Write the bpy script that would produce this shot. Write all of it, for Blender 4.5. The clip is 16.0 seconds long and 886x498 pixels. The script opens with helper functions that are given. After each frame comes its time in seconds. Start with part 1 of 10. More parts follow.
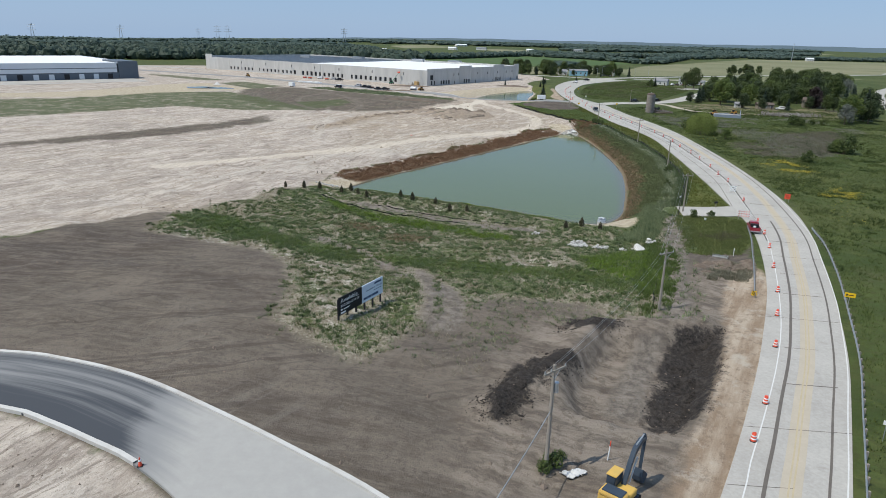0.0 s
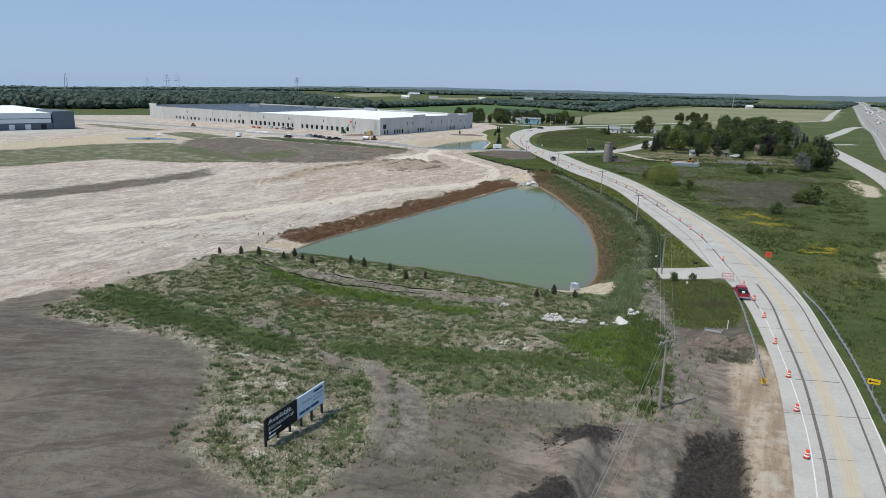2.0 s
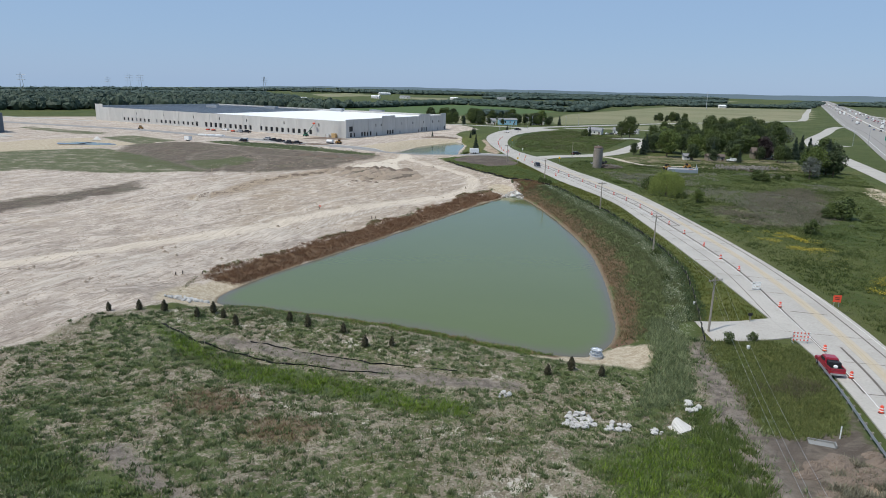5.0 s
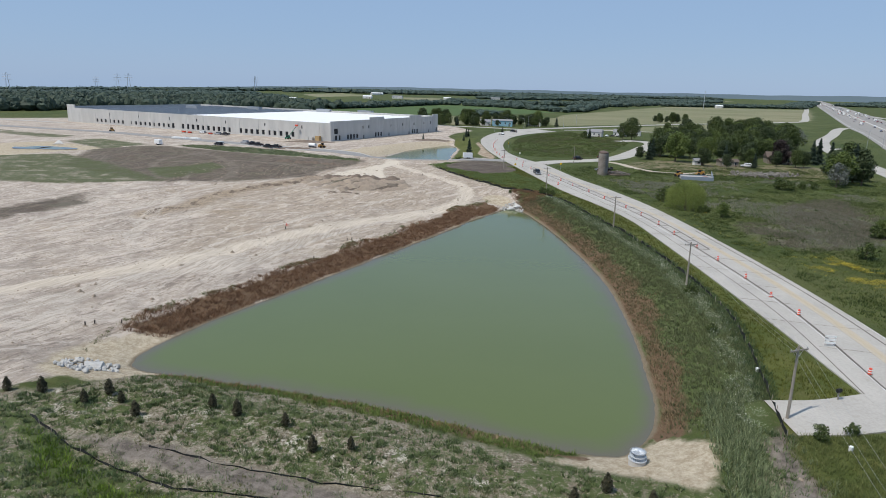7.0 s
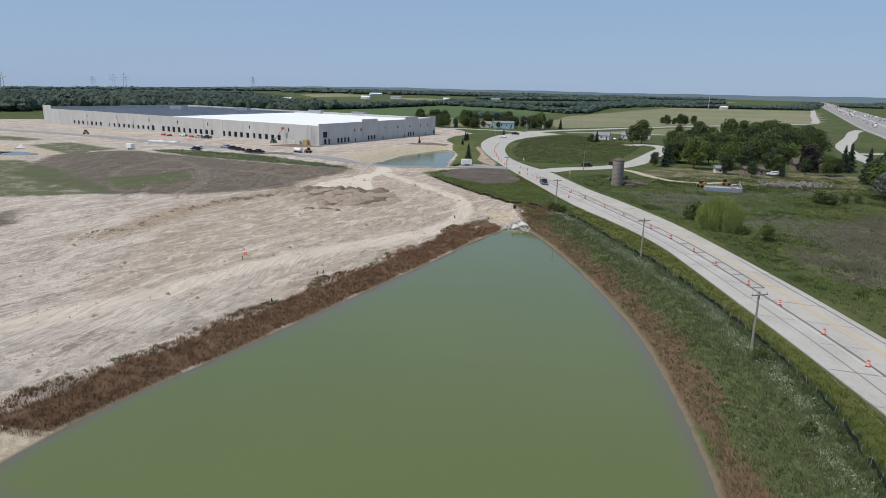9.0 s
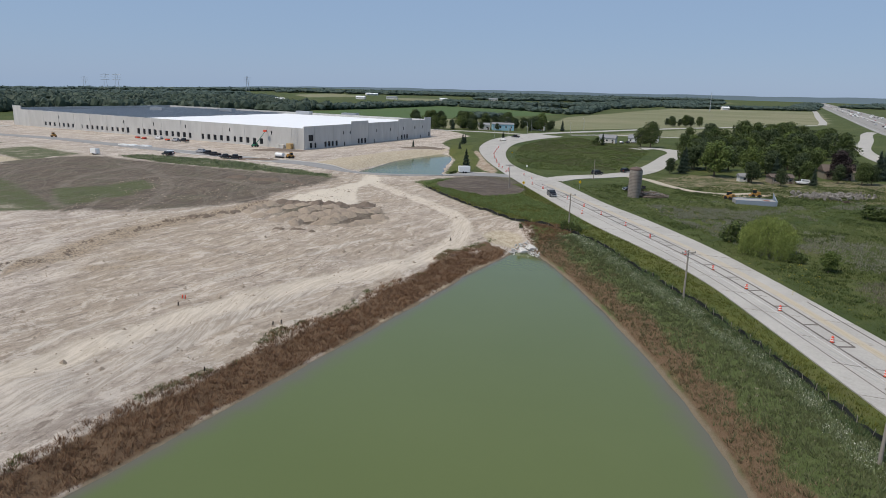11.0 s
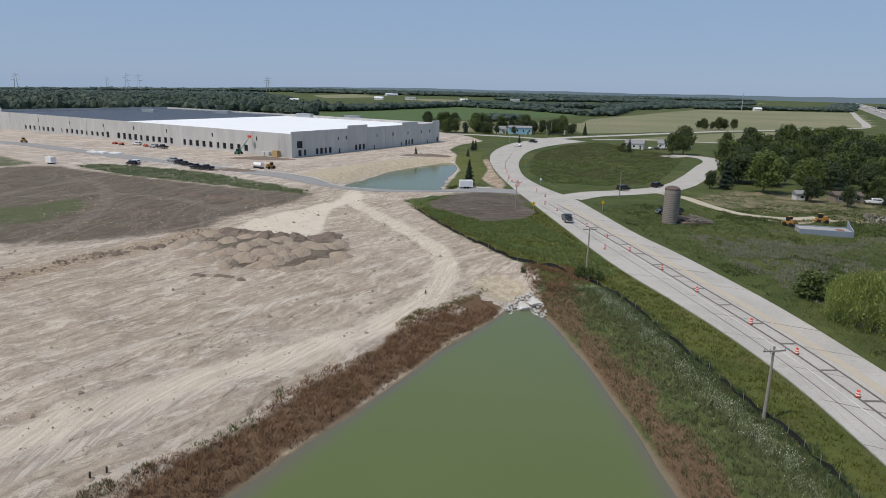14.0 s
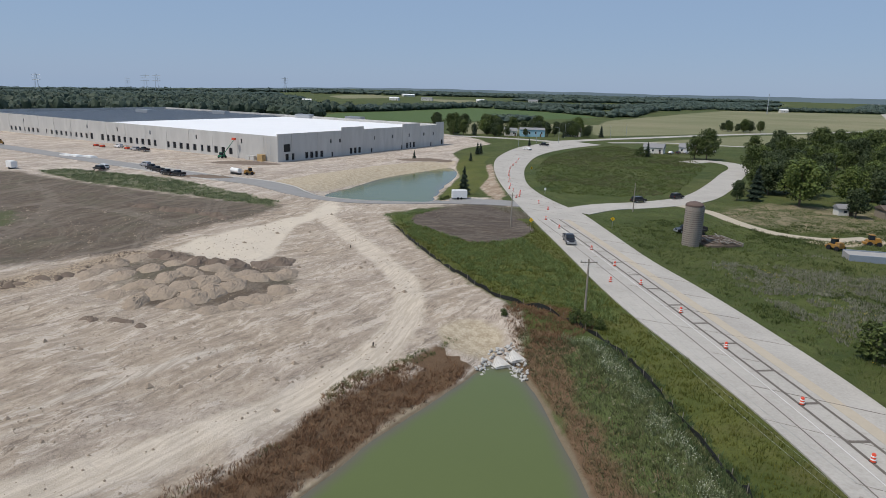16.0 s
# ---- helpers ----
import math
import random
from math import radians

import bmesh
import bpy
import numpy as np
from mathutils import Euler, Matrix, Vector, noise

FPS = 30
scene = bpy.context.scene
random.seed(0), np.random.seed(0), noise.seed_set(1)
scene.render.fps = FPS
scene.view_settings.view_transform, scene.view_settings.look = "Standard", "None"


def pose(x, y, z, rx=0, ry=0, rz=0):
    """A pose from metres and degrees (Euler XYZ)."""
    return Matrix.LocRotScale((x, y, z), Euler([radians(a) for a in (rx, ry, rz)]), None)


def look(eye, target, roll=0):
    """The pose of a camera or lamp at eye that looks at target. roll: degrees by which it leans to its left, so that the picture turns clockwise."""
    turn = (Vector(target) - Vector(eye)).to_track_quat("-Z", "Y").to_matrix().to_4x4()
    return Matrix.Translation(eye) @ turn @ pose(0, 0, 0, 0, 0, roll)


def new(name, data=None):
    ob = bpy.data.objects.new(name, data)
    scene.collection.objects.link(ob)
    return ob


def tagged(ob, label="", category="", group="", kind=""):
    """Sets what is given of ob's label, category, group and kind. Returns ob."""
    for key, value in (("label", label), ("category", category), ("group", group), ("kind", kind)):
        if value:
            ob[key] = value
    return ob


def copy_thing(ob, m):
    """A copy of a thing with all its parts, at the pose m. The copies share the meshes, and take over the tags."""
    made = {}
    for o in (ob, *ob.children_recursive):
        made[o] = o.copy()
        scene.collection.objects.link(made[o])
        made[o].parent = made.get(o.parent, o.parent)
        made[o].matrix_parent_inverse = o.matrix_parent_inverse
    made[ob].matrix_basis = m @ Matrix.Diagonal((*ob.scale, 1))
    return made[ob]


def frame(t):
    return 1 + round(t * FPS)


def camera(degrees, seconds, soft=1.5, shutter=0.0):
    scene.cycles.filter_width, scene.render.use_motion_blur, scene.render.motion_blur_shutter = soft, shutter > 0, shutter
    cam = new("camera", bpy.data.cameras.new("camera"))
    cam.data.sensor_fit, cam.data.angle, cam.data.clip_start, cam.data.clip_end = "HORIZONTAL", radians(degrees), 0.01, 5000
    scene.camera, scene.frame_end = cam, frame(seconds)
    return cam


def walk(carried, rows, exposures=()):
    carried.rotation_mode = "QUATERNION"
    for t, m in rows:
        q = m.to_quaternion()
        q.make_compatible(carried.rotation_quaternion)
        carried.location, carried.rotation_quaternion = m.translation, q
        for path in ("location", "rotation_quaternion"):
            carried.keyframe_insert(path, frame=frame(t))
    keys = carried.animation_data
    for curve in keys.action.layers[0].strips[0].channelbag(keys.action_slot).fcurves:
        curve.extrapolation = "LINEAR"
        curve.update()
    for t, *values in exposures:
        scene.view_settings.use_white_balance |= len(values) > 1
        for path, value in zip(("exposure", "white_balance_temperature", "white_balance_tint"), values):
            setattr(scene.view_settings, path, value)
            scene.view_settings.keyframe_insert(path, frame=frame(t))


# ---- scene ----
cam = camera(67.5, 16.0, soft=0.75)
METRES, EYE, TILT, LEAN, TURN = 192.9, 32.4, 0.0, 0.0, 0.0
ROWS = [
    (0.0, 0.0, 0.0, 0.0, 0.47, -17.88, -1.45),
    (0.5, -0.0003, 0.0184, 0.0005, -2.6, -16.16, -1.43),
    (1.0, -0.0005, 0.0371, 0.0011, -3.43, -14.53, -1.43),
    (1.5, -0.0002, 0.0564, 0.0008, -3.46, -13.9, -1.43),
    (2.0, -0.0002, 0.0788, 0.0009, -3.48, -13.88, -1.44),
    (2.5, -0.0001, 0.1038, 0.0006, -3.49, -13.87, -1.45),
    (3.0, 0.0002, 0.1306, -0.0001, -3.87, -13.86, -1.45),
    (3.5, 0.0017, 0.1594, -0.001, -4.38, -13.85, -1.44),
    (4.0, 0.0039, 0.1896, -0.0018, -4.72, -13.83, -1.45),
    (4.5, 0.007, 0.2207, -0.0026, -5.41, -13.83, -1.42),
    (7.0, 0.0314, 0.3844, -0.0048, -6.45, -13.81, -1.42),
    (7.5, 0.0374, 0.4188, -0.005, -6.45, -13.81, -1.46),
    (8.0, 0.0434, 0.4541, -0.0052, -6.44, -13.81, -1.46),
    (8.5, 0.0493, 0.4891, -0.0055, -6.44, -13.8, -1.47),
    (9.0, 0.0549, 0.5237, -0.0057, -6.43, -13.78, -1.49),
    (11.5, 0.0803, 0.6949, -0.0078, -6.73, -13.75, -1.54),
    (12.0, 0.0884, 0.7276, -0.0076, -6.72, -13.75, -1.52),
    (12.5, 0.0985, 0.7594, -0.0072, -6.71, -13.74, -1.51),
    (13.0, 0.1107, 0.7901, -0.007, -6.69, -13.74, -1.51),
    (13.5, 0.124, 0.8206, -0.0068, -6.3, -13.74, -1.49),
    (14.0, 0.1376, 0.8509, -0.007, -4.69, -13.77, -1.47),
    (14.5, 0.151, 0.8814, -0.0076, -4.65, -13.76, -1.47),
    (15.0, 0.1641, 0.9121, -0.0084, -4.3, -13.75, -1.51),
    (15.5, 0.1773, 0.9427, -0.009, -3.51, -13.75, -1.52),
    (16.0, 0.1899, 0.9726, -0.0099, -2.99, -13.75, -1.54),
]
walk(cam, [(t, pose(0, 0, EYE, TILT, LEAN, TURN) @ pose(METRES * x, METRES * y, METRES * z, 90 + pitch, roll, yaw)) for t, x, y, z, yaw, pitch, roll in ROWS],
     [(0.0, 0.03, 6400, 7.5), (4.0, 0.02, 6400, 8), (7.0, -0.02, 6450, 9.5), (9.0, -0.09, 6550, 10.5), (12.0, -0.19, 6650, 11), (16.0, -0.20, 6650, 11)])

# ---- daylight ----
SUN_FROM = Vector((-0.70, -0.34, 1.36)).normalized()
world = bpy.data.worlds.new("sky")
scene.world = world
world.use_nodes = True
wn = world.node_tree.nodes
sky = wn.new("ShaderNodeTexSky")
sky.sky_type = "NISHITA"
sky.sun_disc = False
sky.sun_elevation = math.asin(SUN_FROM.z)
sky.sun_rotation = math.atan2(SUN_FROM.x, SUN_FROM.y)
sky.air_density, sky.dust_density, sky.ozone_density = 1.0, 0.25, 3.0
sky_scale = wn.new("ShaderNodeVectorMath")
sky_scale.operation = "SCALE"
sky_scale.inputs["Scale"].default_value = 0.085
haze = wn.new("ShaderNodeMix")
haze.data_type = "RGBA"
haze.inputs[0].default_value = 0.80
haze.inputs[7].default_value = (0.314, 0.462, 0.705, 1.0)
world.node_tree.links.new(sky.outputs[0], sky_scale.inputs[0])
world.node_tree.links.new(sky_scale.outputs[0], haze.inputs[6])
world.node_tree.links.new(haze.outputs[2], wn["Background"].inputs[0])
wn["Background"].inputs[1].default_value = 1.0
sun = new("sun", bpy.data.lights.new("sun", "SUN"))
sun.data.energy, sun.data.angle, sun.data.color = 3.65, radians(0.55), (1.0, 0.945, 0.86)
sun.matrix_world = look(SUN_FROM * 300, (0, 0, 0))


# ---- small tools ----
def catmull(pts, step):
    """Points about step metres apart on a smooth curve through pts."""
    p = [Vector((*q, 0)[:3]) for q in pts]
    p = [2 * p[0] - p[1]] + p + [2 * p[-1] - p[-2]]
    out = []
    for a, b, c, d in zip(p, p[1:], p[2:], p[3:]):
        n = max(1, round((c - b).length / step))
        for i in range(n):
            t = i / n
            out.append(0.5 * (2 * b + (c - a) * t + (2 * a - 5 * b + 4 * c - d) * t * t + (3 * b - a - 3 * c + d) * t ** 3))
    return out + [p[-2]]


def resample(pts, n):
    """n points at even steps along a curve."""
    p = np.array([tuple(v)[:2] for v in pts])
    s = np.concatenate([[0], np.cumsum(np.hypot(*np.diff(p, axis=0).T))])
    u = np.linspace(0, s[-1], n)
    return np.stack([np.interp(u, s, p[:, 0]), np.interp(u, s, p[:, 1])], 1)


def offset(pts, d):
    """A curve moved d metres to its right."""
    p = np.array([tuple(v)[:2] for v in pts])
    g = np.gradient(p, axis=0)
    g /= np.maximum(np.hypot(g[:, 0], g[:, 1]), 1e-6)[:, None]
    return p + d * np.stack([g[:, 1], -g[:, 0]], 1)


def line_dist(pts, x, y):
    best = np.full(x.shape, 1e9)
    for (ax, ay), (bx, by) in zip(pts[:-1], pts[1:]):
        ex, ey = bx - ax, by - ay
        t = np.clip(((x - ax) * ex + (y - ay) * ey) / max(ex * ex + ey * ey, 1e-9), 0, 1)
        best = np.minimum(best, (x - ax - t * ex) ** 2 + (y - ay - t * ey) ** 2)
    return np.sqrt(best)


def inside(pts, x, y):
    """Metres inside a closed outline (negative outside)."""
    p = [tuple(v)[:2] for v in pts]
    p.append(p[0])
    odd = np.zeros(x.shape, bool)
    for (ax, ay), (bx, by) in zip(p[:-1], p[1:]):
        if ay != by:
            odd ^= ((ay > y) != (by > y)) & (x < (bx - ax) * (y - ay) / (by - ay) + ax)
    return np.where(odd, 1, -1) * line_dist(p, x, y)


def loop(pts, step=3.0):
    """A smooth closed outline."""
    q = catmull(list(pts[-2:]) + list(pts) + list(pts[:2]), step)
    n = len(q)
    a = min(range(n // 2), key=lambda i: (q[i] - Vector((*pts[0], 0))).length)
    b = min(range(n // 2, n), key=lambda i: (q[i] - Vector((*pts[0], 0))).length)
    return [tuple(v)[:2] for v in q[a:b]]


# ---- the plan of the ground ----
WATER = -3.7
POND = loop([(-23.5, 155.5), (-21, 164.5), (-15.5, 174), (-8, 184.5), (11, 212.5), (28.5, 238.5), (34, 247.5), (43.5, 260), (47.5, 266),
             (50.5, 265), (52, 256), (52.8, 240), (52.4, 213), (50.3, 187), (45.4, 163), (41, 147), (38, 138), (34.4, 132.8), (31, 130.4),
             (25.5, 132), (18, 136.5), (9, 141.5), (-3.7, 147), (-14, 151)])
POND_B = loop([(12, 385), (20, 406), (28.6, 428), (44, 450), (55, 462), (56, 440), (48, 402), (43, 376), (34, 374), (22, 376)])


PIT = loop([(12.5, 60.5), (17.5, 68.5), (24.5, 70), (32, 71.5), (31.5, 66), (27.5, 58), (21.5, 49.5), (17, 50), (11.5, 52.5)], 1.5)


RIDGE = [(4.2, 51.5), (9, 57), (13, 62), (15.5, 67), (18, 70.8), (24, 71.6), (31, 73.2)]


def depth_in(outline, x, y):
    """Metres outside an outline (negative inside), worked out only near it."""
    p = np.array(outline)
    lo, hi = p.min(0) - 30, p.max(0) + 30
    d = np.full(x.shape, 99.0)
    near = (x > lo[0]) & (x < hi[0]) & (y > lo[1]) & (y < hi[1])
    if near.any():
        d[near] = -inside(outline, x[near], y[near])
    return d


def far_fall(x, y):
    """How far the land falls away towards the north-west, past the building site."""
    x, y = np.asarray(x, float), np.asarray(y, float)
    side = np.clip((np.degrees(np.arctan2(-x, np.maximum(y, 1.0))) - 4) / 22, 0, 1)
    return -0.0105 * np.clip(np.hypot(x, y - 100) - 850, 0, 5000) * side


def height(x, y):
    """The height of the ground, without its small bumps."""
    x, y = np.asarray(x, float), np.asarray(y, float)
    z = 2.5 * np.exp(-((x + 25) / 35) ** 2 - ((y - 65) / 45) ** 2)
    z = z + far_fall(x, y)
    z = z - 1.9 * np.exp(-((x - 10) / 40) ** 2 - ((y - 120) / 22) ** 2)
    side = x - (30 + (y - 130) * 0.13)
    width = np.interp(side, [-30, -8, 8, 12], [26, 20, 9, 8.5])
    width = np.where(y < 150, np.minimum(width, 12), width)
    d = depth_in(POND, x, y)
    k = (1 - np.clip(d / width, 0, 1)) ** 1.6
    z = np.where(d > 0, z + (WATER - z) * k, WATER - np.clip(-d * 0.3, 0, 1.6))
    d = depth_in(POND_B, x, y)
    k = (1 - np.clip(d / 9, 0, 1)) ** 1.5
    z = np.where(d > 0, z + (-2.2 - z) * k, -2.2 - np.clip(-d * 0.3, 0, 1.5))
    z = z + 1.7 * np.exp(-((x - 3) / 11) ** 2 - ((y - 291) / 8.5) ** 2)            # the worked-over rise under the spoil heaps
    k = np.clip(-depth_in(PIT, x, y) / 2.4, 0, 1)
    z = z - 1.7 * k * k * (3 - 2 * k)                                              # the excavation
    z = z + 0.9 * np.exp(-(line_dist(RIDGE, x, y) / 1.7) ** 2)
    return z


# ---- materials ----
class Shader:
    """A node material in short form: world position, noises, masks and mixes."""

    def __init__(self, name, rough=0.9):
        self.m = bpy.data.materials.new(name)
        self.m.use_nodes = True
        self.n, self.l = self.m.node_tree.nodes, self.m.node_tree.links
        self.b = self.n["Principled BSDF"]
        self.b.inputs["Roughness"].default_value = rough
        self.b.inputs["Specular IOR Level"].default_value = 0.25
        self.geo = self.n.new("ShaderNodeNewGeometry")
        self.pos = self.geo.outputs["Position"]

    def put(self, socket, v):
        if isinstance(v, bpy.types.NodeSocket):
            self.l.new(v, socket)
        elif isinstance(v, tuple):
            socket.default_value = (*v, 1.0)[:4]
        else:
            socket.default_value = v

    def stretch(self, turn, sx, sy, sz=1.0):
        k = self.n.new("ShaderNodeMapping")
        k.vector_type = "TEXTURE"
        k.inputs["Rotation"].default_value = (0, 0, radians(turn))
        k.inputs["Scale"].default_value = (1 / sx, 1 / sy, 1 / sz)
        self.l.new(self.pos, k.inputs["Vector"])
        return k.outputs[0]

    def noise(self, scale, detail=4.0, rough=0.6, at=None, twist=0.0):
        k = self.n.new("ShaderNodeTexNoise")
        self.l.new(at or self.pos, k.inputs["Vector"])
        for key, v in (("Scale", scale), ("Detail", detail), ("Roughness", rough), ("Distortion", twist)):
            k.inputs[key].default_value = v
        return k.outputs["Fac"]

    def wave(self, scale, at, twist=1.0, detail=2.0):
        k = self.n.new("ShaderNodeTexWave")
        self.l.new(at, k.inputs["Vector"])
        for key, v in (("Scale", scale), ("Distortion", twist), ("Detail", detail), ("Detail Scale", 1.5)):
            k.inputs[key].default_value = v
        return k.outputs["Fac"]

    def cells(self, scale, at=None):
        k = self.n.new("ShaderNodeTexVoronoi")
        self.l.new(at or self.pos, k.inputs["Vector"])
        k.inputs["Scale"].default_value = scale
        return k.outputs["Distance"], k.outputs["Color"]

    def ruts(self, turn, gap, bend=26.0, seed=0.0, lo=0.53, hi=0.63):
        """Thin wheel lines about gap metres apart that run along turn degrees and sway."""
        k = self.n.new("ShaderNodeTexNoise")
        k.inputs["Scale"].default_value, k.inputs["Detail"].default_value = 0.011, 2.0
        off = self.n.new("ShaderNodeVectorMath")
        off.inputs[1].default_value = (seed, -seed, 0)
        self.l.new(self.pos, off.inputs[0])
        self.l.new(off.outputs[0], k.inputs["Vector"])
        sub = self.n.new("ShaderNodeVectorMath")
        sub.operation = "MULTIPLY_ADD"
        sub.inputs[1].default_value = (bend * 2, bend * 2, 0)
        self.l.new(k.outputs["Color"], sub.inputs[0])
        self.l.new(self.pos, sub.inputs[2])
        m = self.n.new("ShaderNodeMapping")
        m.vector_type = "TEXTURE"
        m.inputs["Rotation"].default_value = (0, 0, radians(turn + 90))
        m.inputs["Scale"].default_value = (gap, gap * 55, 1)
        self.l.new(sub.outputs[0], m.inputs["Vector"])
        return self.step(self.noise(0.75, 2.5, 0.55, m.outputs[0]), lo, hi)

    def flow(self, turn, longer, bend=9.0, seed=0.0, wide=0.016):
        """The world turned to run along turn degrees, drawn out, with a slow sway."""
        k = self.n.new("ShaderNodeTexNoise")
        k.inputs["Scale"].default_value, k.inputs["Detail"].default_value = wide, 1.0
        off = self.n.new("ShaderNodeVectorMath")
        off.inputs[1].default_value = (seed, -seed, 0)
        self.l.new(self.pos, off.inputs[0])
        self.l.new(off.outputs[0], k.inputs["Vector"])
        sub = self.n.new("ShaderNodeVectorMath")
        sub.operation = "MULTIPLY_ADD"
        sub.inputs[1].default_value = (bend * 2, bend * 2, 0)
        self.l.new(k.outputs["Color"], sub.inputs[0])
        self.l.new(self.pos, sub.inputs[2])
        m = self.n.new("ShaderNodeMapping")
        m.vector_type = "TEXTURE"
        m.inputs["Rotation"].default_value = (0, 0, radians(turn))
        m.inputs["Scale"].default_value = (longer, 1, 1)
        self.l.new(sub.outputs[0], m.inputs["Vector"])
        return m.outputs[0]

    def maths(self, op, a, b=0.0, c=0.0):
        k = self.n.new("ShaderNodeMath")
        k.operation = op
        for s, v in zip(k.inputs, (a, b, c)):
            self.put(s, v)
        return k.outputs[0]

    def step(self, v, lo, hi, a=0.0, b=1.0):
        k = self.n.new("ShaderNodeMapRange")
        k.interpolation_type = "SMOOTHSTEP"
        for key, w in (("Value", v), ("From Min", lo), ("From Max", hi), ("To Min", a), ("To Max", b)):
            self.put(k.inputs[key], w)
        return k.outputs[0]

    def mix(self, f, a, b):
        k = self.n.new("ShaderNodeMix")
        k.data_type = "RGBA"
        self.put(k.inputs[0], f)
        self.put(k.inputs[6], a)
        self.put(k.inputs[7], b)
        return k.outputs[2]

    def tint(self, a, v):
        k = self.n.new("ShaderNodeMix")
        k.data_type, k.blend_type = "RGBA", "MULTIPLY"
        k.inputs[0].default_value = 1.0
        self.put(k.inputs[6], a)
        self.put(k.inputs[7], v)
        return k.outputs[2]

    def attr(self, name):
        k = self.n.new("ShaderNodeAttribute")
        k.attribute_name = name
        return k.outputs["Fac"]

    def chance(self):
        return self.n.new("ShaderNodeObjectInfo").outputs["Random"]

    def island(self):
        return self.geo.outputs["Random Per Island"]

    def done(self, colour, bump=None, strength=0.3, depth=0.05, metal=0.0, rough=None):
        self.put(self.b.inputs["Base Color"], colour)
        self.b.inputs["Metallic"].default_value = metal
        if rough is not None:
            self.put(self.b.inputs["Roughness"], rough)
        if bump is not None:
            k = self.n.new("ShaderNodeBump")
            k.inputs["Strength"].default_value, k.inputs["Distance"].default_value = strength, depth
            self.l.new(bump, k.inputs["Height"])
            self.l.new(k.outputs[0], self.b.inputs["Normal"])
        return self.m


def plain(name, c, rough=0.7, scale=3.0, vary=0.25, metal=0.0, bump=0.1, dirt=0.0):
    """A surface of one colour with broad stains and fine grain."""
    s = Shader(name, rough)
    v = s.maths("ADD", s.maths("MULTIPLY", s.noise(scale, 5), 0.6), s.maths("MULTIPLY", s.noise(scale * 9, 3), 0.4))
    col = s.mix(v, tuple(k * (1 - vary) for k in c), tuple(min(1, k * (1 + vary)) for k in c))
    if dirt:
        col = s.mix(s.maths("MULTIPLY", s.step(s.noise(scale * 0.5, 6), 0.45, 0.7), dirt), col, (0.24, 0.19, 0.14))
    return s.done(col, v, bump, 0.02, metal)


def leafy(name, dark, light, scale=0.8, rough=0.65):
    """Foliage: each leaf or blade has its own tone, whole clumps drift."""
    s = Shader(name, rough)
    f = s.maths("ADD", s.maths("MULTIPLY", s.island(), 0.55), s.maths("MULTIPLY", s.noise(scale, 3), 0.6))
    col = s.mix(s.step(f, 0.15, 1.0), dark, light)
    s.b.inputs["Subsurface Weight"].default_value = 0.0
    s.put(s.b.inputs["Transmission Weight"], 0.0)
    return s.done(col)


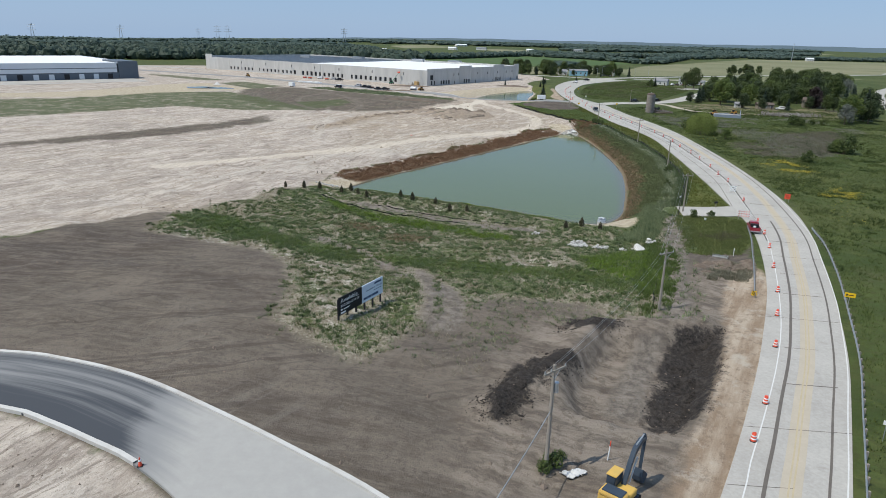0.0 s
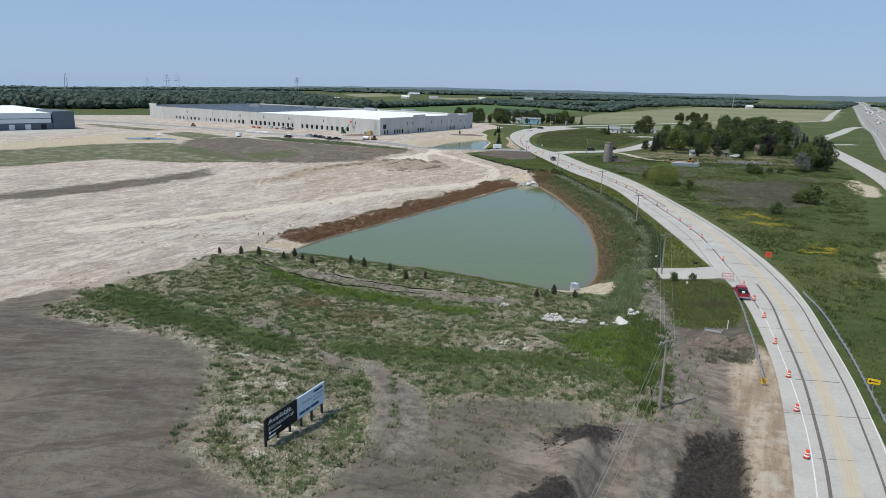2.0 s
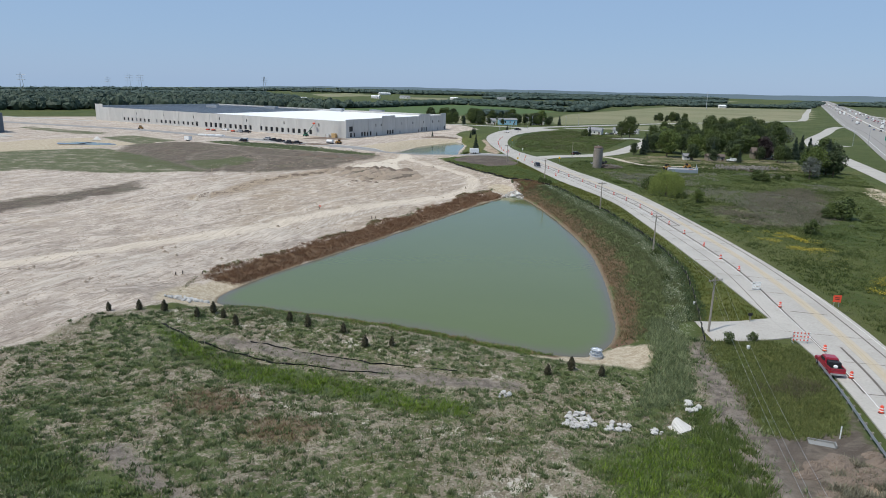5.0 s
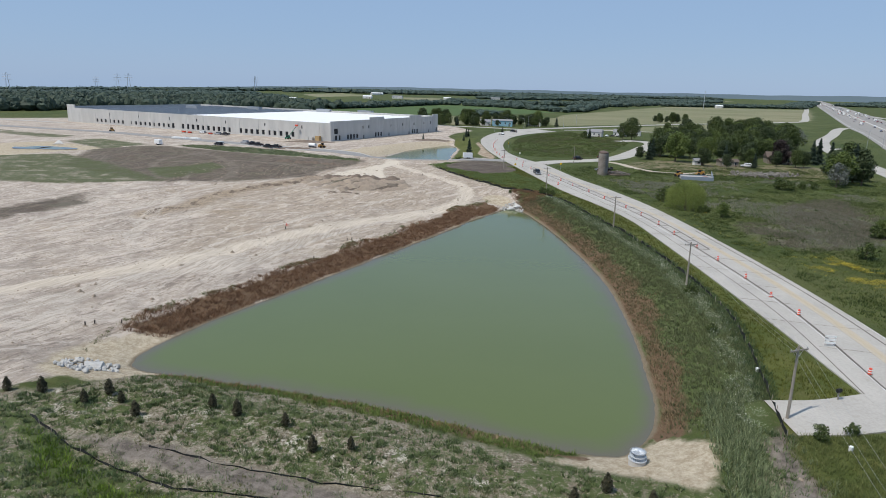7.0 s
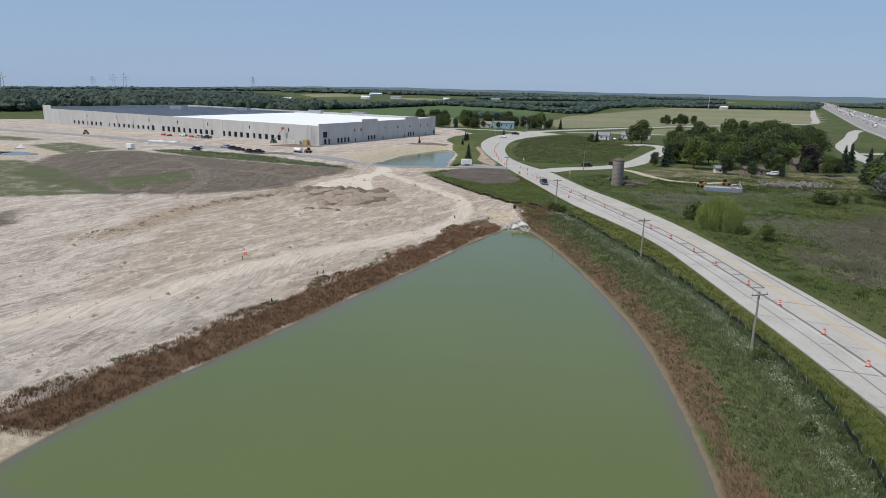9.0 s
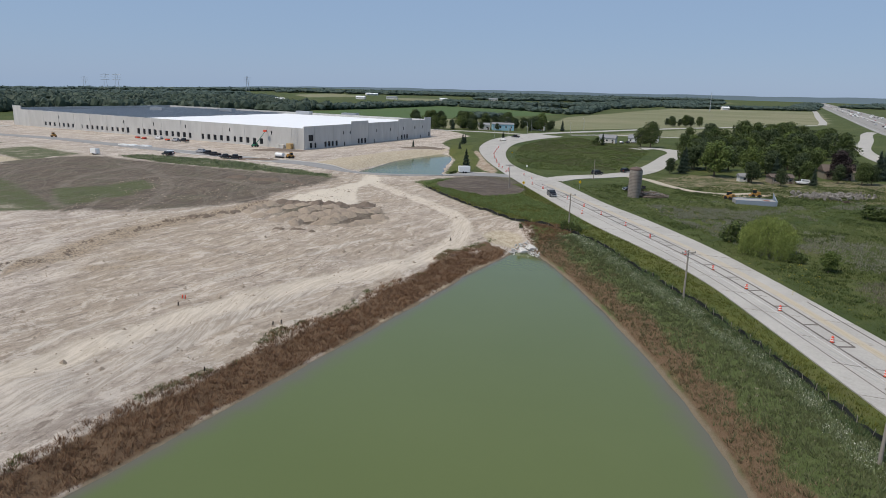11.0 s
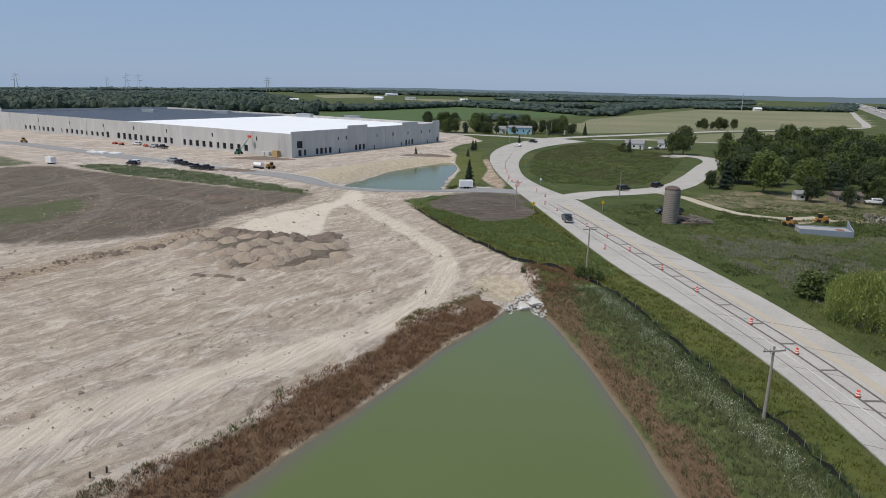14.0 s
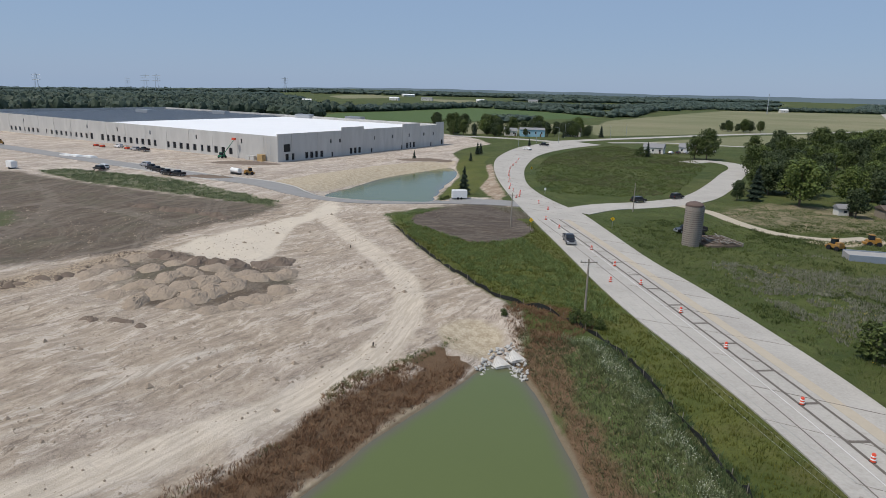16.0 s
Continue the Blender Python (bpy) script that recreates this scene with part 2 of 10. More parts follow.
def make_ground():
    s = Shader("open_ground", 0.95)
    big, mid, fine, grit = s.noise(0.018, 5), s.noise(0.11, 5), s.noise(0.9, 5, 0.65), s.noise(6.0, 4, 0.7)
    rag = s.maths("ADD", s.maths("MULTIPLY", s.maths("SUBTRACT", s.noise(0.22, 5, 0.7), 0.5), 5.0),
                  s.maths("MULTIPLY", s.maths("SUBTRACT", fine, 0.5), 3.0))

    def zone(name, soft=0.6, ragged=1.0):
        return s.step(s.maths("ADD", s.attr(name), s.maths("MULTIPLY", rag, ragged)), -soft, soft)

    # meadow, the ground of all that nobody worked over
    green = s.mix(s.step(mid, 0.3, 0.7), (0.046, 0.070, 0.016), (0.082, 0.106, 0.028))
    green = s.mix(s.step(fine, 0.35, 0.75), green, (0.060, 0.066, 0.020))
    green = s.mix(s.maths("MULTIPLY", s.step(big, 0.46, 0.62), 0.5), green, (0.108, 0.110, 0.038))
    green = s.mix(s.maths("MULTIPLY", s.step(s.noise(0.05, 4), 0.58, 0.70), 0.55), green, (0.122, 0.112, 0.056))
    green = s.mix(s.maths("MULTIPLY", s.step(s.noise(0.035, 5, 0.65, s.stretch(35, 0.5, 1)), 0.52, 0.64), 0.7), green, (0.040, 0.062, 0.014))
    green = s.mix(s.maths("MULTIPLY", s.step(s.noise(0.13, 6, 0.72), 0.52, 0.66), 0.55), green, (0.105, 0.118, 0.036))
    green = s.mix(s.maths("MULTIPLY", s.step(s.noise(0.5, 6, 0.75), 0.52, 0.66), 0.55), green, (0.032, 0.044, 0.012))
    stalky = s.mix(s.step(s.noise(0.22, 7, 0.75), 0.36, 0.64), (0.074, 0.074, 0.040), (0.170, 0.150, 0.108))
    green = s.mix(s.maths("MULTIPLY", zone("stalk", 3.0, 2.2), 0.85), green, stalky)
    yard = s.mix(s.step(s.noise(0.25, 7, 0.75), 0.38, 0.62), (0.092, 0.096, 0.042), (0.250, 0.205, 0.132))
    green = s.mix(s.maths("MULTIPLY", zone("yard", 2.0, 1.6), 0.9), green, yard)
    col = green
    # farm fields
    straw = s.mix(s.step(s.noise(0.006, 5, 0.65), 0.35, 0.65), (0.235, 0.216, 0.128), (0.165, 0.172, 0.088))
    straw = s.mix(s.maths("MULTIPLY", s.wave(0.09, s.stretch(35, 1, 0.05), 3), 0.25), straw, (0.16, 0.16, 0.08))
    col = s.mix(zone("straw", 2.0, 1.5), col, straw)
    crop = s.mix(s.noise(0.008, 4), (0.060, 0.105, 0.032), (0.088, 0.125, 0.045))
    crop = s.mix(s.maths("MULTIPLY", s.step(s.noise(0.012, 3), 0.62, 0.75), 0.6), crop, (0.19, 0.17, 0.10))
    col = s.mix(zone("crop", 2.0, 1.5), col, crop)
    # pale limestone screenings of the building site, scraped and driven over
    times = lambda u, v: s.maths("MULTIPLY", u, v)
    tracks = s.noise(0.30, 8, 0.70, s.flow(60, 4, 6), 0.1)
    tracks_b = s.noise(0.8, 7, 0.68, s.flow(48, 6, 8, 60), 0.3)
    scrape = s.noise(1.5, 6, 0.66, s.flow(58, 13, 10, 20), 0.0)
    scrape_b = s.noise(2.2, 5, 0.64, s.flow(67, 15, 12, 130), 0.0)
    bands = s.noise(0.16, 5, 0.62, s.flow(57, 5, 14, 90), 0.2)
    crumbs = s.noise(2.2, 7, 0.78)
    mottle, lumps = s.noise(0.26, 8, 0.74), s.noise(0.75, 7, 0.76)
    lime = s.mix(s.step(tracks, 0.34, 0.66), (0.338, 0.286, 0.238), (0.498, 0.432, 0.362))
    lime = s.mix(times(s.step(bands, 0.47, 0.58), 0.55), lime, (0.300, 0.258, 0.220))
    lime = s.mix(times(s.step(s.noise(0.03, 6, 0.7), 0.50, 0.66), 0.50), lime, (0.345, 0.272, 0.192))
    lime = s.mix(times(s.step(bands, 0.50, 0.36), 0.55), lime, (0.560, 0.498, 0.425))
    lime = s.mix(times(s.step(mottle, 0.49, 0.64), 0.55), lime, (0.262, 0.220, 0.180))
    lime = s.mix(times(s.step(mottle, 0.46, 0.34), 0.45), lime, (0.535, 0.475, 0.402))
    lime = s.mix(times(s.step(lumps, 0.51, 0.66), 0.45), lime, (0.235, 0.197, 0.160))
    lime = s.mix(times(s.step(lumps, 0.45, 0.34), 0.35), lime, (0.545, 0.485, 0.412))
    rough_a, rough_b = s.step(s.noise(0.04, 4, 0.6), 0.42, 0.56), s.step(s.noise(0.055, 4, 0.6, s.stretch(20, 1, 1)), 0.44, 0.58)
    lime = s.mix(times(times(s.step(scrape, 0.53, 0.61), 0.65), rough_a), lime, (0.585, 0.522, 0.446))
    lime = s.mix(times(times(s.step(scrape_b, 0.54, 0.61), 0.70), rough_b), lime, (0.205, 0.166, 0.132))
    lime = s.mix(times(s.step(crumbs, 0.52, 0.68), 0.55), lime, (0.215, 0.186, 0.156))
    lime = s.mix(times(s.step(grit, 0.56, 0.75), 0.35), lime, (0.200, 0.174, 0.148))
    tan = s.mix(s.step(tracks_b, 0.36, 0.66), (0.282, 0.230, 0.175), (0.440, 0.372, 0.292))
    tan = s.mix(times(s.step(mottle, 0.50, 0.62), 0.45), tan, (0.240, 0.194, 0.150))
    tan = s.mix(times(s.step(lumps, 0.46, 0.36), 0.4), tan, (0.450, 0.388, 0.308))
    tan = s.mix(times(times(s.step(scrape, 0.52, 0.64), 0.40), rough_a), tan, (0.455, 0.394, 0.314))
    tan = s.mix(times(s.step(crumbs, 0.50, 0.66), 0.50), tan, (0.215, 0.182, 0.148))
    lime = s.mix(times(s.step(s.attr("tan"), -6, 8), s.step(s.noise(0.05, 6, 0.7), 0.34, 0.60, 0.35, 1.0)), lime, tan)
    ruts_a, ruts_b, ruts_c = s.ruts(54, 1.0, 12, 0, 0.58, 0.66), s.ruts(62, 1.4, 14, 70, 0.60, 0.68), s.ruts(75, 1.1, 30, 190)
    patch_a, patch_b = (s.step(s.noise(0.03, 3, 0.6, s.stretch(a, 0.3, 1.0)), 0.47, 0.60) for a in (55, 35))
    lime = s.mix(times(times(ruts_a, patch_a), 0.42), lime, (0.560, 0.505, 0.430))
    lime = s.mix(times(times(ruts_b, patch_b), 0.45), lime, (0.205, 0.176, 0.145))
    chip = s.noise(1.5, 8, 0.80, s.flow(58, 2.4, 7, 33))
    lime = s.mix(times(s.step(chip, 0.54, 0.61), 0.55), lime, (0.188, 0.156, 0.126))
    lime = s.mix(times(s.step(chip, 0.46, 0.38), 0.34), lime, (0.575, 0.515, 0.440))
    marks = s.noise(0.55, 7, 0.74, s.flow(60, 5, 9, 41))
    plates = s.noise(0.42, 8, 0.78, s.flow(52, 2.6, 9, 87))
    lime = s.mix(times(s.step(plates, 0.465, 0.435), 0.50), lime, (0.600, 0.540, 0.465))
    lime = s.mix(times(s.step(marks, 0.575, 0.610), 0.62), lime, (0.168, 0.136, 0.108))
    lime = s.mix(times(s.step(s.noise(1.3, 6, 0.8), 0.60, 0.635), 0.55), lime, (0.160, 0.130, 0.104))
    clay_ridge = s.mix(s.step(crumbs, 0.40, 0.62), (0.395, 0.315, 0.222), (0.150, 0.118, 0.088))
    clay_ridge = s.mix(times(s.step(scrape, 0.50, 0.62), 0.5), clay_ridge, (0.430, 0.362, 0.275))
    lime = s.mix(times(zone("ridge", 1.6, 0.7), 0.85), lime, clay_ridge)
    lime = s.mix(times(zone("wheel", 0.5, 0.25), s.step(tracks, 0.34, 0.58, 0.35, 0.85)), lime, s.mix(s.step(scrape_b, 0.42, 0.60), (0.545, 0.492, 0.420), (0.360, 0.315, 0.262)))
    lime = s.tint(lime, (1.06, 1.038, 1.026))
    col = s.mix(zone("site", 0.8, 0.8), col, lime)
    # graded subsoil
    curl = s.ruts(100, 1.2, 60, 250, 0.55, 0.64)
    loam = s.mix(s.step(tracks, 0.3, 0.7), (0.064, 0.047, 0.034), (0.126, 0.096, 0.069))
    loam = s.mix(s.maths("MULTIPLY", s.step(mottle, 0.50, 0.62), 0.6), loam, (0.060, 0.050, 0.040))
    loam = s.mix(s.maths("MULTIPLY", s.step(crumbs, 0.5, 0.65), 0.6), loam, (0.072, 0.060, 0.049))
    loam = s.mix(s.maths("MULTIPLY", curl, 0.38), loam, (0.175, 0.148, 0.120))
    loam = s.mix(s.maths("MULTIPLY", s.step(chip, 0.47, 0.40), 0.38), loam, (0.190, 0.160, 0.130))
    loam = s.mix(s.maths("MULTIPLY", s.step(mid, 0.45, 0.68), 0.55), loam, (0.086, 0.083, 0.050))
    loam = s.mix(s.maths("MULTIPLY", ruts_c, 0.30), loam, (0.200, 0.168, 0.136))
    loam = s.mix(s.maths("MULTIPLY", zone("wheel", 0.5, 0.25), 0.35), loam, (0.215, 0.180, 0.145))
    col = s.mix(s.maths("MULTIPLY", zone("loam", 2.5, 1.6), 0.9), col, loam)
    # haul tracks, sand, spoil
    col = s.mix(s.maths("MULTIPLY", zone("haul", 0.8, 0.35), s.step(scrape, 0.34, 0.60, 0.70, 1.0)), col, s.mix(s.step(scrape_b, 0.4, 0.6), (0.625, 0.545, 0.445), (0.510, 0.436, 0.346)))
    col = s.mix(zone("pad", 0.8, 0.5), col, s.mix(tracks_b, (0.55, 0.48, 0.385), (0.63, 0.555, 0.455)))
    sand = s.mix(s.step(s.maths("ADD", s.maths("MULTIPLY", fine, 0.5), s.maths("MULTIPLY", s.noise(3.2, 6, 0.75), 0.5)), 0.36, 0.64), (0.320, 0.256, 0.172), (0.535, 0.460, 0.345))
    col = s.mix(zone("sand", 0.7, 0.5), col, sand)
    # dark graded topsoil round the sign, drawn out by blades and crawler tracks
    drag = s.noise(0.75, 7, 0.7, s.flow(-10, 7, 8, 15), 0.3)
    drag_b = s.noise(2.4, 5, 0.65, s.flow(-14, 9, 8, 150), 0.2)
    soil = s.mix(s.step(drag, 0.32, 0.68), (0.100, 0.080, 0.061), (0.168, 0.138, 0.108))
    soil = s.mix(s.maths("MULTIPLY", s.step(drag_b, 0.46, 0.64), 0.45), soil, (0.205, 0.170, 0.135))
    soil = s.mix(s.maths("MULTIPLY", s.step(s.noise(0.07, 6, 0.7, s.flow(-12, 3, 6, 44)), 0.50, 0.66), 0.55), soil, (0.077, 0.060, 0.051))
    soil = s.mix(s.maths("MULTIPLY", s.step(mid, 0.46, 0.66), 0.55), soil, (0.212, 0.174, 0.136))
    soil = s.mix(s.maths("MULTIPLY", s.step(crumbs, 0.51, 0.66), 0.60), soil, (0.072, 0.059, 0.049))
    soil = s.mix(s.maths("MULTIPLY", s.step(grit, 0.55, 0.75), 0.45), soil, (0.066, 0.054, 0.045))
    soil = s.mix(s.maths("MULTIPLY", s.maths("MULTIPLY", s.ruts(48, 0.8, 16, 110), s.step(s.noise(0.06, 3), 0.50, 0.62)), 0.45), soil, (0.209, 0.181, 0.151))
    soil = s.mix(s.maths("MULTIPLY", zone("moist", 4.0, 1.5), s.step(drag, 0.62, 0.40, 0.15, 0.75)), soil, (0.070, 0.053, 0.043))
    soil = s.mix(times(s.step(lumps, 0.50, 0.64), 0.45), soil, (0.080, 0.064, 0.051))
    soil = s.mix(times(s.step(lumps, 0.44, 0.34), 0.40), soil, (0.208, 0.178, 0.148))
    soil = s.mix(times(s.step(mottle, 0.46, 0.36), 0.35), soil, (0.186, 0.154, 0.122))
    soil = s.mix(times(times(s.ruts(25, 0.9, 20, 310, 0.55, 0.62), s.step(s.noise(0.05, 3), 0.42, 0.56)), 0.5), soil, (0.075, 0.059, 0.046))
    dug = s.mix(s.step(s.noise(0.55, 7, 0.72, s.flow(-25, 4, 4, 77)), 0.36, 0.62), (0.125, 0.100, 0.078), (0.268, 0.222, 0.176))
    dug = s.mix(times(s.step(lumps, 0.50, 0.60), 0.55), dug, (0.098, 0.076, 0.058))
    soil = s.mix(zone("dug", 2.5, 1.2), soil, dug)
    col = s.mix(zone("soil", 0.6, 0.55), col, soil)
    clay = s.mix(s.step(s.noise(0.5, 6, 0.7, s.flow(60, 6, 1, 5)), 0.36, 0.64), (0.285, 0.205, 0.138), (0.452, 0.366, 0.276))
    clay = s.mix(times(s.step(lumps, 0.50, 0.62), 0.6), clay, (0.205, 0.150, 0.104))
    clay = s.mix(times(s.step(mottle, 0.47, 0.36), 0.6), clay, (0.480, 0.425, 0.350))
    col = s.mix(zone("clay", 0.8, 0.6), col, clay)
    # green growth: even turf, then patchy weeds over straw mulch
    turf = s.mix(s.step(mid, 0.3, 0.7), (0.070, 0.090, 0.018), (0.122, 0.128, 0.030))
    turf = s.mix(s.maths("MULTIPLY", s.step(s.noise(0.16, 7, 0.75), 0.47, 0.62), 0.6), turf, (0.128, 0.116, 0.042))
    turf = s.mix(s.step(grit, 0.4, 0.75), turf, (0.051, 0.067, 0.017))
    col = s.mix(zone("turf", 0.5, 0.45), col, turf)
    col = s.mix(s.maths("MULTIPLY", zone("thin", 1.5, 1.2), s.step(s.noise(0.16, 6, 0.7), 0.34, 0.54, 0.50, 0.95)), col, s.mix(fine, (0.060, 0.076, 0.030), (0.115, 0.122, 0.058)))
    tufty = s.noise(1.5, 7, 0.78)
    flecks = s.noise(3.4, 5, 0.75)
    straw_mulch = s.mix(s.step(s.noise(0.3, 6, 0.72), 0.36, 0.64), (0.165, 0.135, 0.095), (0.282, 0.242, 0.178))
    straw_mulch = s.mix(s.maths("MULTIPLY", s.step(flecks, 0.51, 0.64), 0.75), straw_mulch, (0.460, 0.418, 0.330))
    straw_mulch = s.mix(s.step(flecks, 0.46, 0.34), straw_mulch, (0.090, 0.078, 0.050))
    bright = s.maths("MULTIPLY", zone("mulch", 1.5, 0.8), s.step(s.maths("ADD", s.noise(0.42, 6, 0.7), s.maths("MULTIPLY", flecks, 0.3)), 0.66, 0.76))
    straw_mulch = s.mix(s.maths("MULTIPLY", bright, 0.9), straw_mulch, (0.500, 0.460, 0.385))
    straw_mulch = s.mix(s.maths("MULTIPLY", s.step(grit, 0.5, 0.7), 0.4), straw_mulch, (0.130, 0.110, 0.078))
    cover = s.maths("ADD", s.attr("cover"), s.maths("MULTIPLY", s.maths("SUBTRACT", tufty, 0.5), 3.2))
    weeds = s.mix(s.step(cover, 0.62, 1.0), straw_mulch, s.mix(fine, (0.058, 0.082, 0.024), (0.100, 0.122, 0.042)))
    weeds = s.mix(s.maths("MULTIPLY", zone("brown", 1.5, 1.2), 0.55), weeds, (0.175, 0.118, 0.072))
    col = s.mix(s.step(s.maths("ADD", s.attr("weeds"), s.maths("MULTIPLY", rag, 1.0)), -0.6, 1.6), col, weeds)
    rust = s.mix(s.noise(1.4, 5, 0.7), (0.092, 0.056, 0.032), (0.190, 0.124, 0.074))
    col = s.mix(zone("rust", 0.5, 0.3), col, rust)
    dark = s.mix(s.step(crumbs, 0.38, 0.66), (0.022, 0.019, 0.017), (0.072, 0.060, 0.051))
    col = s.mix(zone("dark", 0.5, 0.9), col, dark)
    bare = s.mix(s.step(s.noise(0.8, 8, 0.75), 0.36, 0.64), (0.118, 0.098, 0.080), (0.250, 0.214, 0.176))
    col = s.mix(zone("bare", 0.6, 0.4), col, bare)
    wet = s.mix(fine, (0.150, 0.115, 0.075), (0.230, 0.185, 0.125))
    col = s.mix(zone("wet", 0.25, 0.12), col, wet)
    relief = s.maths("ADD", s.maths("ADD", s.maths("ADD", s.maths("MULTIPLY", lumps, 1.3), s.maths("MULTIPLY", chip, 0.9)), s.maths("MULTIPLY", grit, 0.5), s.maths("MULTIPLY", crumbs, 0.9)), s.maths("ADD", s.maths("MULTIPLY", fine, 0.8), s.maths("ADD", s.maths("MULTIPLY", tracks, 0.25), s.maths("MULTIPLY", s.maths("ADD", ruts_a, ruts_b), 0.12))))
    return s.done(col, relief, 0.75, 0.18)


def make_water():
    s = Shader("silty_water", 0.10)
    col = s.mix(s.noise(0.03, 4), (0.096, 0.121, 0.036), (0.114, 0.139, 0.047))
    shallow = s.step(s.maths("ADD", s.attr("shore"), s.maths("MULTIPLY", s.maths("SUBTRACT", s.noise(0.25, 4), 0.5), 0.5)), 0.15, 0.95)
    col = s.mix(s.maths("MULTIPLY", shallow, 0.85), col, (0.120, 0.104, 0.084))
    s.b.inputs["IOR"].default_value = 1.33
    s.b.inputs["Specular IOR Level"].default_value = 0.5
    rip = s.maths("ADD", s.noise(1.1, 4, 0.6, s.stretch(30, 1, 0.45)), s.maths("MULTIPLY", s.noise(0.12, 3), 1.5))
    return s.done(col, rip, 0.16, 0.06)


def make_concrete():
    s = Shader("road_concrete", 0.85)
    v = s.maths("ADD", s.maths("MULTIPLY", s.noise(0.12, 5), 0.5), s.maths("MULTIPLY", s.noise(3.0, 5, 0.7), 0.5))
    col = s.mix(s.step(v, 0.3, 0.7), (0.350, 0.326, 0.292), (0.468, 0.440, 0.396))
    col = s.mix(s.maths("MULTIPLY", s.step(s.noise(0.5, 6, 0.7), 0.56, 0.72), 0.4), col, (0.255, 0.230, 0.198))
    return s.done(col, s.noise(14, 3), 0.15, 0.01)


def make_asphalt():
    """Dark asphalt with dust drawn out along the street by wheels: u runs along it, v across, in metres."""
    s = Shader("dusty_asphalt", 0.85)
    k = s.n.new("ShaderNodeCombineXYZ")
    s.put(k.inputs[0], s.maths("MULTIPLY", s.attr("u"), 0.035))
    s.put(k.inputs[1], s.attr("v"))
    swept = s.noise(0.75, 6, 0.6, k.outputs[0], 0.2)
    near_kerb = s.maths("MULTIPLY", s.step(s.attr("v"), 4.0, 9.5), 0.30)
    dusty = s.maths("SUBTRACT", s.maths("ADD", s.maths("MULTIPLY", s.attr("dust"), 0.9), s.maths("MULTIPLY", swept, 0.9)), near_kerb)
    col = s.mix(s.step(dusty, 0.28, 0.62), (0.062, 0.066, 0.074), (0.235, 0.232, 0.228))
    col = s.mix(s.step(dusty, 0.55, 1.15), col, s.mix(s.noise(0.9, 6, 0.7), (0.320, 0.305, 0.282), (0.420, 0.402, 0.372)))
    return s.done(col, s.noise(20, 3), 0.2, 0.01)


def make_precast():
    s = Shader("precast_concrete", 0.8)
    v = s.noise(0.25, 5, 0.6, s.stretch(0, 1, 1, 0.25))
    col = s.mix(s.step(v, 0.3, 0.7), (0.450, 0.441, 0.420), (0.560, 0.550, 0.525))
    col = s.mix(s.maths("MULTIPLY", s.chance(), 0.5), col, (0.475, 0.466, 0.447))
    return s.done(col, s.noise(5, 3), 0.1, 0.01)


GROUND, WATER_MAT, CONCRETE, ASPHALT, PRECAST = make_ground(), make_water(), make_concrete(), make_asphalt(), make_precast()
KERB = plain("kerb_concrete", (0.55, 0.53, 0.495), 0.8, 1.2, 0.25, dirt=0.35)
TAR = plain("joint_tar", (0.135, 0.115, 0.098), 0.7, 0.8, 0.45)
WHITE_LINE = plain("white_road_paint", (0.62, 0.61, 0.585), 0.7, 2.5, 0.2)
YELLOW_LINE = plain("worn_yellow_paint", (0.455, 0.375, 0.245), 0.75, 0.9, 0.25)
ROOF = plain("white_roof_membrane", (0.80, 0.80, 0.80), 0.6, 0.15, 0.08)
ROOF_DARK = plain("dark_roof_deck", (0.10, 0.105, 0.12), 0.5, 0.12, 0.4)
OPENING = plain("dark_opening", (0.018, 0.020, 0.023), 0.4, 1.0, 0.3)
STEEL = plain("galvanised_steel", (0.46, 0.47, 0.48), 0.45, 2.0, 0.2, 0.7)
WOOD_POLE = plain("weathered_pole_wood", (0.30, 0.265, 0.225), 0.9, 1.5, 0.3)
BLACK = plain("black_rubber", (0.022, 0.022, 0.024), 0.7, 4.0, 0.3)
ORANGE = plain("safety_orange", (0.72, 0.095, 0.050), 0.5, 4.0, 0.12)
WHITE = plain("white_paint", (0.76, 0.76, 0.75), 0.5, 2.0, 0.08)
GLASS = plain("dark_glass", (0.025, 0.032, 0.040), 0.12, 1.0, 0.2)
ROCK = plain("pale_riprap_stone", (0.46, 0.445, 0.42), 0.85, 1.6, 0.35, bump=0.4)
EARTH = plain("loose_spoil", (0.182, 0.142, 0.112), 0.95, 0.7, 0.35, bump=0.6)
EARTH_PALE = plain("pale_spoil", (0.305, 0.246, 0.188), 0.95, 1.6, 0.45, bump=0.9)
EARTH_DARK = plain("dark_topsoil", (0.044, 0.037, 0.032), 0.95, 0.9, 0.4, bump=0.6)


# ---- building helpers ----
def mesh_of(bm, name, mat):
    me = bpy.data.meshes.new(name)
    bm.normal_update()
    bm.to_mesh(me)
    bm.free()
    me.materials.append(mat)
    return me


def part(name, bm, mat, parent=None, label=""):
    """Links a bmesh as one object, under a thing or a part if one is given."""
    ob = new(name, mesh_of(bm, name, mat))
    if parent:
        ob.parent = parent
    return tagged(ob, label)


def thing(name, x, y, z=None, turn=0.0, label="", category="", group="", kind=""):
    """An Empty at the base of a thing, which parents its parts."""
    ob = new(name)
    ob.empty_display_size = 0.3
    ob.matrix_basis = pose(x, y, ground_z(x, y) if z is None else z, 0, 0, turn)
    return tagged(ob, label, category, group, kind)


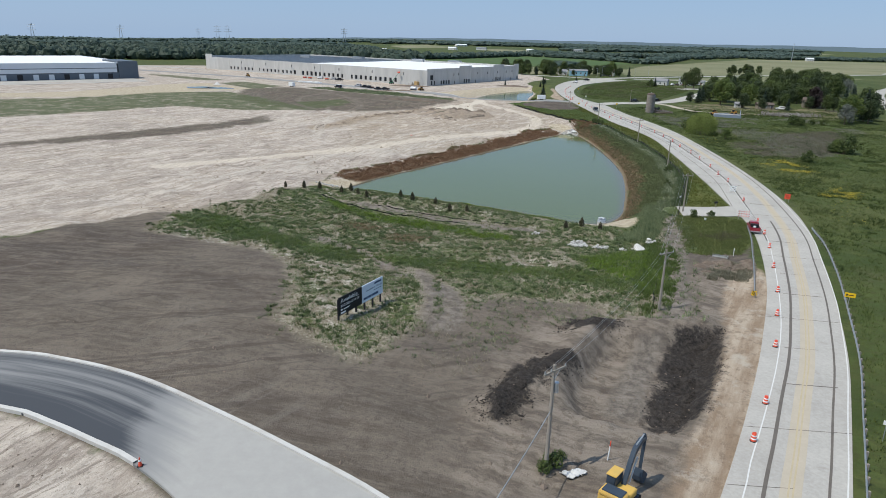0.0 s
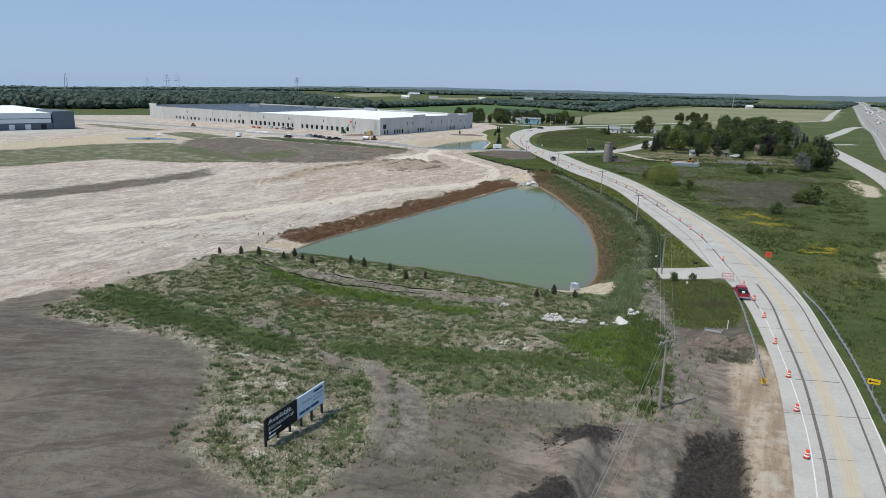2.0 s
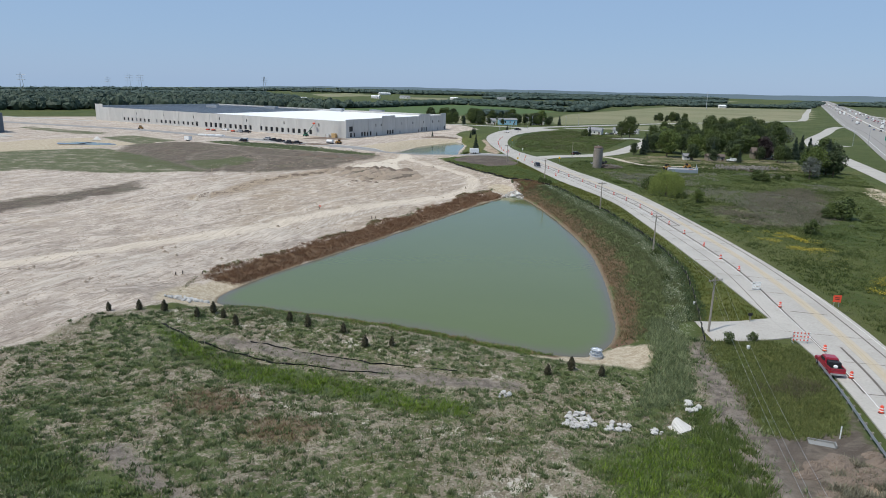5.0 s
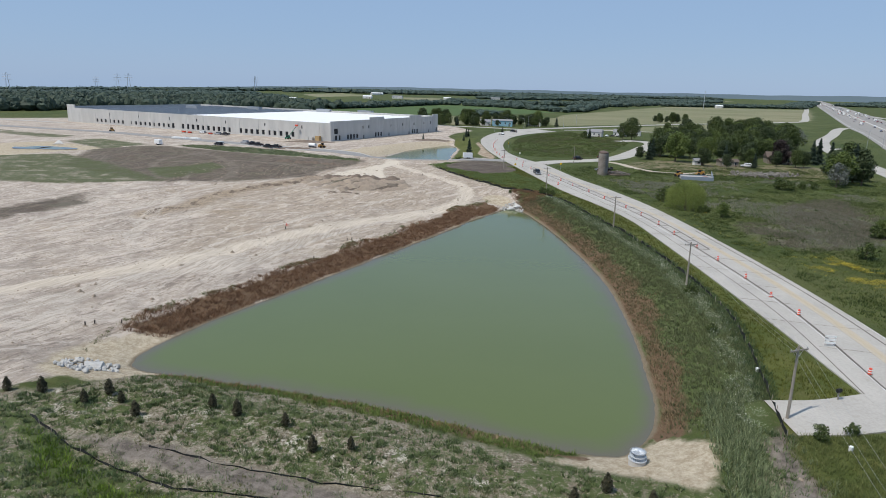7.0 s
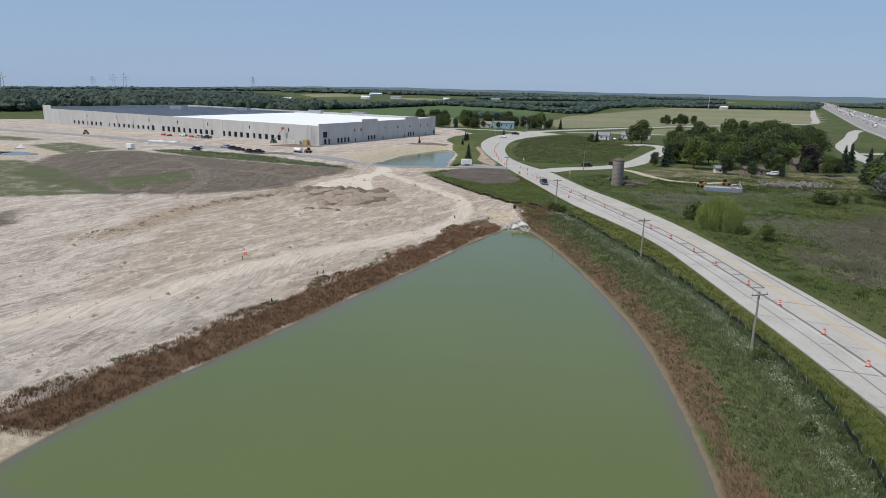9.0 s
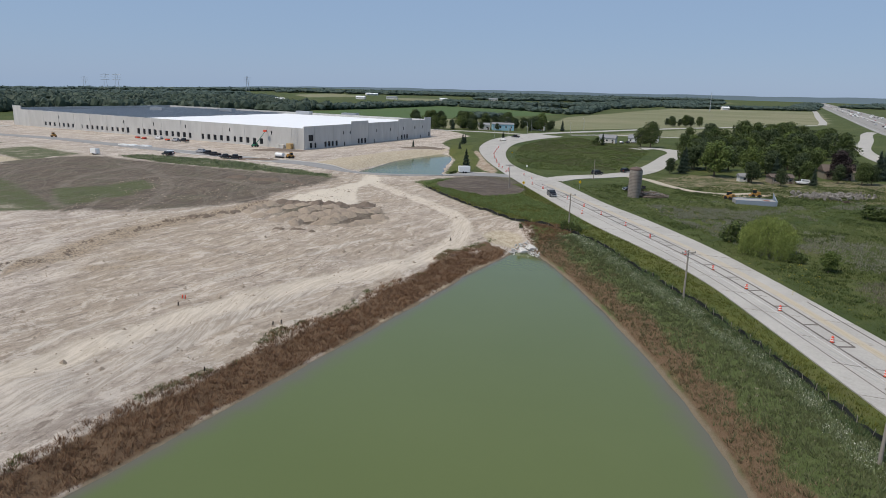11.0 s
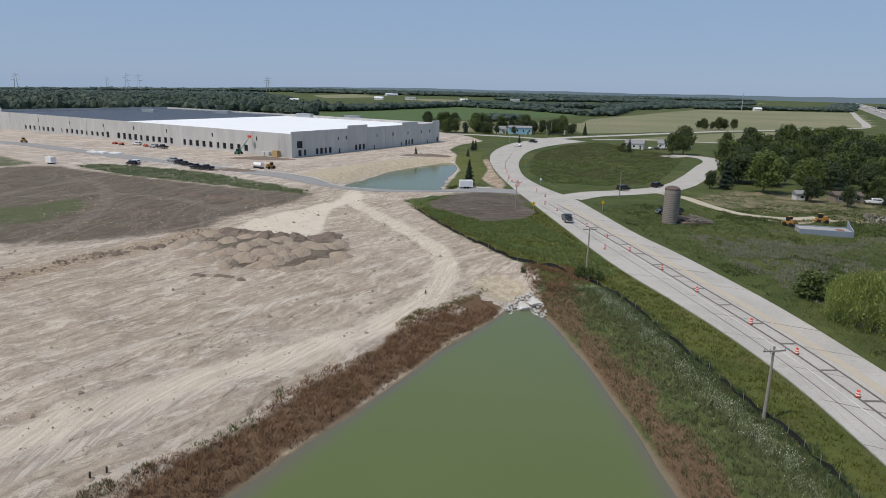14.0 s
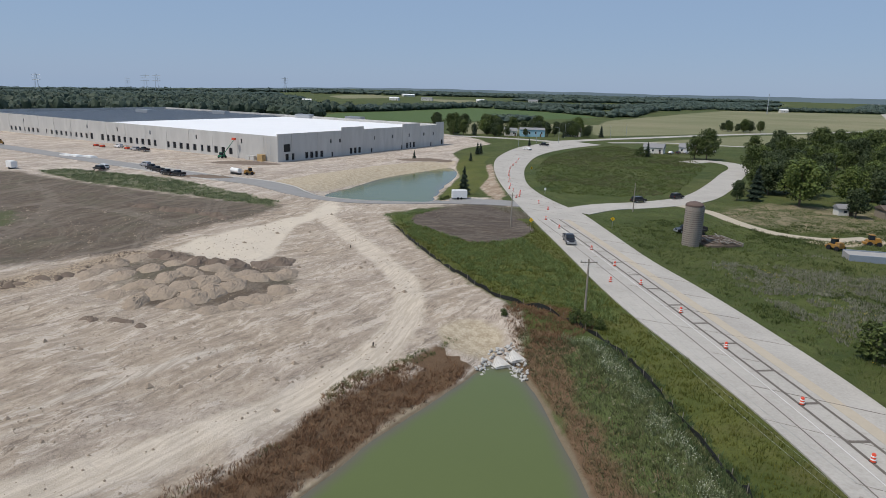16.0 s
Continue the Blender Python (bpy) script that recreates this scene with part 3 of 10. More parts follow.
def box(bm, x0, y0, z0, x1, y1, z1, bevel=0.0):
    m = Matrix.Translation(((x0 + x1) / 2, (y0 + y1) / 2, (z0 + z1) / 2)) @ Matrix.Diagonal((abs(x1 - x0), abs(y1 - y0), abs(z1 - z0), 1))
    r = bmesh.ops.create_cube(bm, size=1, matrix=m)
    if bevel:
        edges = list({e for v in r["verts"] for e in v.link_edges})
        bmesh.ops.bevel(bm, geom=edges, offset=bevel, segments=2, affect="EDGES")
    return bm


def boxes(*specs, bevel=0.0):
    bm = bmesh.new()
    for s in specs:
        box(bm, *s, bevel=bevel)
    return bm


def rod(bm, a, b, r0, r1=None, n=8):
    a, b = Vector(a), Vector(b)
    d = b - a
    m = Matrix.Translation((a + b) / 2) @ d.to_track_quat("Z", "Y").to_matrix().to_4x4()
    bmesh.ops.create_cone(bm, cap_ends=True, segments=n, radius1=r0, radius2=r0 if r1 is None else r1, depth=d.length, matrix=m)
    return bm


def rods(*specs, n=8):
    bm = bmesh.new()
    for s in specs:
        rod(bm, *s, n=n)
    return bm


def lathe(profile, n=20):
    """A turned shape from (radius, height) pairs."""
    bm = bmesh.new()
    rings = [[bm.verts.new((r * math.cos(2 * math.pi * i / n), r * math.sin(2 * math.pi * i / n), z)) for i in range(n)] for r, z in profile]
    for a, b in zip(rings, rings[1:]):
        for i in range(n):
            bm.faces.new((a[i], a[(i + 1) % n], b[(i + 1) % n], b[i]))
    bm.faces.new(rings[-1])
    bm.faces.new(rings[0][::-1])
    return bm


def raw(name, verts, faces, mat, parent=None, label="", category="", kind="", group="", smooth=False):
    me = bpy.data.meshes.new(name)
    me.from_pydata(verts, [], faces)
    me.materials.append(mat)
    if smooth:
        me.shade_smooth()
    ob = new(name, me)
    if parent:
        ob.parent = parent
    return tagged(ob, label, category, group, kind)


def ribbon(name, left, right, mat, up=0.1, skirt=0.35, across=6, parent=None, label="", category="", kind="", flat=None):
    """A paved strip between two edge curves that lies on the ground, with edges that go down into it."""
    n = len(left)
    f = np.linspace(0, 1, across + 1)
    x = left[:, None, 0] * (1 - f) + right[:, None, 0] * f
    y = left[:, None, 1] * (1 - f) + right[:, None, 1] * f
    z = (height(x.ravel(), y.ravel()).reshape(x.shape) if flat is None else np.full(x.shape, flat)) + up
    w = across + 3
    X = np.concatenate([x[:, :1], x, x[:, -1:]], 1)
    Y = np.concatenate([y[:, :1], y, y[:, -1:]], 1)
    Z = np.concatenate([z[:, :1] - skirt, z, z[:, -1:] - skirt], 1)
    verts = np.stack([X, Y, Z], 2).reshape(-1, 3).tolist()
    faces = [(i * w + j, i * w + j + 1, (i + 1) * w + j + 1, (i + 1) * w + j) for i in range(n - 1) for j in range(w - 1)]
    return raw(name, verts, faces, mat, parent, label, category, kind)


def stripe(name, line, width, mat, up, parent, label="", shift=0.0, skirt=0.01):
    p = offset(line, shift) if shift else np.array([tuple(v)[:2] for v in line])
    return ribbon(name, offset(p, -width / 2), offset(p, width / 2), mat, up, skirt, 1, parent, label)


# ---- main road: its edges and lines ----
def curve(pts, step=3.0):
    return np.array([tuple(v)[:2] for v in catmull(pts, step)])


ROAD_L = curve([(2, 10), (13.5, 29), (21, 41.2), (24.5, 47), (30, 56.6), (37, 69.7), (46.4, 89.2), (55.5, 113), (58.8, 127), (61, 143), (63, 157), (66.3, 182),
                (69.8, 211), (71.6, 228), (71.6, 243), (70.4, 258), (68.8, 272), (67.9, 288), (67.6, 314), (67.2, 339), (67.0, 376), (68.5, 418), (73, 462), (81, 499), (96, 541), (114, 571), (134, 600)])
ROAD_R = curve([(14, 10), (24.5, 30), (31.2, 41.8), (37.7, 53.2), (44, 64.6), (50.1, 77.2), (57, 92.4), (67, 117), (72.5, 136), (76.8, 159), (79.5, 178), (82, 200),
                (84.6, 232), (85.6, 256), (84.4, 285), (82.5, 306), (82, 334), (81.5, 352), (78.5, 368), (76.5, 388), (77.5, 412), (85, 454), (100, 502), (122, 540), (150, 572)])
LINE_W = curve([(4, 10), (15.5, 30), (22.5, 41.3), (25, 45.7), (29.2, 52.6), (35.1, 62.7), (40.5, 73), (45.8, 84.7), (52.3, 100.3), (58, 115.5), (64.4, 140), (69.2, 160),
                (72, 179), (74.4, 202), (76.3, 222), (77, 240), (76.3, 262), (75, 289), (73.2, 321), (71.5, 343)], 2.0)
N_ROAD = 260
RL, RR = resample(ROAD_L, N_ROAD), resample(ROAD_R, N_ROAD)
ROAD_AREA = np.concatenate([RL, RR[::-1]])
SPOIL = [(38, 345), (45, 354), (50, 360), (57, 363), (62.5, 352), (66, 331), (61, 322), (54, 317), (48, 319), (43.5, 328), (38, 336)]
WEDGE = [(33, 346), (42.7, 352), (50, 329), (60, 330), (66, 300), (68, 285), (66, 268), (62, 276), (56, 282), (50, 290), (44, 305), (38, 322)]
FENCE = curve([(46.5, 128), (50, 137), (53.6, 146), (58.5, 160), (61.2, 174), (63.3, 193), (64.3, 212), (63.6, 232), (63.3, 248), (62, 263), (57, 275), (51, 282), (46.5, 292), (42.5, 303), (38.5, 316), (33.5, 336)], 2.0)

# centre lines and widths of the other pavements
LANES = {
    "loop": ([(80, 354), (90, 362), (103, 366.5), (117, 374), (129, 386), (146, 411), (164, 440), (178, 462), (183, 480), (177, 491), (164, 483)], 9),
    "east": ([(128, 586), (150, 606), (190, 634), (300, 707), (400, 760), (520, 826)], 9.5),
    "west": ([(128, 586), (112, 600), (90, 612), (60, 622), (20, 640), (-60, 690)], 8),
    "service": ([(160, 590), (200, 598), (232, 585), (262, 576)], 6),
    "drive": ([(48, 131.5), (54, 131), (62, 132)], 7),
    "site": ([(-330, 585), (-200, 520), (-146, 493), (-107, 465), (-75, 441), (-32, 409), (-9, 395), (6, 378), (18, 368), (31, 365.5), (45, 367.5), (58, 367), (70, 364)], 8.5),
    "far": ([(-420, 660), (-273, 605), (-203, 573)], 7),
    "farm": ([(112, 368), (117, 358), (118, 343), (121, 331), (130, 325), (140, 327)], 3.4),
    "slip": ([(45, 5), (74, 53), (102, 104), (128, 150), (153, 194.5), (176.5, 236.5), (199.5, 278.5), (231.5, 344), (252.5, 388), (268, 420), (290, 460), (325, 512), (390, 590), (450, 665), (490, 708)], 9),
    "street": ([(-100, 56), (-70, 56), (-43, 54), (-31, 50), (-20, 44.5), (-10, 37), (0, 27)], 15),
}

# ---- meadow south of the pond: its outline, belts and bare places ----
WEED_A = [(-50, 118), (-50, 104), (-42, 100), (-27, 93), (-23, 88), (-20.3, 80.7), (-18.8, 66), (-15.3, 62.4), (-9.7, 58.4), (-7.4, 59.1), (-3, 64), (-0.5, 70), (2.5, 74.5), (6.3, 77), (15.7, 78.5), (22.4, 74), (26, 73.5),
          (30, 85), (34, 95.6), (37.7, 105.8), (43, 123), (45, 128), (36, 128), (31, 127), (24, 127), (17, 132), (8, 138), (-4, 144), (-14, 148), (-21, 149), (-25, 143), (-37, 140), (-40, 130)]
BELT = [(-48.5, 115), (-43.7, 117), (-38, 115), (-28.8, 105), (-21.8, 99.6), (-16, 95.5), (-9.3, 91), (0, 88), (10, 88.5), (20, 87), (24, 84), (27, 88), (20, 92.5), (10, 92), (0, 94), (-7, 92.5), (-15, 90.3), (-22.8, 95.2), (-34, 102.5), (-45.3, 112.6)]
SWALE = [(-25.2, 133.8), (-15.7, 125.8), (-12.6, 123.8), (-5.9, 121.5), (7.5, 114.5), (12, 113), (12, 110.5), (7.3, 111.2), (0.5, 114.6), (-13.1, 119.5), (-21.3, 127.5)]
STRIP = [(-24, 134.5), (-15.7, 128.3), (8, 118.4), (20, 116), (20, 119), (8.3, 122.8), (-3.3, 127.6), (-15.1, 132.3)]
ROWS = [(-16, 116), (-11.2, 111.2), (7, 103.3), (16, 103), (16, 108), (7.2, 110), (-10.5, 117.6)]
SPARSE = [(-48, 111), (-38, 104), (-28, 96.5), (-20, 91.5), (-14, 87.5), (-9, 84), (-6, 76), (-7, 68), (-10, 62), (-14, 68), (-17, 78), (-20, 88), (-30, 93), (-42, 101)]
LUSH_E = [(21, 99.5), (26.7, 102.5), (36.5, 107.5), (35, 98.4), (31.5, 86), (27.5, 80), (26, 84), (28, 92), (23, 93.2)]
TAN_PATCH = [(8, 96), (19.5, 102.5), (19, 94), (12, 91.5)]
PATH = [(-5.2, 88.2), (-3.6, 84.2), (-2.8, 80.1), (-2.4, 75.5), (-2.6, 70), (-1.5, 66), (1.5, 66), (3.1, 70), (3.0, 75.6), (1.8, 80.3), (-0.3, 83.8), (-3.0, 87.6)]
GREEN_E = [(30.5, 110.5), (34.4, 110.5), (37.5, 113.6), (40.5, 120), (43, 127), (46, 136), (43, 138), (39.5, 129), (37, 121), (33, 115)]
DITCH = [(-21, 103.3), (-14, 95.8), (-9, 90.4), (-5.5, 84)]
LATTICE = np.random.default_rng(77).random((128, 128))


def vnoise(x, y, size, seed=0):
    """Value noise between 0 and 1 with lumps of the given size in metres."""
    u, v = np.asarray(x) / size + seed * 17.3 + 900, np.asarray(y) / size + seed * 9.1 + 900
    i, j = np.floor(u).astype(int), np.floor(v).astype(int)
    f, g = u - i, v - j
    f, g = f * f * (3 - 2 * f), g * g * (3 - 2 * g)
    at = lambda a, b: LATTICE[a % 128, b % 128]
    return (at(i, j) * (1 - f) + at(i + 1, j) * f) * (1 - g) + (at(i, j + 1) * (1 - f) + at(i + 1, j + 1) * f) * g


def meadow_cover(x, y):
    """How much of the ground the weeds hide, from none to all."""
    soft = lambda outline, w: np.clip(-depth_in(outline, x, y) / w + 0.5, 0, 1)
    c = 0.82 + 0.45 * soft(BELT, 3) + 0.6 * soft(SWALE, 2) + 0.55 * soft(LUSH_E, 3) - 0.20 * soft(ROWS, 3) - 0.26 * soft(SPARSE, 3) - 0.40 * soft(STRIP, 1.5) - 0.34 * soft(TAN_PATCH, 4)
    c = c + 0.45 * (vnoise(x, y, 1.5) - 0.5) + 0.32 * (vnoise(x, y, 5.5, 1) - 0.5) + 0.4 * soft(GREEN_E, 3)
    c = c - 1.2 * soft(PATH, 1.2) * (np.abs(x + 0.6 - 0.25 * np.sin(y * 0.2)) > 0.45) - 0.5 * np.clip(1.5 - line_dist(DITCH, x, y), 0, 1)
    return c * np.clip((-depth_in(WEED_A, x, y) + 4 * (vnoise(x, y, 2.6, 2) - 0.45)) / 3.0, 0, 1)


# ---- ground: one sheet to the horizon, with the zones of its surface ----
def lines(lo, hi, fine, end_lo, end_hi, grow=1.09):
    a = list(np.arange(lo, hi, fine))
    s = fine
    while a[-1] < end_hi:
        s *= grow
        a.append(a[-1] + s)
    s = fine
    while a[0] > end_lo:
        s *= grow
        a.insert(0, a[0] - s)
    return np.array(a)


gx, gy = np.meshgrid(lines(-62, 100, 0.85, -4800, 4800), lines(28, 330, 0.85, -900, 4900, 1.06))
gx, gy = gx.ravel(), gy.ravel()
gz = height(gx, gy)
road_in = inside(ROAD_AREA, gx, gy)
pond_in = inside(POND, gx, gy)
pond_b_in = inside(POND_B, gx, gy)
zone = {}
SITE = [(-600, 40), (-600, 380), (-265, 470), (-300, 600), (-215, 640), (60, 640), (80, 600), (84, 560), (66, 530), (58, 500), (60, 470), (56, 430), (48, 392), (45, 376), (60, 374),
        (67, 366), (67, 360), (42, 357), (31, 348), (38, 318), (42, 304), (47, 290), (51, 281), (53, 272), (53, 262), (40, 200), (10, 170), (-22, 150), (-36, 138), (-46, 119), (-72, 99)]
zone["site"] = inside(SITE, gx, gy)
STREET_IN = [(-100, 50), (-70, 50.5), (-50, 50.5), (-36.2, 47.8), (-31.4, 45.9), (-26.6, 43.5), (-22.2, 41.1), (-16, 36), (-10, 28), (-6, 16), (-100, 0)]
zone["soil"] = inside([(-400, -60), (-130, 72), (-71, 99), (-64, 104.5), (-58, 113), (-48, 119), (-38, 110), (10, 90), (30, 88), (40, 110), (46, 130), (49, 131), (45, 112), (43.5, 103),
                       (50, 104), (52, 108), (46, 92), (36, 70.5), (20, 41), (0, 10), (-20, -60)], gx, gy)
zone["soil"] = np.maximum(zone["soil"], inside(SPOIL, gx, gy))
zone["soil"] = np.minimum(zone["soil"], -inside(STREET_IN, gx, gy))
zone["site"] = np.maximum(zone["site"], inside(STREET_IN, gx, gy))
BANK_A = [tuple(p) for p in FENCE[:70]] + [(52, 272), (51, 262), (50, 240), (50, 213), (48, 187), (43, 163), (37, 142), (36, 133)]
zone["mulch"] = np.maximum.reduce([inside(SPARSE, gx, gy), inside(TAN_PATCH, gx, gy), inside(ROWS, gx, gy) - 1, inside([(-36, 141), (-27, 143), (-10, 137), (8, 130), (22, 122), (20, 118), (6, 125), (-12, 133), (-28, 138)], gx, gy)])
zone["weeds"] = np.maximum(inside(WEED_A, gx, gy), inside(BANK_A, gx, gy))
zone["cover"] = np.where(inside(BANK_A, gx, gy) > 0, 1.15, meadow_cover(gx, gy))
zone["brown"] = np.maximum(4 - np.hypot(gx + 6, (gy - 107) * 1.4), 3.5 - np.hypot((gx + 14) * 0.8, gy - 113.5))
verge = np.concatenate([FENCE, RL[::-1][(RL[::-1, 1] > 132) & (RL[::-1, 1] < 345)]])
zone["turf"] = np.maximum.reduce([
    inside(verge, gx, gy), inside(WEDGE, gx, gy), inside([(40.5, 104), (44, 115), (45.5, 125), (48, 129), (53, 128.5), (57, 123), (52, 108), (47.5, 103.5), (43, 102.5)], gx, gy),
    inside([(46, 378), (56, 378), (66, 420), (70, 470), (78, 500), (62, 490), (57, 460), (57, 430)], gx, gy)])
worn = (vnoise(gx, gy, 5, 2) + 0.5 * vnoise(gx, gy, 1.8, 7) > 0.92) & (inside([(39, 100), (44, 118), (46, 131), (60, 131), (60, 124), (52, 104)], gx, gy) > 0)
zone["turf"] = np.minimum(np.where(worn, -1.2, zone["turf"]), -inside(SPOIL, gx, gy) + 1.6 * (vnoise(gx, gy, 3, 4) - 0.5))
zone["soil"] = np.where(worn, np.maximum(zone["soil"], 1.0), zone["soil"])
zone["thin"] = np.maximum.reduce([
    inside([(-86, 413), (-79, 420), (-38.6, 402), (3.5, 362), (3, 355), (-23, 370), (-59, 390)], gx, gy),
    inside([(-400, 190), (-176, 315), (-152, 354), (-122, 372), (-93, 341), (-58, 294), (-85, 286), (-119, 293), (-145, 261), (-200, 200)], gx, gy),
    inside([(-232, 519), (-183, 481), (-151, 462), (-158, 447), (-208, 482)], gx, gy),
    inside([(-144, 429), (-135, 449), (-101, 418), (-113, 394)], gx, gy),
    inside([(-73, 325), (-64, 330), (-53.8, 345), (-47, 331), (-50, 314), (-60, 298)], gx, gy)])
STALK = [(97.8, 223), (109, 228), (128.7, 253), (152, 262), (137.9, 229.5), (121, 207.4), (108.8, 199.8), (97.5, 199.5), (93.9, 206.6)]
YARD = [(116.3, 354.4), (126.5, 333), (141.7, 332), (144.6, 321), (158, 312), (168.9, 306), (181.1, 308.9), (209.9, 348.5), (200.9, 357), (171.8, 362), (140.9, 374)]
zone["stalk"] = inside(STALK, gx, gy)
zone["yard"] = inside(YARD, gx, gy)
zone["tan"] = inside([(-30, 196), (0, 200), (30, 240), (60, 300), (60, 350), (10, 372), (-25, 372), (-100, 415), (-110, 380), (-70, 320), (-45, 290), (-35, 240)], gx, gy)
zone["rust"] = np.where(gy > 164, np.minimum(6.4 + pond_in, -pond_in - 0.25), np.minimum(3.2 + pond_in, -pond_in - 0.25)) + 0.8 * np.sin(gx * 0.31) * np.sin(gy * 0.23)
zone["rust"] = np.where((gx > 36) & (gy > 134) & (gy < 262), np.minimum(zone["rust"], 3.6 + pond_in + 3.0 * (vnoise(gx, gy, 5, 7) - 0.5)), zone["rust"])
zone["rust"] = np.where((np.hypot(gx + 24, gy - 153) < 8) | ((gx < -12) & (gy > 150) & (gy < 165)), -3, zone["rust"])
zone["rust"] = np.where((np.hypot(gx - 47, gy - 270) < 6) | (np.hypot(gx - 33, gy - 127) < 6), -3, zone["rust"])
zone["sand"] = np.maximum.reduce([
    inside([(122, 322), (128, 327), (142, 328), (146, 324), (136, 319), (126, 318)], gx, gy) - 0.3,
    inside([(152, 222), (160, 240), (172, 262), (180, 268), (175, 248), (160, 224)], gx, gy), inside([(97, 141), (101, 147), (107, 151), (106, 143), (97, 132), (90, 124), (88, 127)], gx, gy) - 0.5,
    7.0 - np.hypot(gx + 25.5, (gy - 154) * 0.8), 5.0 - np.hypot((gx + 22) * 0.9, (gy - 160) * 0.8), 4.4 - np.hypot(gx - 45.5, gy - 270.5), np.where((gx < 42) & (gy > 150), 0.9 + pond_in + 1.4 * np.sin(gy * 0.37) * np.sin(gy * 0.11 + 1), -3),
    inside([(-5, 386), (4, 382), (12, 392), (20, 408), (30, 430), (46, 452), (57, 464), (58, 471), (44, 466), (24, 445), (-1, 408), (-9, 392)], gx, gy),
    inside([(-260, 300), (-193, 345), (-170, 408), (-151, 428), (-112, 395), (-138, 364), (-178, 320)], gx, gy)])
zone["clay"] = np.maximum.reduce([

    inside([(62, 368), (66, 380), (67.3, 411), (71.5, 455), (72, 464), (65, 443), (59, 400)], gx, gy),
    inside([(16, 31), (24.5, 45), (32, 57), (39, 70), (48, 90), (48, 96), (43, 90), (37.4, 77), (33.2, 71), (28.6, 61.5), (23.8, 52.7), (17.3, 41.3), (12, 32)], gx, gy),
    inside([(33, 70), (36.5, 80), (40, 88), (43, 93), (46, 96), (44.5, 88), (39, 76)], gx, gy), inside([(37.5, 80), (40.5, 83.5), (42.5, 82), (40, 77)], gx, gy)])
zone["loam"] = np.maximum.reduce([
    inside([(-118, 396), (-93, 412), (-60, 390), (-22, 368), (6, 356), (2, 343), (-8, 327), (-13, 308), (-22, 300), (-32, 294), (-50, 292), (-62, 292), (-105, 330)], gx, gy),
    inside([(-180, 150), (-127, 186), (-82, 245), (-72, 268), (-65, 252), (-87, 211), (-126, 178)], gx, gy),
    inside([(42.7, 354), (49, 361), (61, 372), (68, 350), (67, 334), (59, 328), (53, 327), (47, 334)], gx, gy),
    inside([(-13, 296), (0, 310), (14, 303), (21, 288), (14, 275), (0, 276)], gx, gy) - 1])
HAUL = curve([(-70, 160), (-32, 190), (-6, 221), (6, 233.5), (16, 241.5), (22, 247.5), (27.3, 254), (32.3, 261.3), (35.5, 269.5), (37.3, 278), (37, 287), (35, 296), (28, 316), (17, 345), (17, 362)], 4)
TRACKS = [[(-79, 169), (-73, 205), (-63.2, 249.5), (-65.7, 275.5), (-62, 300)], [(-58.7, 132), (-51, 150.4), (-41.2, 171.3), (-26.8, 188.2), (-8, 212)], [(-38.6, 162), (-33.7, 182.7), (-24.3, 199.3)],
          [(-41.8, 212), (-45.1, 236.5), (-45.5, 259.5)], [(-60.3, 222), (-53, 238.7), (-49, 253), (-40.3, 277), (-24, 299), (-12, 318)], [(-59.7, 297.8), (-74.8, 338), (-75, 352), (-71.4, 368), (-64.7, 387)],
          [(-50.4, 286.5), (-56.4, 321), (-55.5, 333), (-42, 322)], [(-42, 294), (-40.4, 311.6), (-45.7, 339.7), (-58.9, 369), (-76, 386)], [(-48.2, 265.4), (-45.5, 279.8), (-36.4, 292.2), (-22.4, 298.4)],
          [(-20, 190), (-4, 217), (6, 231), (15, 240)], [(-24, 205), (-12, 228), (0, 245), (16, 262)], [(-14, 330), (-30, 345), (-50, 352), (-70, 345)]]
zone["wheel"] = np.maximum.reduce([0.75 - np.abs(line_dist(curve(c, 2.0), gx, gy) - (1.0 if i % 2 else 0.0)) for i, c in enumerate(TRACKS)])
CLAY_RIDGE = curve([(-46, 238), (-39.4, 247.4), (-37.3, 258), (-33.8, 268), (-26.9, 280), (-15.7, 296), (-12, 304)], 2.0)
zone["ridge"] = np.maximum.reduce([3.8 - line_dist(CLAY_RIDGE, gx, gy), 1.3 - line_dist([(-31, 240), (-26, 240.5)], gx, gy), 1.2 - line_dist([(-26, 247), (-23, 248)], gx, gy), 1.2 - line_dist([(-17, 253.2), (-13, 251.8)], gx, gy)])
zone["haul"] = 2.2 - line_dist(HAUL, gx, gy)
zone["pad"] = inside([(-6.4, 309.6), (-4.6, 317.7), (3.9, 331.5), (12, 342.5), (16, 358), (20.5, 356), (19.9, 349), (13, 332), (12, 322), (13, 307), (11.6, 296.4), (8.5, 293.6), (1.8, 301.7)], gx, gy)
zone["dark"] = np.maximum.reduce([
    inside([(27, 70.5), (33.4, 72), (31, 65.5), (27.5, 59), (24.3, 52.9), (21.7, 50.4), (18.3, 52.4), (21.3, 58.2), (23.6, 64.5)], gx, gy),
    inside([(4.1, 51.4), (5.5, 55.9), (7.8, 59.3), (10.7, 62), (13, 63.5), (14.6, 62), (12.5, 59.4), (9.7, 57), (7.7, 53.1), (6.7, 50.5), (4.9, 49.5)], gx, gy),
    inside([(13.6, 70), (15.5, 73), (19.1, 72.4), (21, 70.2), (18.6, 68.4), (15.8, 67.6)], gx, gy) - 0.4])
PALE_STRIP = [(26, 73), (29.5, 84), (31.8, 91), (35.9, 102), (40, 116), (43.5, 126), (46, 129), (45.1, 125), (43.7, 117), (39.4, 102), (35.8, 91), (32.5, 80), (30, 72)]
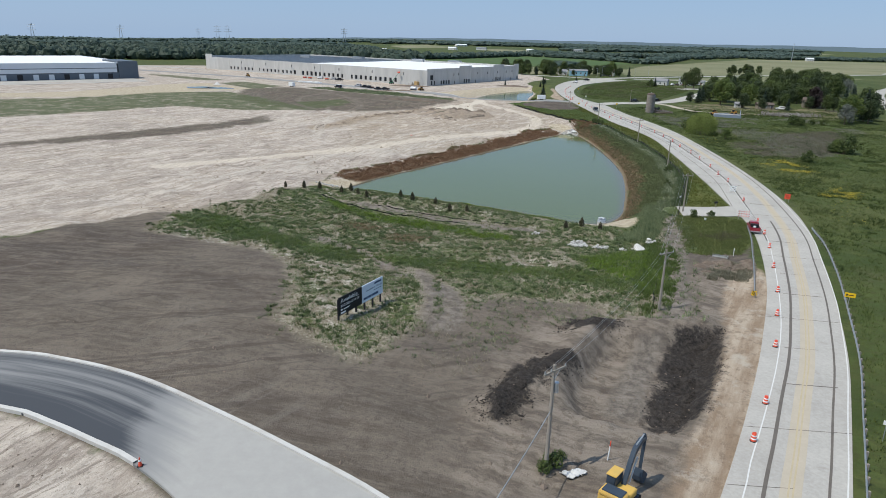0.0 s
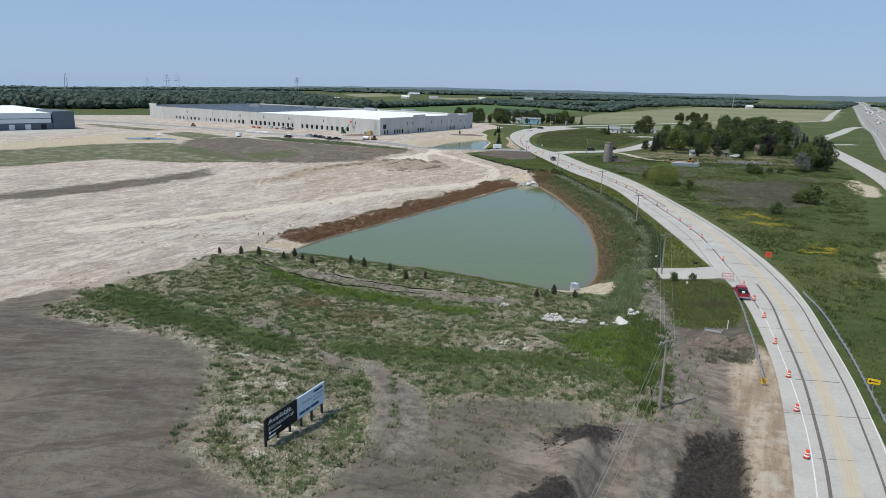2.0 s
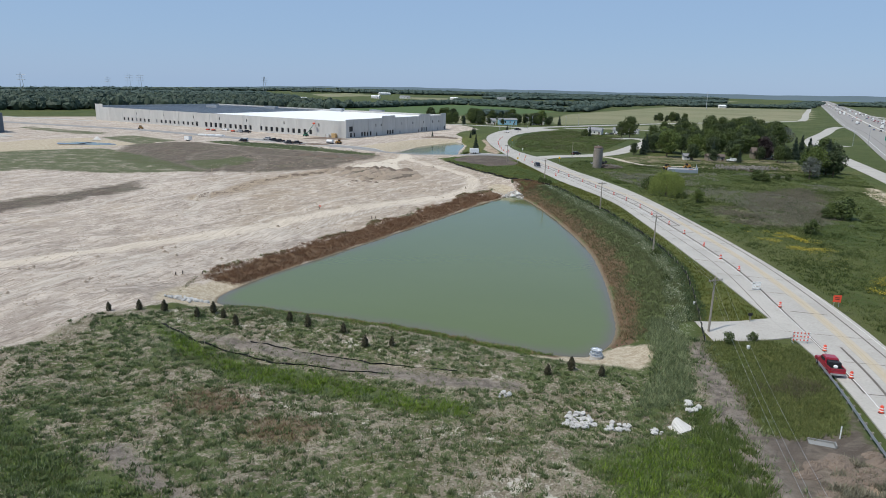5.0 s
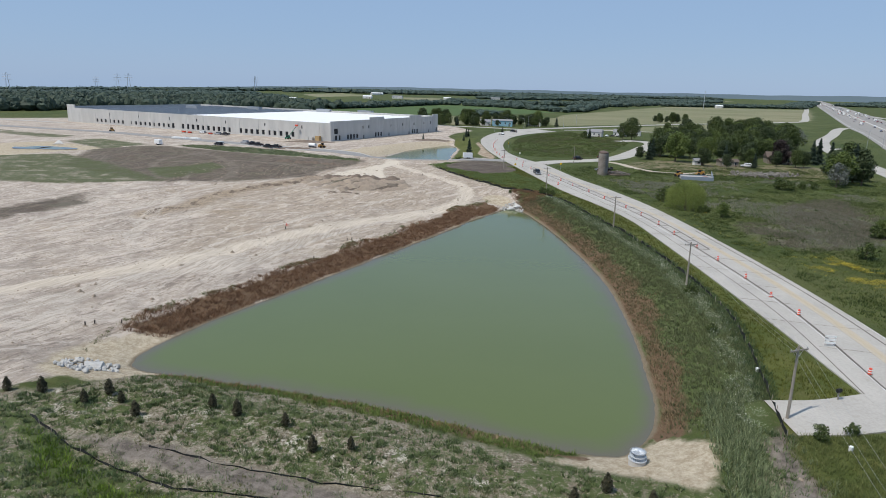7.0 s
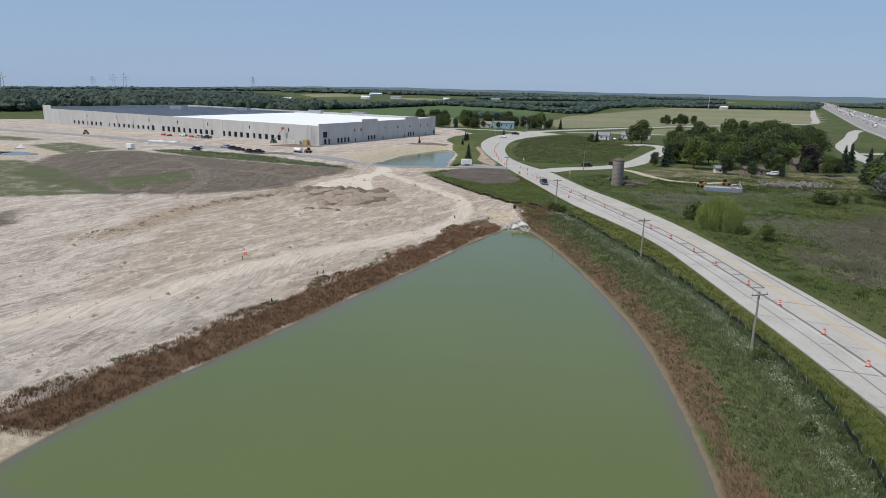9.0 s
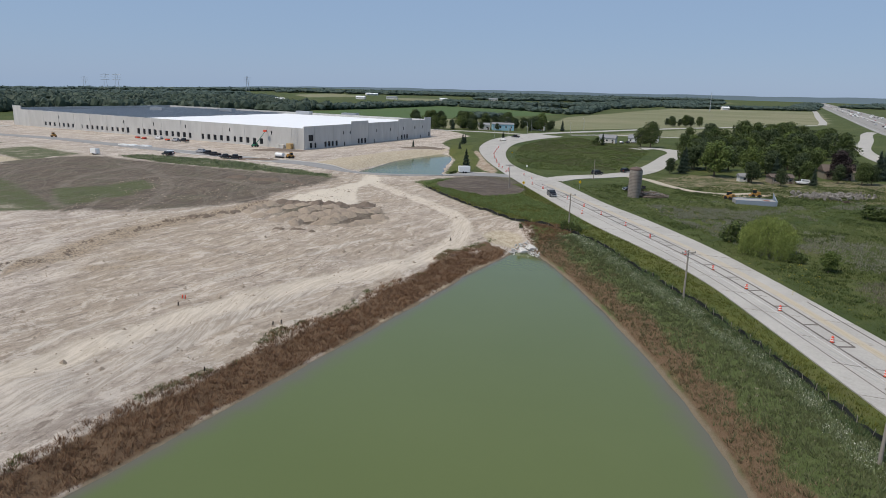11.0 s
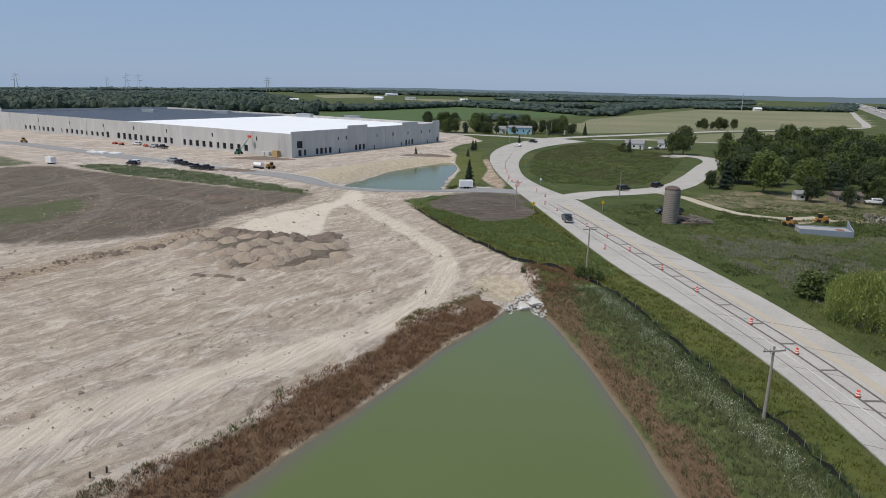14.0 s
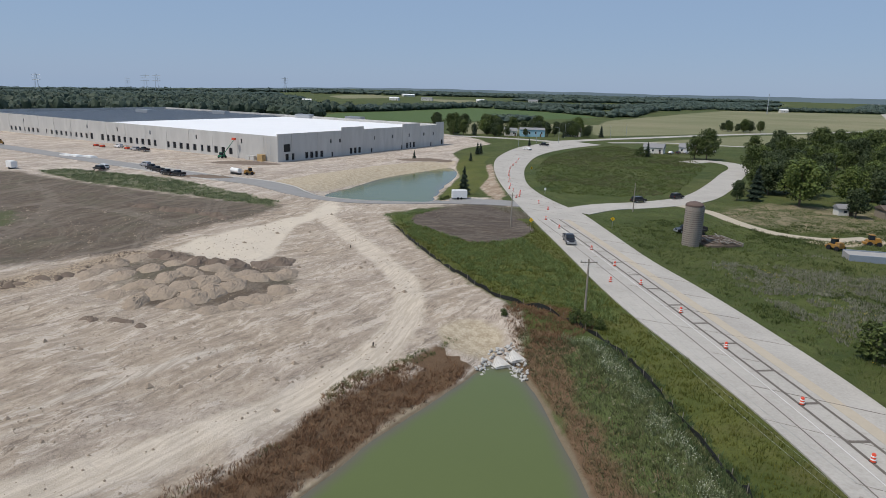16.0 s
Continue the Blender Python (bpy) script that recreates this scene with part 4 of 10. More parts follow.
zone["bare"] = np.maximum.reduce([
    inside(PATH, gx, gy) - 0.3, 0.9 - line_dist(DITCH, gx, gy), inside(PALE_STRIP, gx, gy), inside(STRIP, gx, gy) - 0.6,
    inside([(14.8, 53.9), (19.6, 64.5), (22.8, 70), (26.3, 69.8), (22.6, 62.5), (18.5, 53)], gx, gy) - 0.4])
zone["dug"] = np.maximum.reduce([inside([(1, 48), (6, 60), (11, 71), (20, 77), (31, 77), (36, 92), (44, 100), (45, 92), (34, 74), (22, 50), (12, 33), (2, 36)], gx, gy), 1.0 - line_dist([(5.7, 51), (4, 47.4), (3.3, 44.4), (3.4, 40.9)], gx, gy)])
zone["moist"] = np.maximum(inside([(-80, 74), (-72, 92), (-62, 100), (-48, 104), (-40, 97), (-44, 91), (-50, 84), (-60, 74)], gx, gy) + 2, inside([(-36, 82), (-24, 80), (-22, 74), (-36, 75)], gx, gy)) - 1
zone["moist"] = np.maximum(zone["moist"], inside(SPOIL, gx, gy) + 2)
zone["wet"] = np.minimum(0.35 + pond_in, 3.0)
BLANKET = [(22, 128.5), (27, 130.5), (31, 131), (36, 133), (39.5, 128), (36.6, 122.4), (34.4, 121), (31.6, 124), (27.2, 126)]
zone["weeds"] = np.minimum(zone["weeds"], -inside(BLANKET, gx, gy) - 0.3)
zone["sand"] = np.maximum.reduce([zone["sand"], inside(BLANKET, gx, gy)])
field_a = inside([(167, 646), (209, 667), (278, 706), (400, 757), (512, 816), (560, 860), (700, 1060), (980, 1480), (800, 1460), (660, 1475), (411, 1125), (250, 895), (190, 740)], gx, gy)
field_b = inside([(176, 594), (232, 581), (330, 640), (440, 715), (400, 742), (300, 690)], gx, gy)
field_c = inside([(76, 640), (130, 660), (190, 720), (215, 800), (90, 790)], gx, gy)
strips = [inside(q, gx, gy) for q in ([(-171, 1968), (-80, 2372), (28, 1981), (-103, 1649)], [(71, 1871), (204, 1812), (283, 1709), (125, 1456)], [(221, 1766), (308, 1625), (275, 1344), (196, 1393)], [(900, 2500), (1500, 2700), (1300, 2350), (800, 2250)])]
zone["straw"] = np.maximum.reduce([field_a, field_b, field_c, *strips])
zone["crop"] = np.maximum.reduce([inside([(-49, 885), (3, 992), (140, 1242), (231, 1135), (270, 985), (144, 844), (75, 800), (-16, 715)], gx, gy), inside([(-460, 640), (-330, 720), (-330, 800), (-560, 700)], gx, gy),
                                  inside([(300, 1400), (420, 1380), (600, 1640), (380, 1700)], gx, gy)])
# small bumps, none under the pavements
rng = np.random.default_rng(3)
rough_amp = np.clip(-road_in * 0.1, 0, 1) * np.where(pond_in > -1, 0.15, 1.0) * np.where((gy < 420) & (np.abs(gx) < 260), 1.0, 0.0)
lane_d = np.full(gx.shape, 99.0)
for pts, width in LANES.values():
    lane_d = np.minimum(lane_d, line_dist(pts, gx, gy) - width / 2)
rough_amp = rough_amp * np.clip((lane_d - 0.5) / 4, 0, 1)
for k in range(28):
    a, wl = rng.uniform(0, 2 * math.pi), rng.uniform(2.4, 16)
    gz += rough_amp * 0.0062 * wl ** 0.75 * np.sin((gx * math.cos(a) + gy * math.sin(a)) * 2 * math.pi / wl + rng.uniform(0, 6.3))
near = (np.abs(gx) < 130) & (gy < 430)
gz += np.where(near, rng.normal(0, 0.045, gx.size) * (1 + 1.2 * np.clip(zone["dug"] / 3 + 0.5, 0, 1)), 0) * rough_amp + rng.normal(0, 0.22, gx.size) * np.clip(zone["dark"] + 0.6, 0, 1)
gz += np.clip(zone["ridge"], 0, 2) * (0.10 + rng.normal(0, 0.07, gx.size))
gz = np.where((road_in > -0.5) | (lane_d < 0.4), gz - 0.06, gz)
cols = len(lines(-62, 100, 0.85, -4800, 4800))
rws = gx.size // cols
idx = (np.arange(rws - 1)[:, None] * cols + np.arange(cols - 1)[None]).ravel()
ground_faces = np.stack([idx, idx + 1, idx + cols + 1, idx + cols], 1)
me = bpy.data.meshes.new("ground")
me.vertices.add(gx.size)
me.vertices.foreach_set("co", np.stack([gx, gy, gz], 1).astype(np.float32).ravel())
me.loops.add(ground_faces.size)
me.loops.foreach_set("vertex_index", ground_faces.astype(np.int32).ravel())
me.polygons.add(len(ground_faces))
me.polygons.foreach_set("loop_start", (np.arange(len(ground_faces)) * 4).astype(np.int32))
me.update()
me.shade_smooth()
for key, v in zone.items():
    me.attributes.new(key, "FLOAT", "POINT").data.foreach_set("value", np.clip(v, -12, 12).astype(np.float32))
me.materials.append(GROUND)
tagged(new("ground", me), "pale graded building land, brown soil and green meadow", "ground", kind="structure")


X_LINES, Y_LINES = lines(-62, 100, 0.85, -4800, 4800), lines(28, 330, 0.85, -900, 4900, 1.06)
GRID_Z = gz.reshape(len(Y_LINES), len(X_LINES))


def on_ground(x, y):
    """The height of the ground sheet itself, bumps and all."""
    x, y = np.asarray(x, float), np.asarray(y, float)
    i = np.clip(np.searchsorted(X_LINES, x) - 1, 0, len(X_LINES) - 2)
    j = np.clip(np.searchsorted(Y_LINES, y) - 1, 0, len(Y_LINES) - 2)
    u = (x - X_LINES[i]) / (X_LINES[i + 1] - X_LINES[i])
    v = (y - Y_LINES[j]) / (Y_LINES[j + 1] - Y_LINES[j])
    return (GRID_Z[j, i] * (1 - u) + GRID_Z[j, i + 1] * u) * (1 - v) + (GRID_Z[j + 1, i] * (1 - u) + GRID_Z[j + 1, i + 1] * u) * v


def ground_z(x, y):
    return float(on_ground(x, y))


def pool(name, outline, level, label):
    """A sheet of water; shore runs from 0 in the middle to 1 at the bank."""
    p = np.array(outline)
    c = p.mean(0)
    d = p - c
    r = np.hypot(d[:, 0], d[:, 1])
    rings = [c + d * ((r + k) / r)[:, None] for k in (2.0, 0.0, -1.6, -4.5, -9.0)]
    n = len(p)
    verts = [(x, y, level) for ring in rings for x, y in ring] + [(*c, level)]
    faces = [(k * n + i, k * n + (i + 1) % n, (k + 1) * n + (i + 1) % n, (k + 1) * n + i) for k in range(4) for i in range(n)]
    faces += [(4 * n + i, 4 * n + (i + 1) % n, 5 * n) for i in range(n)]
    ob = raw(name, verts, [f[::-1] for f in faces], WATER_MAT, label=label, category="pond", kind="structure")
    if ob.data.polygons[0].normal.z < 0:
        ob.data.flip_normals()
    ob.data.attributes.new("shore", "FLOAT", "POINT").data.foreach_set("value", np.repeat([1.0, 0.95, 0.55, 0.15, 0.0, 0.0], [n, n, n, n, n, 1]).astype(np.float32))
    return ob


pool("water", POND, WATER, "green silty retention pond, still, with earth banks")
pool("water", loop([(-150, 397.5), (-140, 398), (-128, 394), (-124, 389), (-131, 386.5), (-138, 389), (-146, 388)]), 0.14, "shallow grey-blue puddle on the building site")
pool("water", POND_B, -2.2, "small blue-green pond beside the site road")

# ---- pavements ----
main_road = ribbon("road", RL, RR, CONCRETE, 0.10, label="curved pale concrete road with tarred joints", category="road", kind="structure")
LINE_Y = curve([(10, 12), (19, 28.5), (26.6, 42), (29.7, 47.3), (34, 54.9), (39.2, 64), (43.9, 73.2), (49.4, 84.6), (56, 100), (62.5, 116), (68.5, 138), (73.1, 160), (75.9, 179),
                (78.3, 202), (80.2, 222), (81, 240), (80.3, 262), (79, 289), (77.2, 318), (75.5, 343)], 2.0)
LINE_E = curve([(4, 10), (15.5, 30), (22.7, 41.3), (25.2, 45.7), (29.4, 52.6), (35.3, 62.7), (40.7, 73), (46, 84.7), (52.5, 100.3), (58.1, 115.5), (64.2, 140), (68.7, 160),
                (71.3, 179), (73.5, 202), (75.2, 222), (75.8, 240), (75.4, 262), (74.2, 289), (72.5, 321), (71, 343)], 2.0)
stripe("edge_line", LINE_E, 0.11, WHITE_LINE, 0.125, main_road, "white edge line")
stripe("centre_wear", LINE_Y, 1.5, plain("worn_yellow_ghost", (0.445, 0.385, 0.300), 0.8, 0.6, 0.18), 0.114, main_road, "faded yellow band of scraped paint")
for shift in (-0.16, 0.16):
    stripe("centre_line", LINE_Y[:112], 0.13, YELLOW_LINE, 0.122, main_road, "worn yellow centre line", shift)
stripe("edge_line", LINE_Y[:80], 0.11, WHITE_LINE, 0.125, main_road, "white edge line", 3.75)
stripe("joint", LINE_Y[:62], 0.30, TAR, 0.119, main_road, "dark tarred joint", -1.75)
stripe("joint", LINE_Y[:110], 0.20, TAR, 0.119, main_road, "dark tarred joint", 2.55)
stripe("joint", LINE_W[58:], 0.32, TAR, 0.119, main_road, "dark tarred joint", 0.0)
stripe("joint", LINE_W[104:], 0.32, TAR, 0.119, main_road, "dark tarred joint", 2.25)
stripe("joint", LINE_W[70:], 0.12, TAR, 0.119, main_road, "thin dark joint", -2.9)
for k in range(104, len(LINE_W) - 3, 4):
    a, b = offset(LINE_W, 0.0)[k], offset(LINE_W, 2.25)[k]
    ribbon("cross_joint", np.array([a, b]) + (0, -0.22), np.array([a, b]) + (0, 0.22), TAR, 0.121, 0.01, 1, main_road, "short dark cross joint")
joint_rng = random.Random(2)
for k in range(8, N_ROAD - 8, 4):
    a, b = RL[k], RR[k]
    d = (RR[k + 1] - RR[k]) / np.hypot(*(RR[k + 1] - RR[k])) * (0.03 if k % 12 else 0.07)
    f0, f1 = (0.0, 1.0) if k % 12 == 8 else (joint_rng.uniform(0, 0.4), joint_rng.uniform(0.5, 1.0))
    p, q = a + (b - a) * f0, a + (b - a) * f1
    ribbon("slab_joint", np.stack([p + (q - p) * t for t in (0, 0.5, 1)]) - d, np.stack([p + (q - p) * t for t in (0, 0.5, 1)]) + d, TAR, 0.117, 0.01, 1, main_road)


def road(name, pts, width, mat, up=0.09, label="", step=4.0, across=2):
    c = curve(pts, step)
    return ribbon(name, offset(c, -width / 2), offset(c, width / 2), mat, up, 0.3, across, label=label, category="road", kind="structure")


road("road", LANES["loop"][0], LANES["loop"][1], CONCRETE, 0.088, "pale concrete loop road round a grass island")
road("road", LANES["east"][0], LANES["east"][1], CONCRETE, 0.085, "pale concrete country road between fields")
road("road", LANES["west"][0], LANES["west"][1], CONCRETE, 0.082, "pale concrete country road towards farmland")
road("road", LANES["service"][0], LANES["service"][1], CONCRETE, 0.082, "narrow pale service road")
road("driveway", LANES["drive"][0], LANES["drive"][1], CONCRETE, 0.093, "pale gravel drive off the road", 1.5)
site_road = road("road", *LANES["site"],
                 plain("grey_site_asphalt", (0.265, 0.258, 0.248), 0.8, 0.3, 0.3), 0.09, "grey asphalt site road with pale kerbs")
road("road", LANES["far"][0], LANES["far"][1], CONCRETE, 0.08, "pale far access road")
DIRT_TRACK = plain("pale_dirt_track", (0.43, 0.375, 0.29), 0.95, 0.4, 0.2)
road("driveway", LANES["farm"][0], LANES["farm"][1], DIRT_TRACK, 0.07, "pale dirt farm drive", 2.0)

# the motorway and its slip roads
MW_L = resample(curve([(150, 190), (190, 252), (222, 302), (286, 397), (424, 598), (556, 800), (1125, 1637), (3300, 4840)], 20), 160)
MW_R = resample(curve([(210, 182), (260, 262), (300, 318), (380, 432), (505, 620), (632, 806), (1205, 1640), (3380, 4840)], 20), 160)
motorway = ribbon("motorway", MW_L, MW_R, plain("motorway_concrete", (0.285, 0.268, 0.245), 0.85, 0.05, 0.2), 0.12, 0.4, 8, label="wide concrete motorway with many lanes", category="motorway", kind="structure")
road("road", *LANES["slip"], CONCRETE, 0.10, "pale concrete slip road beside the motorway", 6)
for f0, f1, name, mat, up, label in ((0.485, 0.515, "median", KERB, 0.75, "pale concrete median barrier"), (0.05, 0.056, "edge_line", WHITE_LINE, 0.135, "white edge line"), (0.94, 0.946, "edge_line", WHITE_LINE, 0.135, "white edge line"),
                                     (0.455, 0.461, "edge_line", YELLOW_LINE, 0.135, "yellow edge line"), (0.54, 0.546, "edge_line", YELLOW_LINE, 0.135, "yellow edge line"), (0.16, 0.20, "lane_wear", TAR, 0.128, "dark worn lane"), (0.72, 0.76, "lane_wear", TAR, 0.128, "dark worn lane")):
    w = (0.2 if "wear" in name else 1.0)
    ribbon(name, MW_L + (MW_R - MW_L) * f0, MW_L + (MW_R - MW_L) * (f0 + (f1 - f0) * w), mat, up, 0.7 if name == "median" else 0.01, 1, motorway, label)
road("road", [(533, 838), (600, 930), (740, 1135), (980, 1480), (1650, 2460)], 9, CONCRETE, 0.10, "pale frontage road far off", 30)
road("road", [(780, 1000), (912, 1228), (1650, 2310)], 14, CONCRETE, 0.10, "pale far carriageway", 30)
road("road", [(288, 452), (300, 452), (310, 456)], 7, CONCRETE, 0.09, "short concrete stub of a new road")

# the new curved street with its white kerbs
OUTER = curve([(-100, 62), (-70, 62), (-43, 58.2), (-35.3, 56.3), (-26.8, 53), (-17.6, 47.8), (-11.1, 43.9), (-3.7, 39.1), (6, 31), (14, 20)], 1.5)
INNER = curve([(-100, 50), (-70, 50.5), (-50, 50.5), (-36.2, 47.8), (-31.4, 45.9), (-26.6, 43.5), (-22.2, 41.1), (-16, 36), (-10, 28), (-6, 16)], 1.5)
street = ribbon("street", resample(OUTER, 130), resample(INNER, 130), ASPHALT, 0.16, 0.45, 8, label="new dark asphalt street covered with pale dust", category="street", kind="structure")
co = np.empty(len(street.data.vertices) * 3, np.float32)
street.data.vertices.foreach_get("co", co)
co = co.reshape(-1, 3)
for key, v in (("dust", np.clip((co[:, 0] + 25.0 - 0.15 * (co[:, 1] - 45)) / 8.0, 0, 1.2)), ("u", np.repeat(np.arange(130) * 1.0, 11)), ("v", np.tile([0, 0, 1.2, 2.5, 3.7, 5, 6.2, 7.5, 8.7, 10, 10], 130))):
    street.data.attributes.new(key, "FLOAT", "POINT").data.foreach_set("value", v.astype(np.float32))
for name, line, s in (("kerb", OUTER, 0.18), ("kerb", INNER[INNER[:, 0] < -22.0], -0.18)):
    ribbon(name, offset(line, s - 0.20), offset(line, s + 0.20), KERB, 0.28, 0.5, 1, label="new white concrete kerb", category="kerb", kind="structure")
for s in (-4.4, 4.4):
    c = curve([(-75, 441), (-32, 409), (-9, 395), (6, 378), (18, 368), (31, 365.5), (45, 367.5), (58, 367)], 2)
    c = offset(c, s)
    c = c[8:34] if s > 0 else c[4:]
    ribbon("kerb", offset(c, -0.22), offset(c, 0.22), KERB, 0.24, 0.4, 1, label="pale concrete kerb of the site road", category="kerb", kind="structure")


# ---- warehouses ----
def wall_run(parent, origin, along, out, length, base, top, panels, openings, label):
    """A wall of upright precast panels with openings that go back into the wall. openings: (from, to, low, high) in metres."""
    o, u, w = Vector((*origin, 0)), Vector((*along, 0)), Vector((*out, 0))
    edges = [i * length / panels for i in range(panels + 1)]
    for k, (a, b) in enumerate(zip(edges, edges[1:])):
        hgt = top(k / panels) if callable(top) else top
        inset = 0.015 + 0.05 * (k % 2)
        holes = [h for h in openings if a <= (h[0] + h[1]) / 2 < b]
        us = sorted({a + 0.03, b - 0.03, *[max(a + 0.1, h[0]) for h in holes], *[min(b - 0.1, h[1]) for h in holes]})
        zs = sorted({base, hgt, *[h[2] for h in holes], *[h[3] for h in holes]})
        bm = bmesh.new()
        for x0, x1 in zip(us, us[1:]):
            for z0, z1 in zip(zs, zs[1:]):
                mx, mz = (x0 + x1) / 2, (z0 + z1) / 2
                if not any(h[0] < mx < h[1] and h[2] < mz < h[3] for h in holes):
                    v = [bm.verts.new(o + u * x + w * d + Vector((0, 0, z))) for d in (inset, inset - 0.45) for x, z in ((x0, z0), (x1, z0), (x1, z1), (x0, z1))]
                    for q in ((0, 1, 2, 3), (7, 6, 5, 4), (1, 0, 4, 5), (2, 1, 5, 6), (3, 2, 6, 7), (0, 3, 7, 4)):
                        bm.faces.new([v[i] for i in q])
        bmesh.ops.remove_doubles(bm, verts=bm.verts, dist=0.001)
        bmesh.ops.recalc_face_normals(bm, faces=bm.faces)
        part("wall_panel", bm, PRECAST, parent)
        for h in holes:
            bm = bmesh.new()
            v = [bm.verts.new(o + u * x - w * 0.3 + Vector((0, 0, z))) for x, z in ((h[0] - 0.02, h[2] - 0.02), (h[1] + 0.02, h[2] - 0.02), (h[1] + 0.02, h[3] + 0.02), (h[0] - 0.02, h[3] + 0.02))]
            bm.faces.new(v)
            v2 = [bm.verts.new(q.co - w * 0.08) for q in v]
            bm.faces.new(v2[::-1])
            part("opening", bm, OPENING, parent, "dark unglazed opening")


WB, WT = -0.2, 10.9
C0, UL, UR = Vector((-13.4, 450.5)), Vector((-0.815, 0.579)), Vector((0.579, 0.815))
LEN_L, LEN_R = 238.0, 120.8
warehouse = tagged(new("warehouse"), "long unfinished grey precast warehouse with white roof", "warehouse")
front = []
for k in range(44):
    u = 26 + k * 4.55
    if k % 11 in (10,):
        continue
    if u < 100:
        front.append((u, u + 2.2, WB + 1.3, WB + 4.0))
    elif u < 130:
        front.append((u, u + 2.3, WB + 1.2, WB + 4.2))
    elif u < 205:
        front.append((u, u + 1.9, WB + 1.5, WB + 3.7))
front += [(u, u + 0.9, WB + 6.2, WB + 8.0) for u in (20, 48, 80, 105, 130, 160, 190)]
wall_run(warehouse, C0, UL, -UR, LEN_L - 9, WB, WT - 0.9, 30, front, "")
right = []
for k, base_u in enumerate((4, 15, 43, 86, 118)):
    right += [(base_u + 3.0 * i, base_u + 3.0 * i + 1.9, WB + 0.6, WB + 3.2) for i in range(2 if k in (0,) else 4 if k == 1 else 3)]
right += [(u, u + 1.2, WB + 6.0, WB + 7.6) for u in (30, 36, 60, 74, 88, 101, 110)]
right += [(u, u + 1.1, WB + 0.1, WB + 2.2) for u in (31, 58, 82, 108)]
right += [(3.2, 6.8, WB + 4.0, WB + 7.0), (125, 129, WB + 4.0, WB + 7.0)]
wall_run(warehouse, C0, UR, -UL, LEN_R, WB, lambda f: WT + (1.3 if 0.30 < f < 0.42 or 0.68 < f < 0.76 or f > 0.92 else 0.0), 16, right, "")
wall_run(warehouse, C0 + UL * (LEN_L - 9), UL, -UR, 9, WB, WT + 1.3, 1, [], "")
wall_run(warehouse, C0 + UL * LEN_L, UR, UL, LEN_R, WB, WT, 12, [], "")
wall_run(warehouse, C0 + UR * LEN_R, UL, UR, LEN_L, WB, WT, 24, [], "")


def slab(name, corners, z0, z1, mat, parent, label=""):
    bm = bmesh.new()
    lo = [bm.verts.new((*c, z0)) for c in corners]
    hi = [bm.verts.new((*c, z1)) for c in corners]
    bm.faces.new(hi)
    bm.faces.new(lo[::-1])
    for i in range(len(corners)):
        j = (i + 1) % len(corners)
        bm.faces.new((lo[i], lo[j], hi[j], hi[i]))
    bmesh.ops.recalc_face_normals(bm, faces=bm.faces)
    return part(name, bm, mat, parent, label)


def on_roof(a, b):
    return C0 + UL * a + UR * b


slab("roof", [on_roof(0.6, 0.6), on_roof(118, 0.6), on_roof(118, LEN_R - 0.6), on_roof(0.6, LEN_R - 0.6)], WT - 1.9, WT - 1.35, ROOF, warehouse, "white membrane roof")
slab("roof_deck", [on_roof(118, 0.6), on_roof(LEN_L - 0.6, 0.6), on_roof(LEN_L - 0.6, LEN_R - 0.6), on_roof(118, LEN_R - 0.6)], WT - 2.0, WT - 1.45, ROOF_DARK, warehouse, "dark open steel deck of the unfinished roof")
for k in range(24):
    a = 121 + k * 4.4
    slab("roof_joist", [on_roof(a, 1.5), on_roof(a + 0.5, 1.5), on_roof(a + 0.5, LEN_R - 1.5), on_roof(a, LEN_R - 1.5)], WT - 1.44, WT - 0.85, STEEL, warehouse, "grey steel joist")
for a, b in ((150, 100), (185, 70), (95, 118), (60, 124)):
    slab("roof_unit", [on_roof(a, b), on_roof(a + 12, b), on_roof(a + 12, b + 4), on_roof(a, b + 4)], WT - 1.3, WT + 1.0, STEEL, warehouse, "grey roof unit")

# second warehouse: white upper wall, blue-grey end
D0, DL, DR = Vector((-205.0, 452.0)), Vector((-0.72, -0.69)), Vector((-0.69, 0.72))
hall = tagged(new("warehouse"), "white and blue-grey finished warehouse with white roof", "warehouse")
BLUE_GREY = plain("blue_grey_panel", (0.105, 0.125, 0.150), 0.6, 0.5, 0.15)
WHITE_PANEL = plain("white_panel", (0.62, 0.65, 0.68), 0.6, 0.4, 0.08)
slab("lower_wall", [D0, D0 + DL * 170, D0 + DL * 170 + DR * 0.6, D0 + DR * 0.6], -1, 4.2, BLUE_GREY, hall, "blue-grey lower wall")
slab("upper_wall", [D0 - DR * 0.1 + DL * 13, D0 - DR * 0.1 + DL * 170, D0 + DL * 170 + DR * 0.5, D0 + DL * 13 + DR * 0.5], 4.2, 10.2, WHITE_PANEL, hall, "white upper wall")
slab("wall_band", [D0 - DR * 0.16 + DL * 13, D0 - DR * 0.16 + DL * 170, D0 + DL * 170 + DR * 0.4, D0 + DL * 13 + DR * 0.4], 6.6, 7.0, BLUE_GREY, hall, "blue-grey band")
slab("corner_block", [D0 - DR * 0.4 - DL * 0.2, D0 + DL * 12 - DR * 0.4, D0 + DL * 12 + DR * 30, D0 + DR * 30 - DL * 0.2], -1, 11.0, BLUE_GREY, hall, "tall blue-grey corner block")
slab("end_wall", [D0 + DR * 30, D0 + DR * 120, D0 + DR * 120 + DL * 0.6, D0 + DR * 30 + DL * 0.6], -1, 10.2, BLUE_GREY, hall, "blue-grey end wall")
